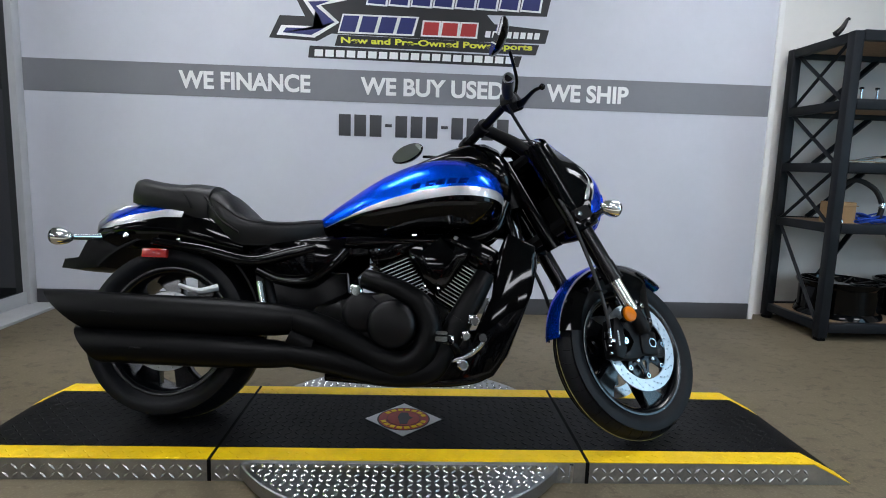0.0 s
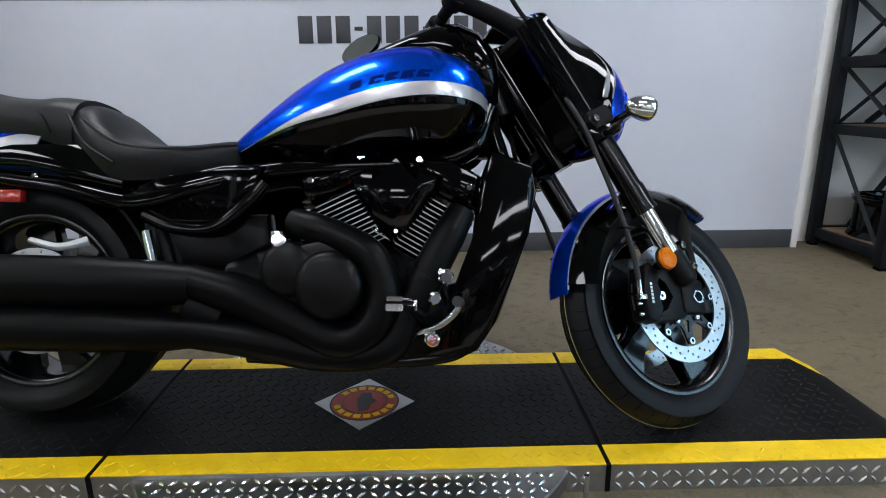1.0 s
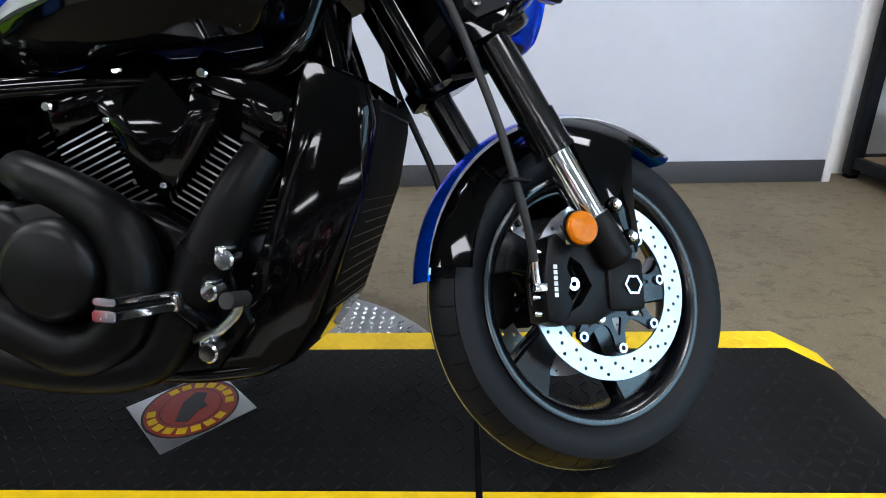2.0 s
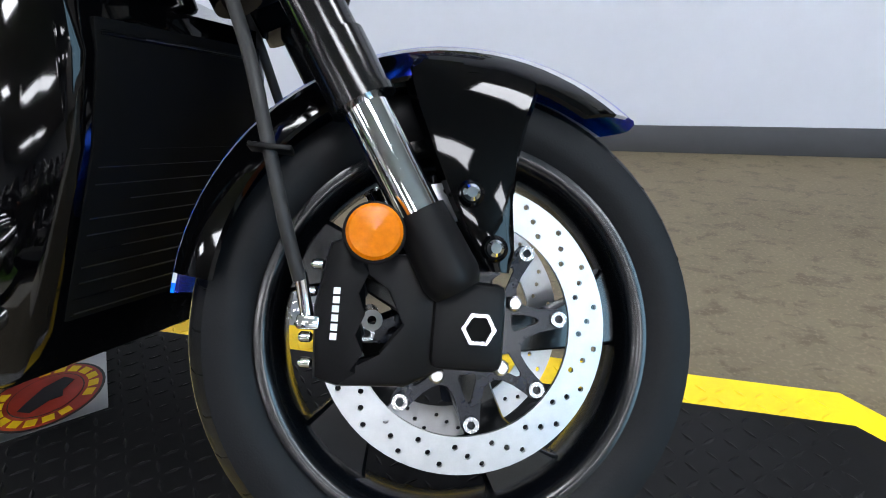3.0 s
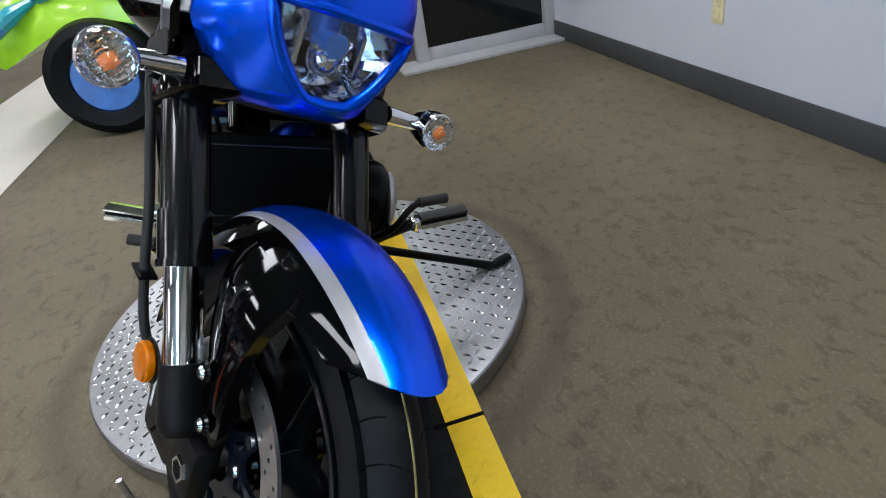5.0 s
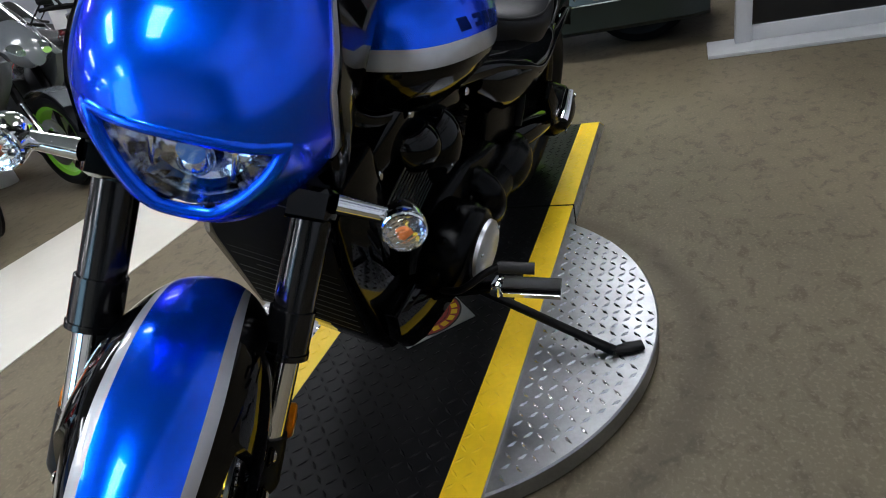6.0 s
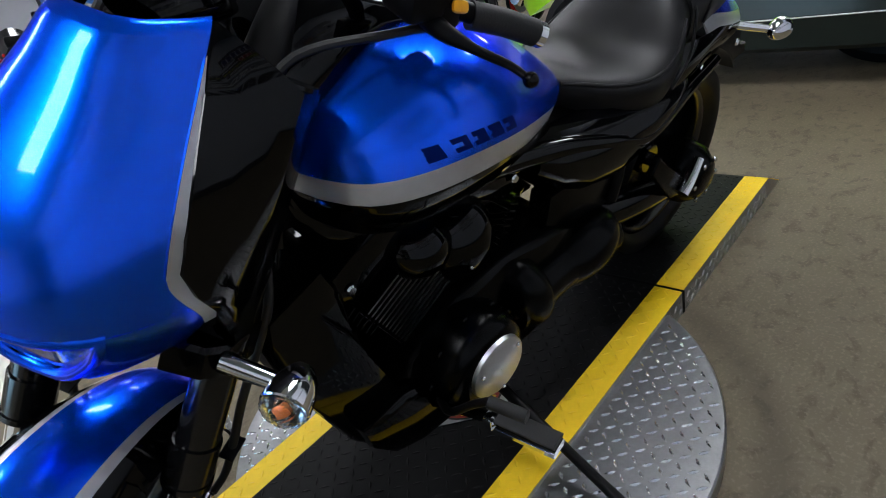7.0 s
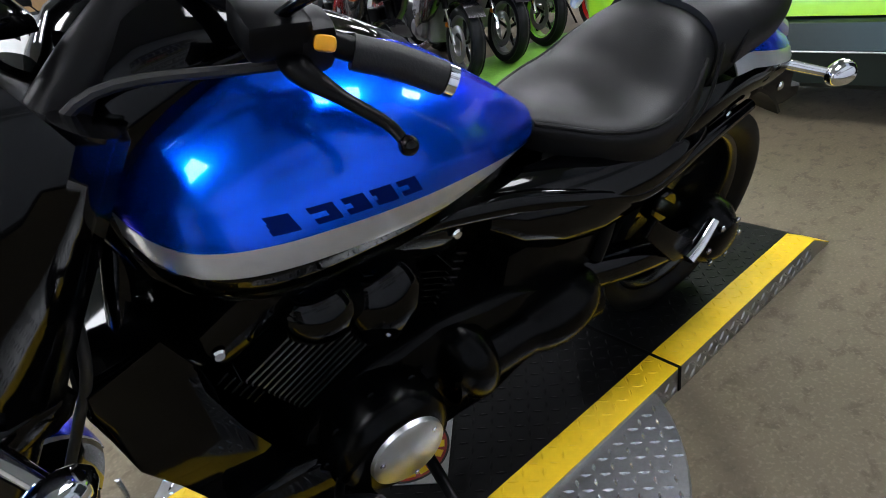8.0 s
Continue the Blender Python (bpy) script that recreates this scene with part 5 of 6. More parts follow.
loft(bm, [[*section(u, *interp(PILL, u)[1:], 2.6, 0.92), *[Vector((q.x, -q.y, q.z)) for q in section(u, *interp(PILL, u)[1:], 2.6, 0.92)[:0:-1]]] for u in span(-0.118, 0.19, 18)])
bp("passenger_seat", bm, M_SEAT, "black vinyl passenger pad", None, 60)
for s in (-1, 1):
    bm = bmesh.new()
    tube(bm, [(0.175, s * 0.135, 0.79), (0.195, s * 0.15, 0.775), (0.25, s * 0.178, 0.71), (0.33, s * 0.188, 0.66)], 0.004, 8)
    bp("seat_piping", bm, M_SATIN, "", seat)
    bm = bmesh.new()
    rim = []
    for u in span(0.225, 0.585, 14):
        half = section(u, *interp(SEAT, u)[1:], 2.6, 0.9)
        q = half[int(0.52 * (len(half) - 1))]
        rim.append(Vector((q.x, s * abs(q.y), q.z)))
    tube(bm, rim, 0.0045, 8, 2)
    bp("seat_welt", bm, M_SEAT, "", seat)
    bm = bmesh.new()
    tube(bm, [(0.10, s * 0.136, 0.80), (0.118, s * 0.142, 0.78), (0.135, s * 0.143, 0.745)], 0.0035, 8)
    bp("seat_seam", bm, M_SATIN, "", seat)

# ---- fuel tank ----
TANK = [(0.545, 0.03, 0.722, 0.708, 0.69), (0.60, 0.075, 0.765, 0.715, 0.68), (0.68, 0.125, 0.823, 0.735, 0.675), (0.76, 0.170, 0.876, 0.755, 0.675), (0.84, 0.205, 0.920, 0.772, 0.68), (0.92, 0.232, 0.952, 0.785, 0.69), (1.00, 0.248, 0.968, 0.795, 0.70), (1.08, 0.252, 0.968, 0.80, 0.705), (1.14, 0.240, 0.950, 0.80, 0.715), (1.185, 0.212, 0.930, 0.80, 0.73), (1.21, 0.175, 0.912, 0.80, 0.745), (1.228, 0.125, 0.885, 0.80, 0.76), (1.238, 0.07, 0.855, 0.80, 0.775)]


def band_top(u):
    return interp([(0.54, 0.695), (0.62, 0.712), (0.74, 0.758), (0.82, 0.784), (0.93, 0.811), (1.04, 0.830), (1.12, 0.836), (1.23, 0.834)], u)[1]


def band_low(u):
    return band_top(u) - 0.001 - 0.031 * min(1, max(0, (u - 0.66) / 0.22))


tank = shell(TANK, span(0.546, 1.238, 64), band_top, lambda u: 9, "fuel_tank", M_BLUE, "candy blue fuel tank with silver band", None, (1, -1), 0, 2.3, 0.72)
shell(TANK, span(0.60, 1.2365, 40), lambda u: band_low(u) + 0.0005, lambda u: band_top(u) - 0.0002, "silver_band", M_SILVER, "silver painted band", tank, (1, -1), 0.0, 2.3, 0.72)
shell(TANK, span(0.56, 1.236, 38), lambda u: 0, band_low, "tank_lower", M_BLACK, "gloss black lower tank", tank, (1, -1), 0.0, 2.3, 0.72)


def tank_side(u, w):
    _, a, top, mid, low = interp(TANK, u)
    full = section(u, a, top, mid, low, 2.3, 0.72, 56)
    for q, r in zip(full, full[1:]):
        if q.z >= w >= r.z:
            return q.y + (r.y - q.y) * (q.z - w) / max(1e-9, q.z - r.z)
    return a


for s in (-1, 1):  # model mark drawn as plain slanted bars
    for k in range(5):
        u0 = 0.915 + 0.037 * k + (0.010 if k > 0 else 0)
        if s > 0:
            u0 = 1.122 - 0.037 * (k + 1) - (0.010 if k > 0 else 0)
        for w0, w1, cut_in in ((0.0, 0.0064, 0.0), (0.0064, 0.0124, (0.002, 0.017, 0.009, 0.004, 0.013)[k]), (0.0124, 0.019, (0.004, 0.0, 0.002, 0.0, 0.0)[k])):
            bm = bmesh.new()
            rows = []
            for i in range(3):
                w = w0 + (w1 - w0) * i / 2
                row = []
                for j in range(5):
                    u = u0 + (0.029 - cut_in) * j / 4 + 0.45 * w
                    ww = band_top(u) + 0.010 + w
                    row.append(Vector((u, s * (tank_side(u, ww) + 0.0006), ww)))
                rows.append(row)
            loft(bm, rows, False, False)
            bp("mark", bm, M_MARK, "dark blue bar of a model mark", tank)
# black console and dash on the tank
bm = bmesh.new()
rings = []
for u, a, top, low in ((0.80, 0.012, 0.905, 0.89), (0.88, 0.05, 0.95, 0.91), (0.96, 0.075, 0.985, 0.93), (1.04, 0.095, 1.022, 0.92), (1.10, 0.112, 1.045, 0.89), (1.16, 0.125, 1.048, 0.85), (1.21, 0.125, 1.025, 0.82), (1.245, 0.11, 0.985, 0.81), (1.262, 0.08, 0.94, 0.82)):
    rings.append([Vector((u, a * math.cos(t), (top + low) / 2 + (top - low) / 2 * math.sin(t))) for t in (2 * math.pi * k / 20 for k in range(20))])
loft(bm, rings)
bp("tank_console", bm, M_BLACK, "gloss black tank console", tank, 60)

# ---- frame and side panels ----
for s in (-1, 1):
    bm = bmesh.new()
    tube(bm, [(1.235, s * 0.05, 0.82), (1.19, s * 0.08, 0.71), (1.05, s * 0.10, 0.672), (0.86, s * 0.11, 0.662), (0.68, s * 0.14, 0.642), (0.52, s * 0.165, 0.60), (0.38, s * 0.175, 0.565), (0.2, s * 0.165, 0.60), (0.02, s * 0.15, 0.625)], [0.03, 0.027, 0.024, 0.022, 0.022, 0.024, 0.022, 0.018, 0.014], 14)
    bp("frame_tube", bm, M_BLACK, "gloss black frame rail")
    if s < 0:
        bm = bmesh.new()
        tube(bm, [(0.70, s * 0.165, 0.615), (0.66, s * 0.175, 0.565), (0.58, s * 0.175, 0.505), (0.48, s * 0.17, 0.505), (0.40, s * 0.165, 0.535)], 0.017, 12)
        bp("frame_tube", bm, M_BLACK, "gloss black frame loop")
    bm = bmesh.new()
    tube(bm, [(1.24, s * 0.045, 0.80), (1.285, s * 0.085, 0.62), (1.255, s * 0.11, 0.42), (1.20, s * 0.13, 0.24), (1.10, s * 0.14, 0.195), (0.9, s * 0.14, 0.185), (0.65, s * 0.13, 0.19)], 0.018, 14)
    bp("frame_tube", bm, M_BLACK, "gloss black front down tube")
    # side cover under the seat
    bm = bmesh.new()
    if s < 0:
        extrude(bm, [(0.36, 0.60), (0.46, 0.63), (0.60, 0.66), (0.70, 0.655), (0.67, 0.58), (0.58, 0.515), (0.47, 0.515), (0.39, 0.55)], "y", s * 0.13, s * 0.176, 0.012)
    else:
        rings = []
        for u, top, bot, vm in ((0.17, 0.655, 0.60, 0.150), (0.20, 0.657, 0.575, 0.172), (0.28, 0.656, 0.53, 0.186), (0.38, 0.652, 0.490, 0.194), (0.50, 0.656, 0.478, 0.194), (0.60, 0.665, 0.495, 0.186), (0.68, 0.671, 0.53, 0.170), (0.74, 0.670, 0.585, 0.145)):
            rings.append([Vector((u, vm * (1 - 0.30 * abs(2 * t - 1) ** 2.4), top + (bot - top) * t)) for t in (k / 10 for k in range(11))] + [Vector((u, 0.09, bot)), Vector((u, 0.09, top))])
        loft(bm, rings)
    bp("side_cover", bm, M_BLACK, "black side cover under the seat")
    bm = bmesh.new()
    extrude(bm, [(0.38, 0.54), (0.70, 0.54), (0.72, 0.40), (0.66, 0.33), (0.45, 0.33), (0.40, 0.42)], "y", s * 0.09, s * 0.15, 0.012)
    bp("battery_cover", bm, M_ENGINE, "black lower side cover")
bm = bmesh.new()
tube(bm, [(1.265, 0, 0.80), (1.21, 0, 0.95)], 0.05, 20, 1)
box(bm, (1.13, -0.05, 0.70), (1.27, 0.05, 0.85), 0.02)
bp("steering_head", bm, M_ENGINE, "black steering head")
for s in (-1, 1):
    bm = bmesh.new()
    tube(bm, [(0.42, s * 0.14, 0.54), (0.44, s * 0.15, 0.47), (0.455, s * 0.15, 0.41)], 0.016, 10)
    bp("shock_bracket", bm, M_SATIN)
bm = bmesh.new()
tube(bm, [(0.415, -0.185, 0.495), (0.44, -0.19, 0.40)], 0.012, 10, 1)
bp("chrome_link", bm, M_CHROME, "chrome rear brake link")

# ---- radiator and shroud ----
bm = bmesh.new()
extrude(bm, [(1.245, 0.70), (1.345, 0.66), (1.352, 0.60), (1.335, 0.50), (1.262, 0.285), (1.215, 0.215), (1.16, 0.188), (0.99, 0.176), (1.05, 0.235), (1.155, 0.30), (1.20, 0.48), (1.215, 0.62)], "y", -0.155, 0.155, 0.02)
shroud = bp("radiator_shroud", bm, M_BLACK, "gloss black radiator shroud and chin fairing")
bm = bmesh.new()
extrude(bm, [(1.337, 0.635), (1.3555, 0.635), (1.3545, 0.60), (1.3375, 0.50), (1.2655, 0.292), (1.248, 0.292)], "y", -0.128, 0.128, 0.002)
bp("radiator_core", bm, M_GAP, "matte black radiator core", shroud)
for k in range(17):
    w = 0.30 + 0.020 * k
    u = (1.262 + (w - 0.285) * 0.34 if w < 0.5 else 1.335 + (w - 0.5) * 0.17) - 0.003
    bp("radiator_fin", boxm((u - 0.012, -0.122, w - 0.0022), (u + 0.0045, 0.122, w + 0.0022), 0.001), M_MATTE, "", shroud)
    bp("fin_edge", boxm((u + 0.0045, -0.118 + 0.05 * (k % 3 == 1), w - 0.0007), (u + 0.0053, 0.118, w + 0.0007)), M_RADFIN, "bare metal edge of a cooling fin", shroud)
# rounded belly panel low on the left
bm = bmesh.new()
extrude(bm, [(1.262, 0.36), (1.245, 0.285), (1.20, 0.222), (1.13, 0.190), (1.00, 0.178), (0.91, 0.190), (0.88, 0.24), (0.94, 0.31), (1.07, 0.345), (1.16, 0.365)], "y", 0.145, 0.194, 0.018)
bp("belly_panel", bm, M_BLACK, "gloss black rounded belly panel", shroud)
# ---- engine ----
bm = bmesh.new()
extrude(bm, [(0.60, 0.42), (0.70, 0.47), (0.86, 0.48), (1.0, 0.47), (1.12, 0.40), (1.16, 0.28), (1.10, 0.20), (0.95, 0.175), (0.72, 0.18), (0.60, 0.24), (0.56, 0.33)], "y", -0.17, 0.17, 0.025)
case = bp("crankcase", bm, M_ENGINE, "black engine crankcase")


def cover(c, r, y0, y1, m, label, name="engine_cover", parent=None, dome=0.02):
    s = 1 if y1 > y0 else -1
    bm = bmesh.new()
    prof = [(0.0005, y1), (r * 0.72, y1), (r * 0.90, y1 - s * dome * 0.35), (r, y1 - s * dome)]
    revolve(bm, prof + [(r, y0), (0.0005, y0)], 40, (c[0], 0, c[1]), "y")
    return bp(name, bm, m, label, parent or case)


cover((0.878, 0.372), 0.080, -0.16, -0.262, M_COVER, "round charcoal clutch cover")
cover((0.775, 0.405), 0.068, -0.16, -0.235, M_COVER, "charcoal gearbox cover")
bm = bmesh.new()
extrude(bm, [(0.70, 0.445), (0.86, 0.478), (0.95, 0.455), (0.90, 0.30), (0.72, 0.33)], "y", -0.165, -0.225, 0.014)
bp("engine_cover", bm, M_COVER, "charcoal primary cover", case)
lc = cover((1.003, 0.358), 0.105, 0.16, 0.262, M_ENGINE, "round black alternator cover", dome=0.035)
bm = bmesh.new()
revolve(bm, [(0.0005, 0.276), (0.058, 0.276), (0.066, 0.270), (0.068, 0.258), (0.0005, 0.258)], 40, (0.998, 0, 0.366), "y")
cap = bp("alternator_cap", bm, M_ALU, "brushed silver round cap", lc)
for k in range(3):
    a = 2 * math.pi * k / 3 + 0.4
    bm = bmesh.new()
    bolt(bm, (0.998 + 0.056 * math.cos(a), 0.275, 0.366 + 0.056 * math.sin(a)), 0.005, "y", 0.004)
    bp("bolt", bm, M_STEEL, "", cap)
for k in range(9):
    a = 2 * math.pi * k / 9
    bm = bmesh.new()
    bolt(bm, (1.003 + 0.108 * math.cos(a), 0.19, 0.358 + 0.108 * math.sin(a)), 0.008, "y", 0.02)
    bp("bolt", bm, M_ENGINE, "", lc)
# left shaft cover lobes
for (u, w), (ru, rv, rw), lean in (((0.812, 0.365), (0.062, 0.098, 0.098), 14), ((0.590, 0.352), (0.135, 0.088, 0.076), 6)):
    bm = bmesh.new()
    bmesh.ops.create_uvsphere(bm, u_segments=40, v_segments=24, radius=1.0, matrix=Matrix.Translation((u, 0.15, w)) @ Matrix.Rotation(radians(lean), 4, "Y") @ Matrix.Diagonal((ru, rv, rw, 1)))
    bp("shaft_lobe", bm, M_ENGINE, "rounded black shaft drive cover", case, 60)
bm = bmesh.new()
tube(bm, [(0.86, 0.17, 0.35), (0.66, 0.165, 0.345), (0.48, 0.16, 0.33)], 0.056, 18, 4, flat=1.0)
bp("shaft_cover", bm, M_ENGINE, "black shaft tunnel cover", case)
# cylinders: 54 degree V, each of stacked fins
for tilt, base, nm in ((-25, (0.955, 0.455), "rear_cylinder"), (29, (1.025, 0.45), "front_cylinder")):
    T = Matrix.Translation((base[0], 0, base[1])) @ Matrix.Rotation(radians(tilt), 4, "Y")
    bm = bmesh.new()
    box(bm, (-0.072, -0.10, 0.0), (0.072, 0.10, 0.20), 0.02)
    bm.transform(T)
    cyl = bp(nm, bm, M_ENGINE, "black finned engine cylinder")
    for k in range(12):
        bm = bmesh.new()
        z = 0.012 + 0.0125 * k
        box(bm, (-0.090, -0.132, z), (0.090, 0.132, z + 0.0042), 0.0018, None, 1)
        bm.transform(T)
        fin = bp("fin", bm, M_ENGINE, "", cyl)
        for s in ((-1, 1) if tilt > 0 else (-1,)):
            bm = bmesh.new()
            box(bm, (-0.084, s * 0.1322 - 0.0006, z + 0.0006), (0.084, s * 0.1322 + 0.0006, z + 0.0036))
            bm.transform(T)
            bp("fin_edge", bm, M_FINEDGE, "machined bright fin edge", fin)
            bm = bmesh.new()
            box(bm, (s * 0.0902 - 0.0006, -0.126, z + 0.0006), (s * 0.0902 + 0.0006, 0.126, z + 0.0036))
            bm.transform(T)
            bp("fin_edge", bm, M_FINEDGE, "machined bright fin edge", fin)
    bm = bmesh.new()
    box(bm, (-0.105, -0.125, 0.165), (0.105, 0.125, 0.262), 0.03)
    bm.transform(T)
    head = bp("cylinder_head", bm, M_BLACK, "gloss black cylinder head cover", cyl)
    for s in (-1, 1):
        for k in (-1, 1):
            bm = bmesh.new()
            disc(bm, 0.010, (k * 0.07, s * 0.127, 0.22), 0, s * 0.006, "y", 14)
            bm.transform(T)
            bp("bolt", bm, M_CHROME, "", head)
    for k in range(6):
        bm = bmesh.new()
        box(bm, (0.088 if tilt > 0 else -0.112, -0.128, 0.10 + 0.016 * k), (0.112 if tilt > 0 else -0.088, 0.128, 0.105 + 0.016 * k), 0.001, None, 1)
        bm.transform(T)
        bp("head_fin", bm, M_ENGINE, "", cyl)
# air box covers in the V on both sides
for s in (-1, 1):
    bm = bmesh.new()
    if s > 0:
        for u, w, ru, rw in ((0.938, 0.552, 0.076, 0.088), (1.045, 0.60, 0.070, 0.060)):
            bmesh.ops.create_uvsphere(bm, u_segments=36, v_segments=20, radius=1.0, matrix=Matrix.Translation((u, 0.10, w)) @ Matrix.Rotation(radians(-20), 4, "Y") @ Matrix.Diagonal((ru, 0.075, rw, 1)))
    else:
        extrude(bm, [(0.90, 0.635), (0.96, 0.655), (1.02, 0.638), (1.07, 0.655), (1.13, 0.635), (1.11, 0.585), (1.04, 0.50), (1.01, 0.47), (0.98, 0.50), (0.915, 0.58)], "y", s * 0.06, s * 0.172, 0.034)
    ab = bp("intake_cover", bm, M_BLACK, "gloss black heart-shaped intake cover", None, 60 if s > 0 else 40)
    for u, w in ((0.975, 0.505), (1.02, 0.50), (0.93, 0.60)) if s < 0 else ((0.96, 0.53), (1.05, 0.59)):
        bm = bmesh.new()
        bolt(bm, (u, s * 0.165, w), 0.006, "y", s * 0.005)
        bp("bolt", bm, M_CHROME, "", ab)

# ---- exhaust, on the right ----
for w, zr, e0, e1, nm in ((0.372, 0.062, -0.285, -0.13, "upper"), (0.262, 0.056, -0.165, -0.07, "lower")):
    bm = bmesh.new()
    rings, n = [], 28
    lift = 0.008
    for i, (u, r) in enumerate(((None, zr), (0.10, zr), (0.35, zr - 0.002), (0.50, zr - 0.010), (0.56, zr - 0.018))):
        ring = []
        for k in range(n):
            t = 2 * math.pi * k / n
            dv, dw = r * 0.92 * math.cos(t), r * math.sin(t)
            uu = (e0 + (e1 - e0) * (1 - (dw / r + 1) / 2)) if u is None else u
            ring.append(Vector((uu, -0.232 + dv, w + dw + lift * (0.4 - uu))))
        rings.append(ring)
    inner = [[p + Vector((0.004, 0, 0)) for p in rings[0]]]
    hole = [[Vector((p.x + 0.012, -0.232 + (p.y + 0.232) * 0.9, w + lift * 0.4 + (p.z - w - lift * 0.4) * 0.9)) for p in rings[0]]]
    deep = [[p + Vector((0.2, 0, 0)) for p in hole[0]]]
    loft(bm, deep + hole + rings)
    muf = bp("muffler", bm, M_MATTE, "matte black slash-cut muffler", None, 50)
    bm = bmesh.new()
    box(bm, (-0.06, -0.2965, w + 0.0) if nm == "upper" else (0.05, -0.291, w), (-0.01, -0.2935, w + 0.004) if nm == "upper" else (0.09, -0.288, w + 0.004), 0.001)
    bp("maker_bar", bm, M_COVER, "", muf)
bm = bmesh.new()
tube(bm, [(0.545, -0.228, 0.378), (0.66, -0.225, 0.345), (0.78, -0.22, 0.29), (0.90, -0.222, 0.245), (0.975, -0.22, 0.28), (1.0, -0.215, 0.36), (0.97, -0.21, 0.435), (0.91, -0.20, 0.475), (0.83, -0.19, 0.505), (0.775, -0.165, 0.52)], [0.042, 0.046, 0.044, 0.042, 0.042, 0.041, 0.040, 0.038, 0.036, 0.034], 20)
bp("rear_header_pipe", bm, M_MATTE, "matte black rear exhaust header and heat shield", None, 60)
bm = bmesh.new()
tube(bm, [(0.545, -0.228, 0.265), (0.70, -0.225, 0.245), (0.86, -0.21, 0.212), (1.0, -0.20, 0.225), (1.05, -0.19, 0.30), (1.10, -0.18, 0.40), (1.145, -0.165, 0.49), (1.175, -0.14, 0.55)], [0.042, 0.044, 0.040, 0.040, 0.040, 0.042, 0.040, 0.034], 20)
bp("front_header_pipe", bm, M_MATTE, "matte black front exhaust header", None, 60)
bm = bmesh.new()
tube(bm, [(1.085, -0.179, 0.375), (1.098, -0.18, 0.40)], 0.0435, 20, 1)
bp("heat_shield_clamp", bm, M_SATIN)
bm = bmesh.new()
tube(bm, [(0.545, -0.225, 0.32), (0.62, -0.215, 0.29)], 0.04, 16, 1)
bp("collector", bm, M_MATTE)

# ---- foot controls and stand ----
for s in (-1, 1):
    bm = bmesh.new()
    P0, P1 = (Vector((1.072, 0.335, 0.347)), Vector((1.052, 0.446, 0.364))) if s > 0 else (Vector((1.060, -0.245, 0.336)), Vector((1.045, -0.350, 0.346)))
    tube(bm, [(1.10, s * 0.12, 0.245), (1.09, s * 0.20, 0.295), P0 + Vector((0.004, -s * 0.02, -0.006)), P0], [0.02, 0.016, 0.014, 0.013], 10)
    arm = bp("footpeg_bracket", bm, M_ENGINE, "black forward control bracket")
    along = (P1 - P0).normalized()
    side = along.cross(Vector((0, 0, 1))).normalized()
    up = side.cross(along)

    def bar_of(h0, h1, w):
        b = bmesh.new()
        loft(b, [[p + side * w * i + up * h for i, h in ((-1, h0 + 0.003), (-0.8, h0), (0.8, h0), (1, h0 + 0.003), (1, h1 - 0.003), (0.8, h1), (-0.8, h1), (-1, h1 - 0.003))] for p in (P0, P0 + along * 0.004, P1 - along * 0.004, P1)])
        return b
    pg = bp("footpeg", bar_of(-0.017, -0.002, 0.019), M_CHROME, "rubber topped chrome footpeg", arm)
    bp("peg_core", bar_of(-0.002, 0.004, 0.014), M_GAP, "", pg)
    bp("peg_rubber", bar_of(0.004, 0.014, 0.018), M_GRIP if s > 0 else M_CHROME, "", pg)
    bm = bmesh.new()
    k = P0 - along * 0.012
    box(bm, tuple(k - Vector((0.02, 0.012, 0.018))), tuple(k + Vector((0.02, 0.012, 0.012))), 0.006)
    bp("peg_knuckle", bm, M_CHROME, "", pg)
    bm = bmesh.new()
    tube(bm, [(1.09, s * 0.20, 0.30), (1.12, s * 0.26, 0.345), (1.10, s * 0.30, 0.385), (1.085, s * 0.325, 0.402)] if s > 0 else [(1.08, s * 0.20, 0.265), (1.13, s * 0.225, 0.285), (1.165, s * 0.235, 0.315), (1.175, s * 0.24, 0.335)], 0.008, 10)
    pedal = bp("foot_lever", bm, M_STEEL if s < 0 else M_SATIN, "foot lever", arm)
    bm = bmesh.new()
    tube(bm, [(1.088, s * 0.325, 0.402), (1.070, s * 0.392, 0.408)] if s > 0 else [(1.175, s * 0.225, 0.338), (1.172, s * 0.275, 0.345)], 0.012, 12, 1)
    bp("lever_pad", bm, M_GRIP, "", pedal)
for c, r in (((1.145, 0.395), 0.016), ((1.120, 0.345), 0.014), ((1.115, 0.252), 0.016), ((0.755, 0.475), 0.018), ((0.77, 0.445), 0.01)):
    bm = bmesh.new()
    disc(bm, r, (c[0], 0, c[1]), -0.195, -0.23, "y", 14)
    box(bm, (c[0] - r * 1.3, -0.215, c[1] - r * 0.6), (c[0] + r * 0.4, -0.19, c[1] + r * 1.2), 0.004)
    bp("chrome_fitting", bm, M_CHROME, "chrome fitting")
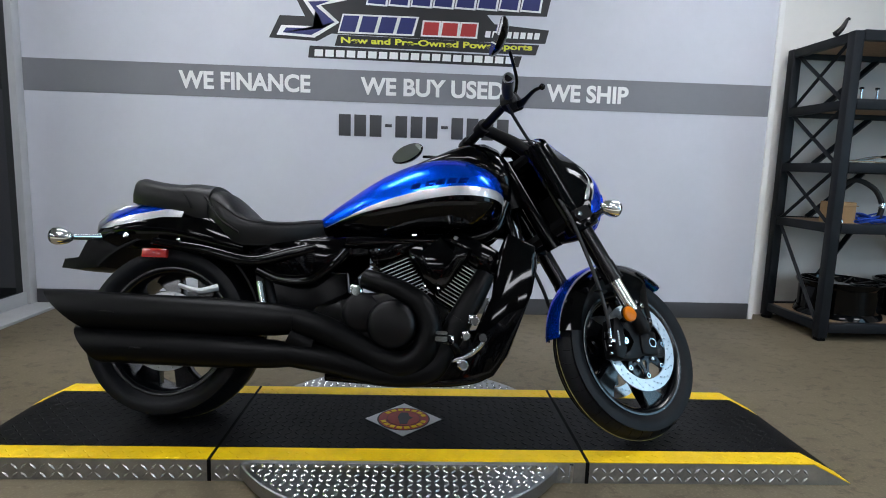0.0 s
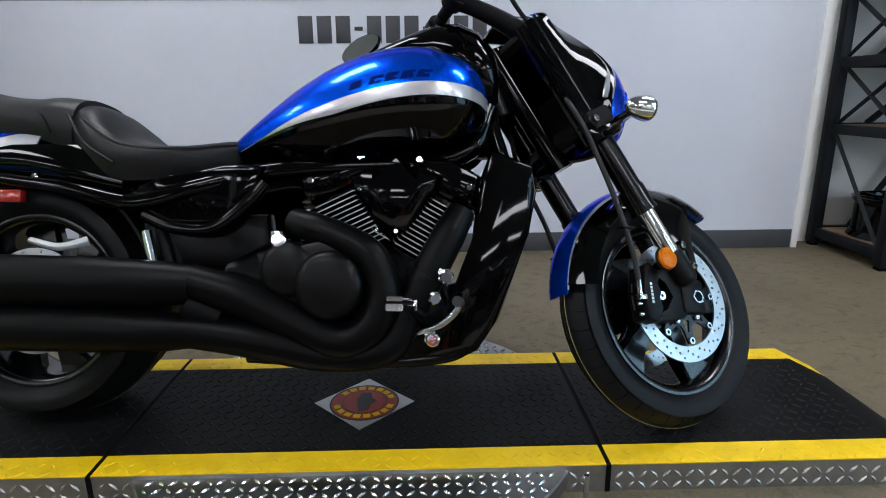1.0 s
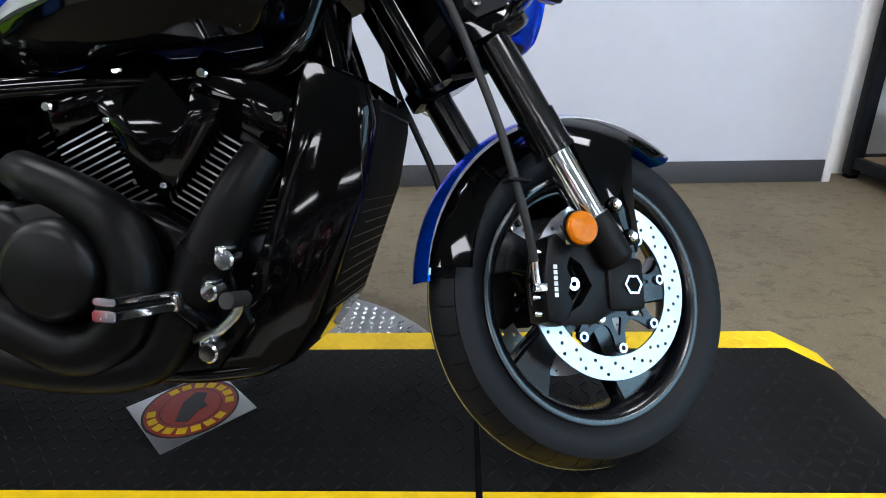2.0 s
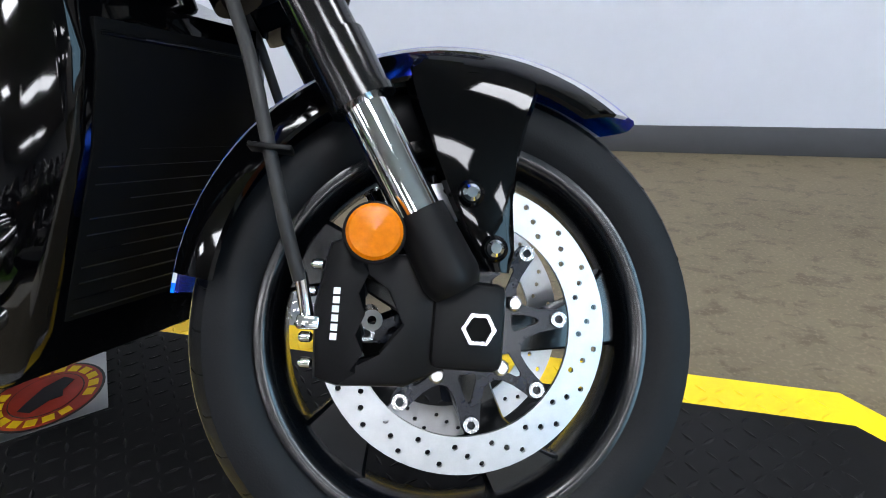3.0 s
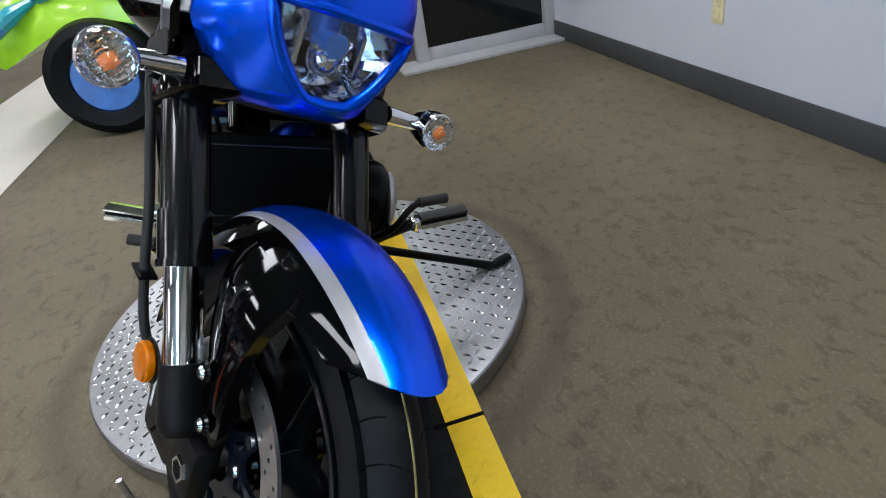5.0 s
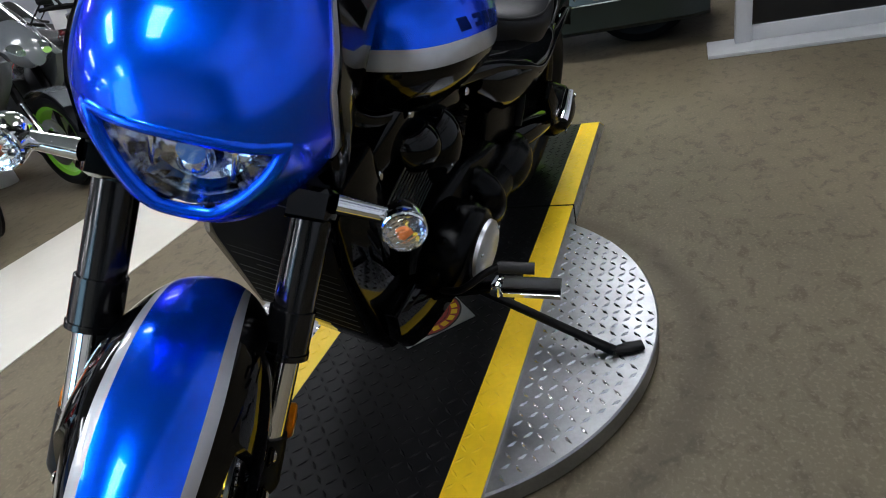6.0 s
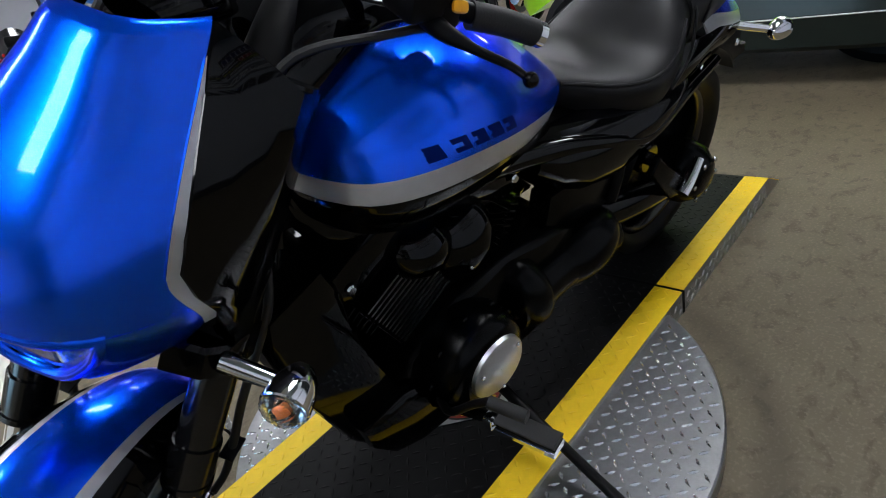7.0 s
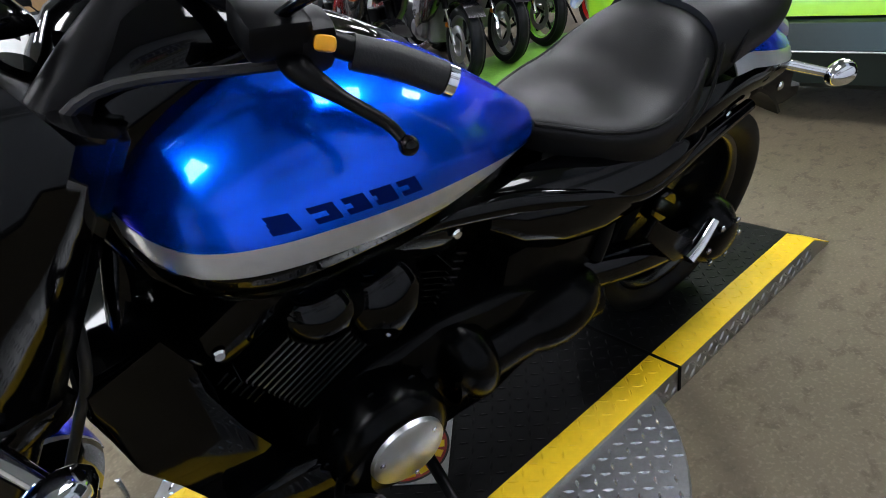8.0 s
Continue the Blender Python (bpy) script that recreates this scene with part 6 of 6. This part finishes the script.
# side stand: hinge under the crankcase to a foot on the disc
foot = BIKE.inverted() @ Vector((0.10, 0.50, 0.068))
bm = bmesh.new()
hinge = Vector((0.92, 0.15, 0.20))
tube(bm, [hinge, hinge.lerp(foot, 0.35), hinge.lerp(foot, 0.78), foot], [0.013, 0.0115, 0.011, 0.013], 12)
stand = bp("side_stand", bm, M_SATIN, "black side stand folded out")
bm = bmesh.new()
tip = BIKE.inverted() @ Vector((0.075, 0.56, 0.0685))
tube(bm, [foot, foot.lerp(tip, 0.5), tip], [0.012, 0.017, 0.014], 12, 2, flat=0.5)
bp("stand_foot", bm, M_SATIN, "", stand)

# ---- steel shelf by the white wall ----
SX0, SX1, SY0, SY1 = 2.535, 3.98, 1.36, 1.98
shelf = thing("steel_shelf", "black steel storage rack with board shelves beside the wall", "shelf", (SX0, SY0, 0))
LEVELS = (0.06, 0.68, 1.05, 1.42, 1.81)
for x in (SX0, SX1 - 0.06):
    for y in (SY0, SY1 - 0.06):
        part("upright", boxm((x, y, 0.02), (x + 0.06, y + 0.06, 1.86), 0.004), M_SHELF, shelf)
        part("foot", boxm((x + 0.005, y + 0.005, 0), (x + 0.055, y + 0.055, 0.02), 0.004), M_GAP, shelf)
for z in LEVELS:
    for y in (SY0 - 0.004, SY1 - 0.036):
        part("beam", boxm((SX0 + 0.06, y, z - 0.005), (SX1 - 0.06, y + 0.04, z + 0.055), 0.003), M_SHELF, shelf)
    for x in (SX0 + 0.01, SX1 - 0.05):
        part("side_beam", boxm((x, SY0 + 0.06, z - 0.005), (x + 0.04, SY1 - 0.06, z + 0.05), 0.003), M_SHELF, shelf)
    part("board", boxm((SX0 + 0.05, SY0 + 0.04, z + 0.028), (SX1 - 0.05, SY1 - 0.04, z + 0.048)), M_BOARD, shelf)
for z0, z1 in zip(LEVELS, LEVELS[1:]):
    for a, b in (((SX0 + 0.03, SY0 + 0.08, z0 + 0.05), (SX0 + 0.03, SY1 - 0.08, z1)), ((SX0 + 0.03, SY1 - 0.08, z0 + 0.05), (SX0 + 0.03, SY0 + 0.08, z1)))[:1 if z0 < 0.1 else 2]:
        bm = bmesh.new()
        tube(bm, [a, b], 0.014, 4, 1)
        part("side_brace", bm, M_SHELF, shelf)
    xm = (SX0 + SX1) / 2
    for a, b in (((SX0 + 0.25, SY1 - 0.02, z0 + 0.05), (SX0 + 0.62, SY1 - 0.02, z1)), ((SX1 - 0.25, SY1 - 0.02, z0 + 0.05), (SX1 - 0.62, SY1 - 0.02, z1))):
        bm = bmesh.new()
        tube(bm, [a, b], 0.022, 4, 1)
        part("back_brace", bm, M_SHELF, shelf)

# what lies on the shelf
for x, y in ((2.86, 1.66), (3.42, 1.68)):
    wd = thing("spare_wheel_rim", "gloss black car wheel rim lying flat on the bottom shelf", "wheel rim", (x, y, 0.108))
    bm = bmesh.new()
    revolve(bm, [(0.235, 0.0), (0.255, 0.004), (0.25, 0.02), (0.235, 0.04), (0.235, 0.19), (0.25, 0.21), (0.255, 0.228), (0.24, 0.232), (0.225, 0.20), (0.225, 0.03)], 48, (x, y, 0.108), "z", True)
    part("barrel", bm, M_BLACK, wd)
    for k in range(10):
        a = 2 * math.pi * k / 10
        bm = bmesh.new()
        tube(bm, [(x + 0.05 * math.cos(a), y + 0.05 * math.sin(a), 0.30), (x + 0.23 * math.cos(a), y + 0.23 * math.sin(a), 0.325)], 0.012, 6, 1)
        part("spoke", bm, M_BLACK, wd)
    bm = bmesh.new()
    disc(bm, 0.06, (x, y, 0.28), 0, 0.035, "z", 24)
    part("hub", bm, M_BLACK, wd)
carton = thing("cardboard_box", "small open brown cardboard box on the shelf", "box", (2.72, 1.5, 0.728))
part("box_body", boxm((2.66, 1.52, 0.729), (2.80, 1.66, 0.86), 0.003), M_CARD, carton)
part("flap", boxm((2.655, 1.50, 0.855), (2.80, 1.525, 0.86), 0.001, Matrix.Translation((0, 0, -0.02))), M_CARD, carton)
rod = thing("chrome_tube", "short bright chrome tube leaning on the box", "tube", (2.63, 1.45, 0.728))
bm = bmesh.new()
tube(bm, [(2.66, 1.45, 0.735), (2.60, 1.47, 0.87)], 0.013, 12, 1)
part("tube", bm, M_CHROME, rod)
cord = thing("blue_cord_coil", "tangled coil of blue electric cord on the shelf", "cord", (3.0, 1.55, 0.728))
for k in range(9):
    bm = bmesh.new()
    ph, r = k * 0.9, 0.10 + 0.012 * (k % 4)
    tube(bm, [(2.99 + 0.05 * math.sin(k * 2.1) + r * 1.3 * math.cos(ph + j * 0.7), 1.55 + r * 0.7 * math.sin(ph + j * 0.7), 0.735 + 0.005 * k + 0.02 * math.sin(j * 1.7 + k)) for j in range(10)], 0.0055, 6, 4)
    part("loop", bm, M_BLUECORD, cord)
bm = bmesh.new()
tube(bm, [(2.70, 1.62, 0.90), (2.80, 1.58, 1.0), (2.92, 1.55, 0.95), (2.97, 1.53, 0.85), (2.96, 1.53, 0.76)], 0.016, 10)
hose_t = thing("black_hose", "short bent black rubber hose with chrome end", "hose", (2.96, 1.53, 0.74))
part("hose", bm, M_GRIP, hose_t)
bm = bmesh.new()
tube(bm, [(2.968, 1.53, 0.83), (2.975, 1.53, 0.86)], 0.019, 12, 1)
part("fitting", bm, M_CHROME, hose_t)
rack = thing("luggage_rack", "chrome tube motorcycle luggage rack lying on the shelf", "luggage rack", (2.95, 1.5, 1.10))
for k, pts in enumerate(([(2.66, 1.46, 1.11), (2.78, 1.45, 1.12), (2.90, 1.44, 1.112), (3.0, 1.44, 1.15), (3.14, 1.45, 1.15), (3.18, 1.46, 1.11)], [(2.66, 1.60, 1.11), (2.80, 1.60, 1.12), (2.98, 1.60, 1.15), (3.18, 1.60, 1.11)], [(2.98, 1.44, 1.145), (2.99, 1.52, 1.155), (2.98, 1.60, 1.15)], [(3.10, 1.45, 1.15), (3.11, 1.52, 1.155), (3.10, 1.60, 1.14)], [(2.72, 1.46, 1.115), (2.70, 1.53, 1.108), (2.72, 1.60, 1.115)])):
    bm = bmesh.new()
    tube(bm, pts, 0.008, 10)
    part("rail", bm, M_CHROME if k < 2 else M_BLACK, rack)
for x in (2.72, 2.82):
    pin = thing("steel_post", "small upright steel pin standing on the shelf", "pin", (x, 1.5, 1.468), "steel pins")
    bm = bmesh.new()
    disc(bm, 0.006, (x, 1.5, 1.468), 0, 0.085, "z", 10)
    part("shaft", bm, M_STEEL, pin)
    bm = bmesh.new()
    disc(bm, 0.013, (x, 1.5, 1.55), 0, 0.012, "z", 12)
    part("cap", bm, M_SHELF, pin)
lv = thing("lever_arm", "bent black steel lever standing on the shelf", "lever", (3.0, 1.5, 1.468))
bm = bmesh.new()
tube(bm, [(3.0, 1.5, 1.469), (3.01, 1.5, 1.53), (2.98, 1.5, 1.60), (2.90, 1.5, 1.64)], [0.01, 0.012, 0.008, 0.005], 8)
part("lever", bm, M_SATIN, lv)
hk = thing("black_hook_bracket", "small black hooked bracket on the top of the rack", "bracket", (2.52, 1.5, 1.86))
bm = bmesh.new()
tube(bm, [(2.50, 1.48, 1.858), (2.54, 1.48, 1.90), (2.565, 1.48, 1.95), (2.58, 1.48, 1.945)], [0.02, 0.014, 0.008, 0.005], 6)
part("hook", bm, M_SATIN, hk)

# ---- lime vehicle by the glazed door ----
car = thing("lime_vehicle", "lime green wrapped low open vehicle with black lower cladding", "vehicle", (-3.2, -0.3, 0))
bm = bmesh.new()
rings = []
for y, x1, top, low in ((-1.75, -2.95, 0.62, 0.50), (-1.55, -2.72, 0.78, 0.46), (-1.2, -2.58, 0.90, 0.60), (-0.85, -2.54, 0.94, 0.64), (-0.5, -2.55, 0.90, 0.50), (0.0, -2.57, 0.86, 0.49), (0.45, -2.57, 0.87, 0.50), (0.75, -2.62, 0.85, 0.52)):
    m = (top + low) / 2
    rings.append([Vector((x1, y, low)), Vector((x1 - 0.005, y, m)), Vector((x1 - 0.06, y, top - 0.06)), Vector((x1 - 0.16, y, top)), Vector((x1 - 0.6, y, top + 0.05)), Vector((x1 - 1.0, y, top)), Vector((x1 - 1.16, y, m)), Vector((x1 - 1.16, y, low))])
loft(bm, rings)
part("body", bm, M_LIME, car, "lime green wrapped body", None, 50)
bm = bmesh.new()
rings = []
for y, x1 in ((-0.52, -2.56), (-0.4, -2.53), (0.3, -2.53), (0.68, -2.54), (0.78, -2.6)):
    rings.append([Vector((x1, y, 0.47)), Vector((x1 + 0.02, y, 0.36)), Vector((x1 + 0.01, y, 0.34)), Vector((x1 - 0.03, y, 0.20)), Vector((x1 - 0.08, y, 0.17)), Vector((x1 - 1.1, y, 0.17)), Vector((x1 - 1.1, y, 0.48)), Vector((x1 - 0.02, y, 0.48))])
loft(bm, rings)
part("cladding", bm, M_DKBODY, car, "dark matte lower cladding")
bm = bmesh.new()
tube(bm, [(-2.512, -0.42, 0.352), (-2.512, 0.3, 0.352), (-2.522, 0.68, 0.352)], 0.004, 6, 2)
part("trim_line", bm, M_ALU, car, "thin bright trim line")
for y, x0 in ((-0.98, -2.42), (0.40, -2.85)):
    for x in (x0, -3.45):
        bm = bmesh.new()
        revolve(bm, [(0.19, -0.10), (0.27, -0.12), (0.32, -0.09), (0.335, 0), (0.32, 0.09), (0.27, 0.12), (0.19, 0.10)], 40, (x - 0.14, y, 0.335), "x")
        wh = part("wheel", bm, M_RUBBER, car)
        bm = bmesh.new()
        disc(bm, 0.2, (x - 0.14, y, 0.335), -0.09, 0.09, "x", 30, 0.02)
        part("rim", bm, M_SKYB, wh, "blue tinted rim")
for k, (y, z, m) in enumerate(((-1.35, 0.74, M_TEAL), (-1.5, 0.66, M_SKYB), (-1.12, 0.84, M_TEAL))):
    bm = bmesh.new()
    tube(bm, [(-2.62 - 0.05 * k, y - 0.12, z - 0.08), (-2.58, y, z), (-2.60, y + 0.15, z + 0.06)], [0.03, 0.05, 0.02], 10, 4)
    part("graphic_fin", bm, m, car, "blue and teal fender trim")
bm = bmesh.new()
box(bm, (-2.95, -0.55, 0.93), (-2.8, 0.6, 1.25), 0.05)
part("seat_back", bm, M_WHITEB, car, "white seat shell")
bm = bmesh.new()
box(bm, (-3.7, -0.6, 0.90), (-3.55, 0.6, 1.2), 0.05)
part("seat_back", bm, M_SEAT, car)

# ---- showroom motorcycles ----


M_BIKEBLACK = mat("black_bike_paint", (0.004, 0.004, 0.005), 0.2, var=0.1, coat=1.0)
M_ENGGREY = mat("grey_engine_casting", (0.16, 0.16, 0.17), 0.42, 0.5, var=0.25, scale=14)


def street_bike(paint, accent, at):
    """A street motorcycle, front axle at x 0, facing +x."""
    b = thing("street_motorcycle", "street motorcycle parked in the showroom row", "motorcycle", (0, 0, 0), "showroom motorcycles")
    for cx, w, nm in ((0.0, 0.12, "front_wheel"), (-1.42, 0.17, "rear_wheel")):
        bm = bmesh.new()
        revolve(bm, tyre(0.30, 0.215, w, 0.03), 36, (cx, 0, 0.30), "y")
        wl = part(nm, bm, M_RUBBER, b)
        bm = bmesh.new()
        revolve(bm, [(0.215, -w * 0.36), (0.22, -w * 0.42), (0.20, -w * 0.3), (0.195, 0), (0.20, w * 0.3), (0.22, w * 0.42), (0.215, w * 0.36)], 36, (cx, 0, 0.30), "y")
        part("rim", bm, accent, wl)
        for k in range(5):
            a = 2 * math.pi * k / 5 + 0.3
            bm = bmesh.new()
            tube(bm, [(cx + 0.03 * math.cos(a), 0, 0.30 + 0.03 * math.sin(a)), (cx + 0.2 * math.cos(a), 0, 0.30 + 0.2 * math.sin(a))], 0.014, 6, 1)
            part("spoke", bm, M_SATIN, wl)
        for s in (-1, 1):
            bm = bmesh.new()
            revolve(bm, [(0.09, s * 0.06), (0.145, s * 0.06), (0.145, s * 0.065), (0.09, s * 0.065)], 30, (cx, 0, 0.30), "y", True)
            part("brake_disc", bm, M_DISC, wl)
    for s in (-1, 1):
        bm = bmesh.new()
        tube(bm, [(0.0, s * 0.1, 0.30), (-0.16, s * 0.1, 0.62)], 0.02, 10, 1)
        lg = part("fork_leg", bm, M_CHROME, b)
        bm = bmesh.new()
        tube(bm, [(-0.13, s * 0.1, 0.56), (-0.30, s * 0.1, 0.95)], 0.028, 10, 1)
        part("fork_tube", bm, M_SATIN, lg)
        bm = bmesh.new()
        disc(bm, 0.02, (-0.07, s * 0.125, 0.45), 0, s * 0.006, "y", 14)
        part("reflector", bm, M_AMBER, lg)
        bm = bmesh.new()
        tube(bm, [(-0.30, 0, 0.98), (-0.32, s * 0.2, 1.0), (-0.40, s * 0.36, 0.99)], 0.014, 10)
        bar = part("handlebar", bm, M_SATIN, b)
        bm = bmesh.new()
        tube(bm, [(-0.32, s * 0.24, 1.0), (-0.28, s * 0.34, 1.12)], 0.006, 6, 1)
        box(bm, (-0.30, s * 0.36 - 0.05, 1.10), (-0.27, s * 0.36 + 0.05, 1.16), 0.012)
        part("mirror", bm, M_SATIN, bar)
        bm = bmesh.new()
        disc(bm, 0.022, (-0.12, s * 0.22, 0.78), 0, 0.05, "x", 14)
        part("turn_signal", bm, M_BULB, b)
        bm = bmesh.new()
        extrude(bm, [(-0.18, 0.95), (0.02, 0.80), (-0.05, 0.68), (-0.30, 0.50), (-0.62, 0.40), (-0.70, 0.55), (-0.55, 0.78), (-0.30, 0.90)], "y", s * 0.13, s * 0.20, 0.02)
        part("fairing_side", bm, paint, b)
    bm = bmesh.new()
    loft(bm, [[Vector((u, a * math.cos(t), w + h * math.sin(t))) for t in (2 * math.pi * k / 14 for k in range(14))] for u, a, w, h in ((0.06, 0.05, 0.80, 0.05), (0.0, 0.13, 0.84, 0.10), (-0.12, 0.17, 0.92, 0.12), (-0.25, 0.15, 1.0, 0.11), (-0.33, 0.1, 1.07, 0.06))])
    nose = part("nose_fairing", bm, paint, b)
    bm = bmesh.new()
    loft(bm, [[Vector((u, a * math.cos(t), w + h * math.sin(t))) for t in (2 * math.pi * k / 14 for k in range(14))] for u, a, w, h in ((-0.34, 0.06, 0.86, 0.05), (-0.45, 0.14, 0.90, 0.10), (-0.62, 0.15, 0.88, 0.10), (-0.80, 0.1, 0.82, 0.07))])
    part("fuel_tank", bm, paint, b)
    bm = bmesh.new()
    loft(bm, [[Vector((u, a * math.cos(t), w + h * math.sin(t))) for t in (2 * math.pi * k / 12 for k in range(12))] for u, a, w, h in ((-0.78, 0.1, 0.80, 0.04), (-1.0, 0.14, 0.80, 0.05), (-1.2, 0.12, 0.86, 0.05), (-1.55, 0.06, 0.94, 0.04))])
    part("seat", bm, M_SEAT, b)
    bm = bmesh.new()
    box(bm, (-0.85, -0.14, 0.28), (-0.42, 0.14, 0.70), 0.04)
    disc(bm, 0.10, (-0.55, 0, 0.42), -0.19, 0.19, "y", 20, 0.02)
    disc(bm, 0.075, (-0.74, 0, 0.40), -0.18, 0.18, "y", 20, 0.02)
    part("engine", bm, M_ENGGREY, b)
    for s in (-1, 1):
        bm = bmesh.new()
        loft(bm, [[Vector((u, s * (0.075 + a * math.cos(t)), w + h * math.sin(t))) for t in (2 * math.pi * k / 12 for k in range(12))] for u, a, w, h in ((0.055, 0.03, 0.83, 0.018), (0.03, 0.048, 0.85, 0.03), (-0.05, 0.05, 0.88, 0.032))])
        part("headlamp", bm, M_REFL, b, "bright headlamp lens")
    bm = bmesh.new()
    loft(bm, [[Vector((u, a * q, w + 0.05 * (1 - q * q))) for q in (-1, -0.6, -0.2, 0.2, 0.6, 1)] + [Vector((u - 0.006, a * q, w + 0.05 * (1 - q * q) - 0.004)) for q in (1, 0.6, 0.2, -0.2, -0.6, -1)] for u, a, w in ((-0.10, 0.13, 0.98), (-0.20, 0.125, 1.06), (-0.29, 0.10, 1.14))])
    part("windscreen", bm, M_SMOKE, b)
    bm = bmesh.new()
    tube(bm, [(-0.45, -0.12, 0.30), (-0.75, -0.15, 0.22), (-1.1, -0.17, 0.32), (-1.45, -0.19, 0.48)], [0.03, 0.035, 0.05, 0.045], 12)
    part("exhaust", bm, M_STEEL, b)
    bm = bmesh.new()
    tube(bm, [(-0.7, 0.0, 0.42), (-1.42, 0.0, 0.30)], 0.05, 8, 1)
    part("swingarm", bm, M_SATIN, b)
    bm = bmesh.new()
    rows = []
    for i in range(9):
        a = radians(40 + 110 * i / 8)
        rows.append([Vector((0.325 * math.cos(a), v, 0.30 + 0.325 * math.sin(a))) for v in (-0.07, 0.07)] + [Vector((0.318 * math.cos(a), v, 0.30 + 0.318 * math.sin(a))) for v in (0.07, -0.07)])
    loft(bm, rows)
    part("front_fender", bm, paint, b)
    part("side_stand", tube(bmesh.new(), [(-0.75, 0.1, 0.3), (-0.72, 0.27, 0.008)], 0.012, 8, 1), M_SATIN, b)
    part("price_tag", boxm((-0.36, -0.32, 0.86), (-0.355, -0.22, 0.98)), M_WHITEP, b, "white paper price tag")
    b.matrix_basis = at
    return b


def parked(x, y, yaw):
    return Matrix.Translation((x, y, 0.006)) @ Matrix.Rotation(radians(yaw), 4, "Z") @ Matrix.Rotation(radians(-7), 4, "X")


kinds = [street_bike(M_BIKEBLACK, M_ENGGREY, parked(-0.55, -2.85, 78)), street_bike(M_REDP, M_REDP, parked(-0.35, -4.35, 80)), street_bike(M_WHITEB, M_ENGGREY, parked(0.35, -3.0, 75)), street_bike(M_GREYB, M_GREENB, parked(-1.3, -2.95, 82))]
for k, (x, y, yaw, kind) in enumerate(((-2.05, -2.9, 80, 0), (-2.75, -2.85, 72, 0), (-3.35, -2.95, 75, 0), (-4.0, -3.1, 78, 3), (-4.7, -3.0, 74, 1), (-1.1, -4.5, 85, 2), (-1.9, -4.6, 84, 1), (-2.7, -4.7, 84, 3), (-3.6, -4.8, 80, 2), (-4.5, -5.0, 80, 0), (0.45, -4.6, 82, 1), (1.15, -3.1, 75, 0), (-0.1, -6.1, 84, 2), (-1.2, -6.2, 84, 0), (-2.4, -6.4, 84, 1))):
    copy_thing(kinds[kind], parked(x, y, yaw))

cone = thing("traffic_cone", "orange rubber traffic cone with square base", "cone", (0.05, -2.62, 0))
bm = bmesh.new()
revolve(bm, [(0.105, 0.02), (0.1, 0.03), (0.022, 0.44), (0.016, 0.45), (0.014, 0.44), (0.09, 0.022)], 28, (0.05, -2.62, 0.004), "z", True)
part("cone_body", bm, M_ORANGE, cone)
part("cone_base", boxm((-0.09, -2.76, 0.004), (0.19, -2.48, 0.026), 0.006), M_ORANGE, cone)
mat_t = thing("floor_mat", "bright green display mat under the parked bikes", "mat", (-3.1, -2.8, 0))
part("mat_sheet", boxm((-4.6, -3.4, 0.0005), (-2.35, -2.46, 0.005), 0.001), M_MATGREEN, mat_t)
col = thing("column", "round white painted steel column with a black banner", "column", (-1.45, -4.0, 0), "", "structure")
bm = bmesh.new()
disc(bm, 0.085, (-1.45, -4.0, 0), 0.0, CEIL_Z, "z", 32)
part("shaft", bm, M_WHITEP, col)
bm = bmesh.new()
disc(bm, 0.14, (-1.45, -4.0, 0), 0.70, 0.86, "z", 32, 0.02)
part("collar", bm, M_WHITEP, col)
ban = thing("banner", "narrow black hanging banner with pale lettering bars", "banner", (-1.2, -4.1, 0.8))
part("cloth", boxm((-1.30, -4.06, 0.75), (-1.02, -4.05, 2.9)), M_BLKV, ban)
for k in range(5):
    part("bar", boxm((-1.25, -4.049, 1.2 + k * 0.16), (-1.08, -4.047, 1.29 + k * 0.16)), M_LETTER, ban)
for k, (x, y, m) in enumerate(((-3.2, -10.88, M_SKYB), (-1.2, -10.88, M_CARD), (0.8, -10.88, M_WHITEP), (2.6, -10.88, M_SKYB), (-5.2, -10.88, M_REDV))):
    ps = thing("wall_poster", "large framed poster on the far showroom wall", "poster", (x, y, 1.6), "wall posters")
    part("frame", boxm((x - 0.65, y - 0.01, 1.1), (x + 0.65, y + 0.015, 2.1), 0.004), M_DKGREY, ps)
    part("print", boxm((x - 0.6, y + 0.016, 1.15), (x + 0.6, y + 0.018, 2.05)), m, ps)
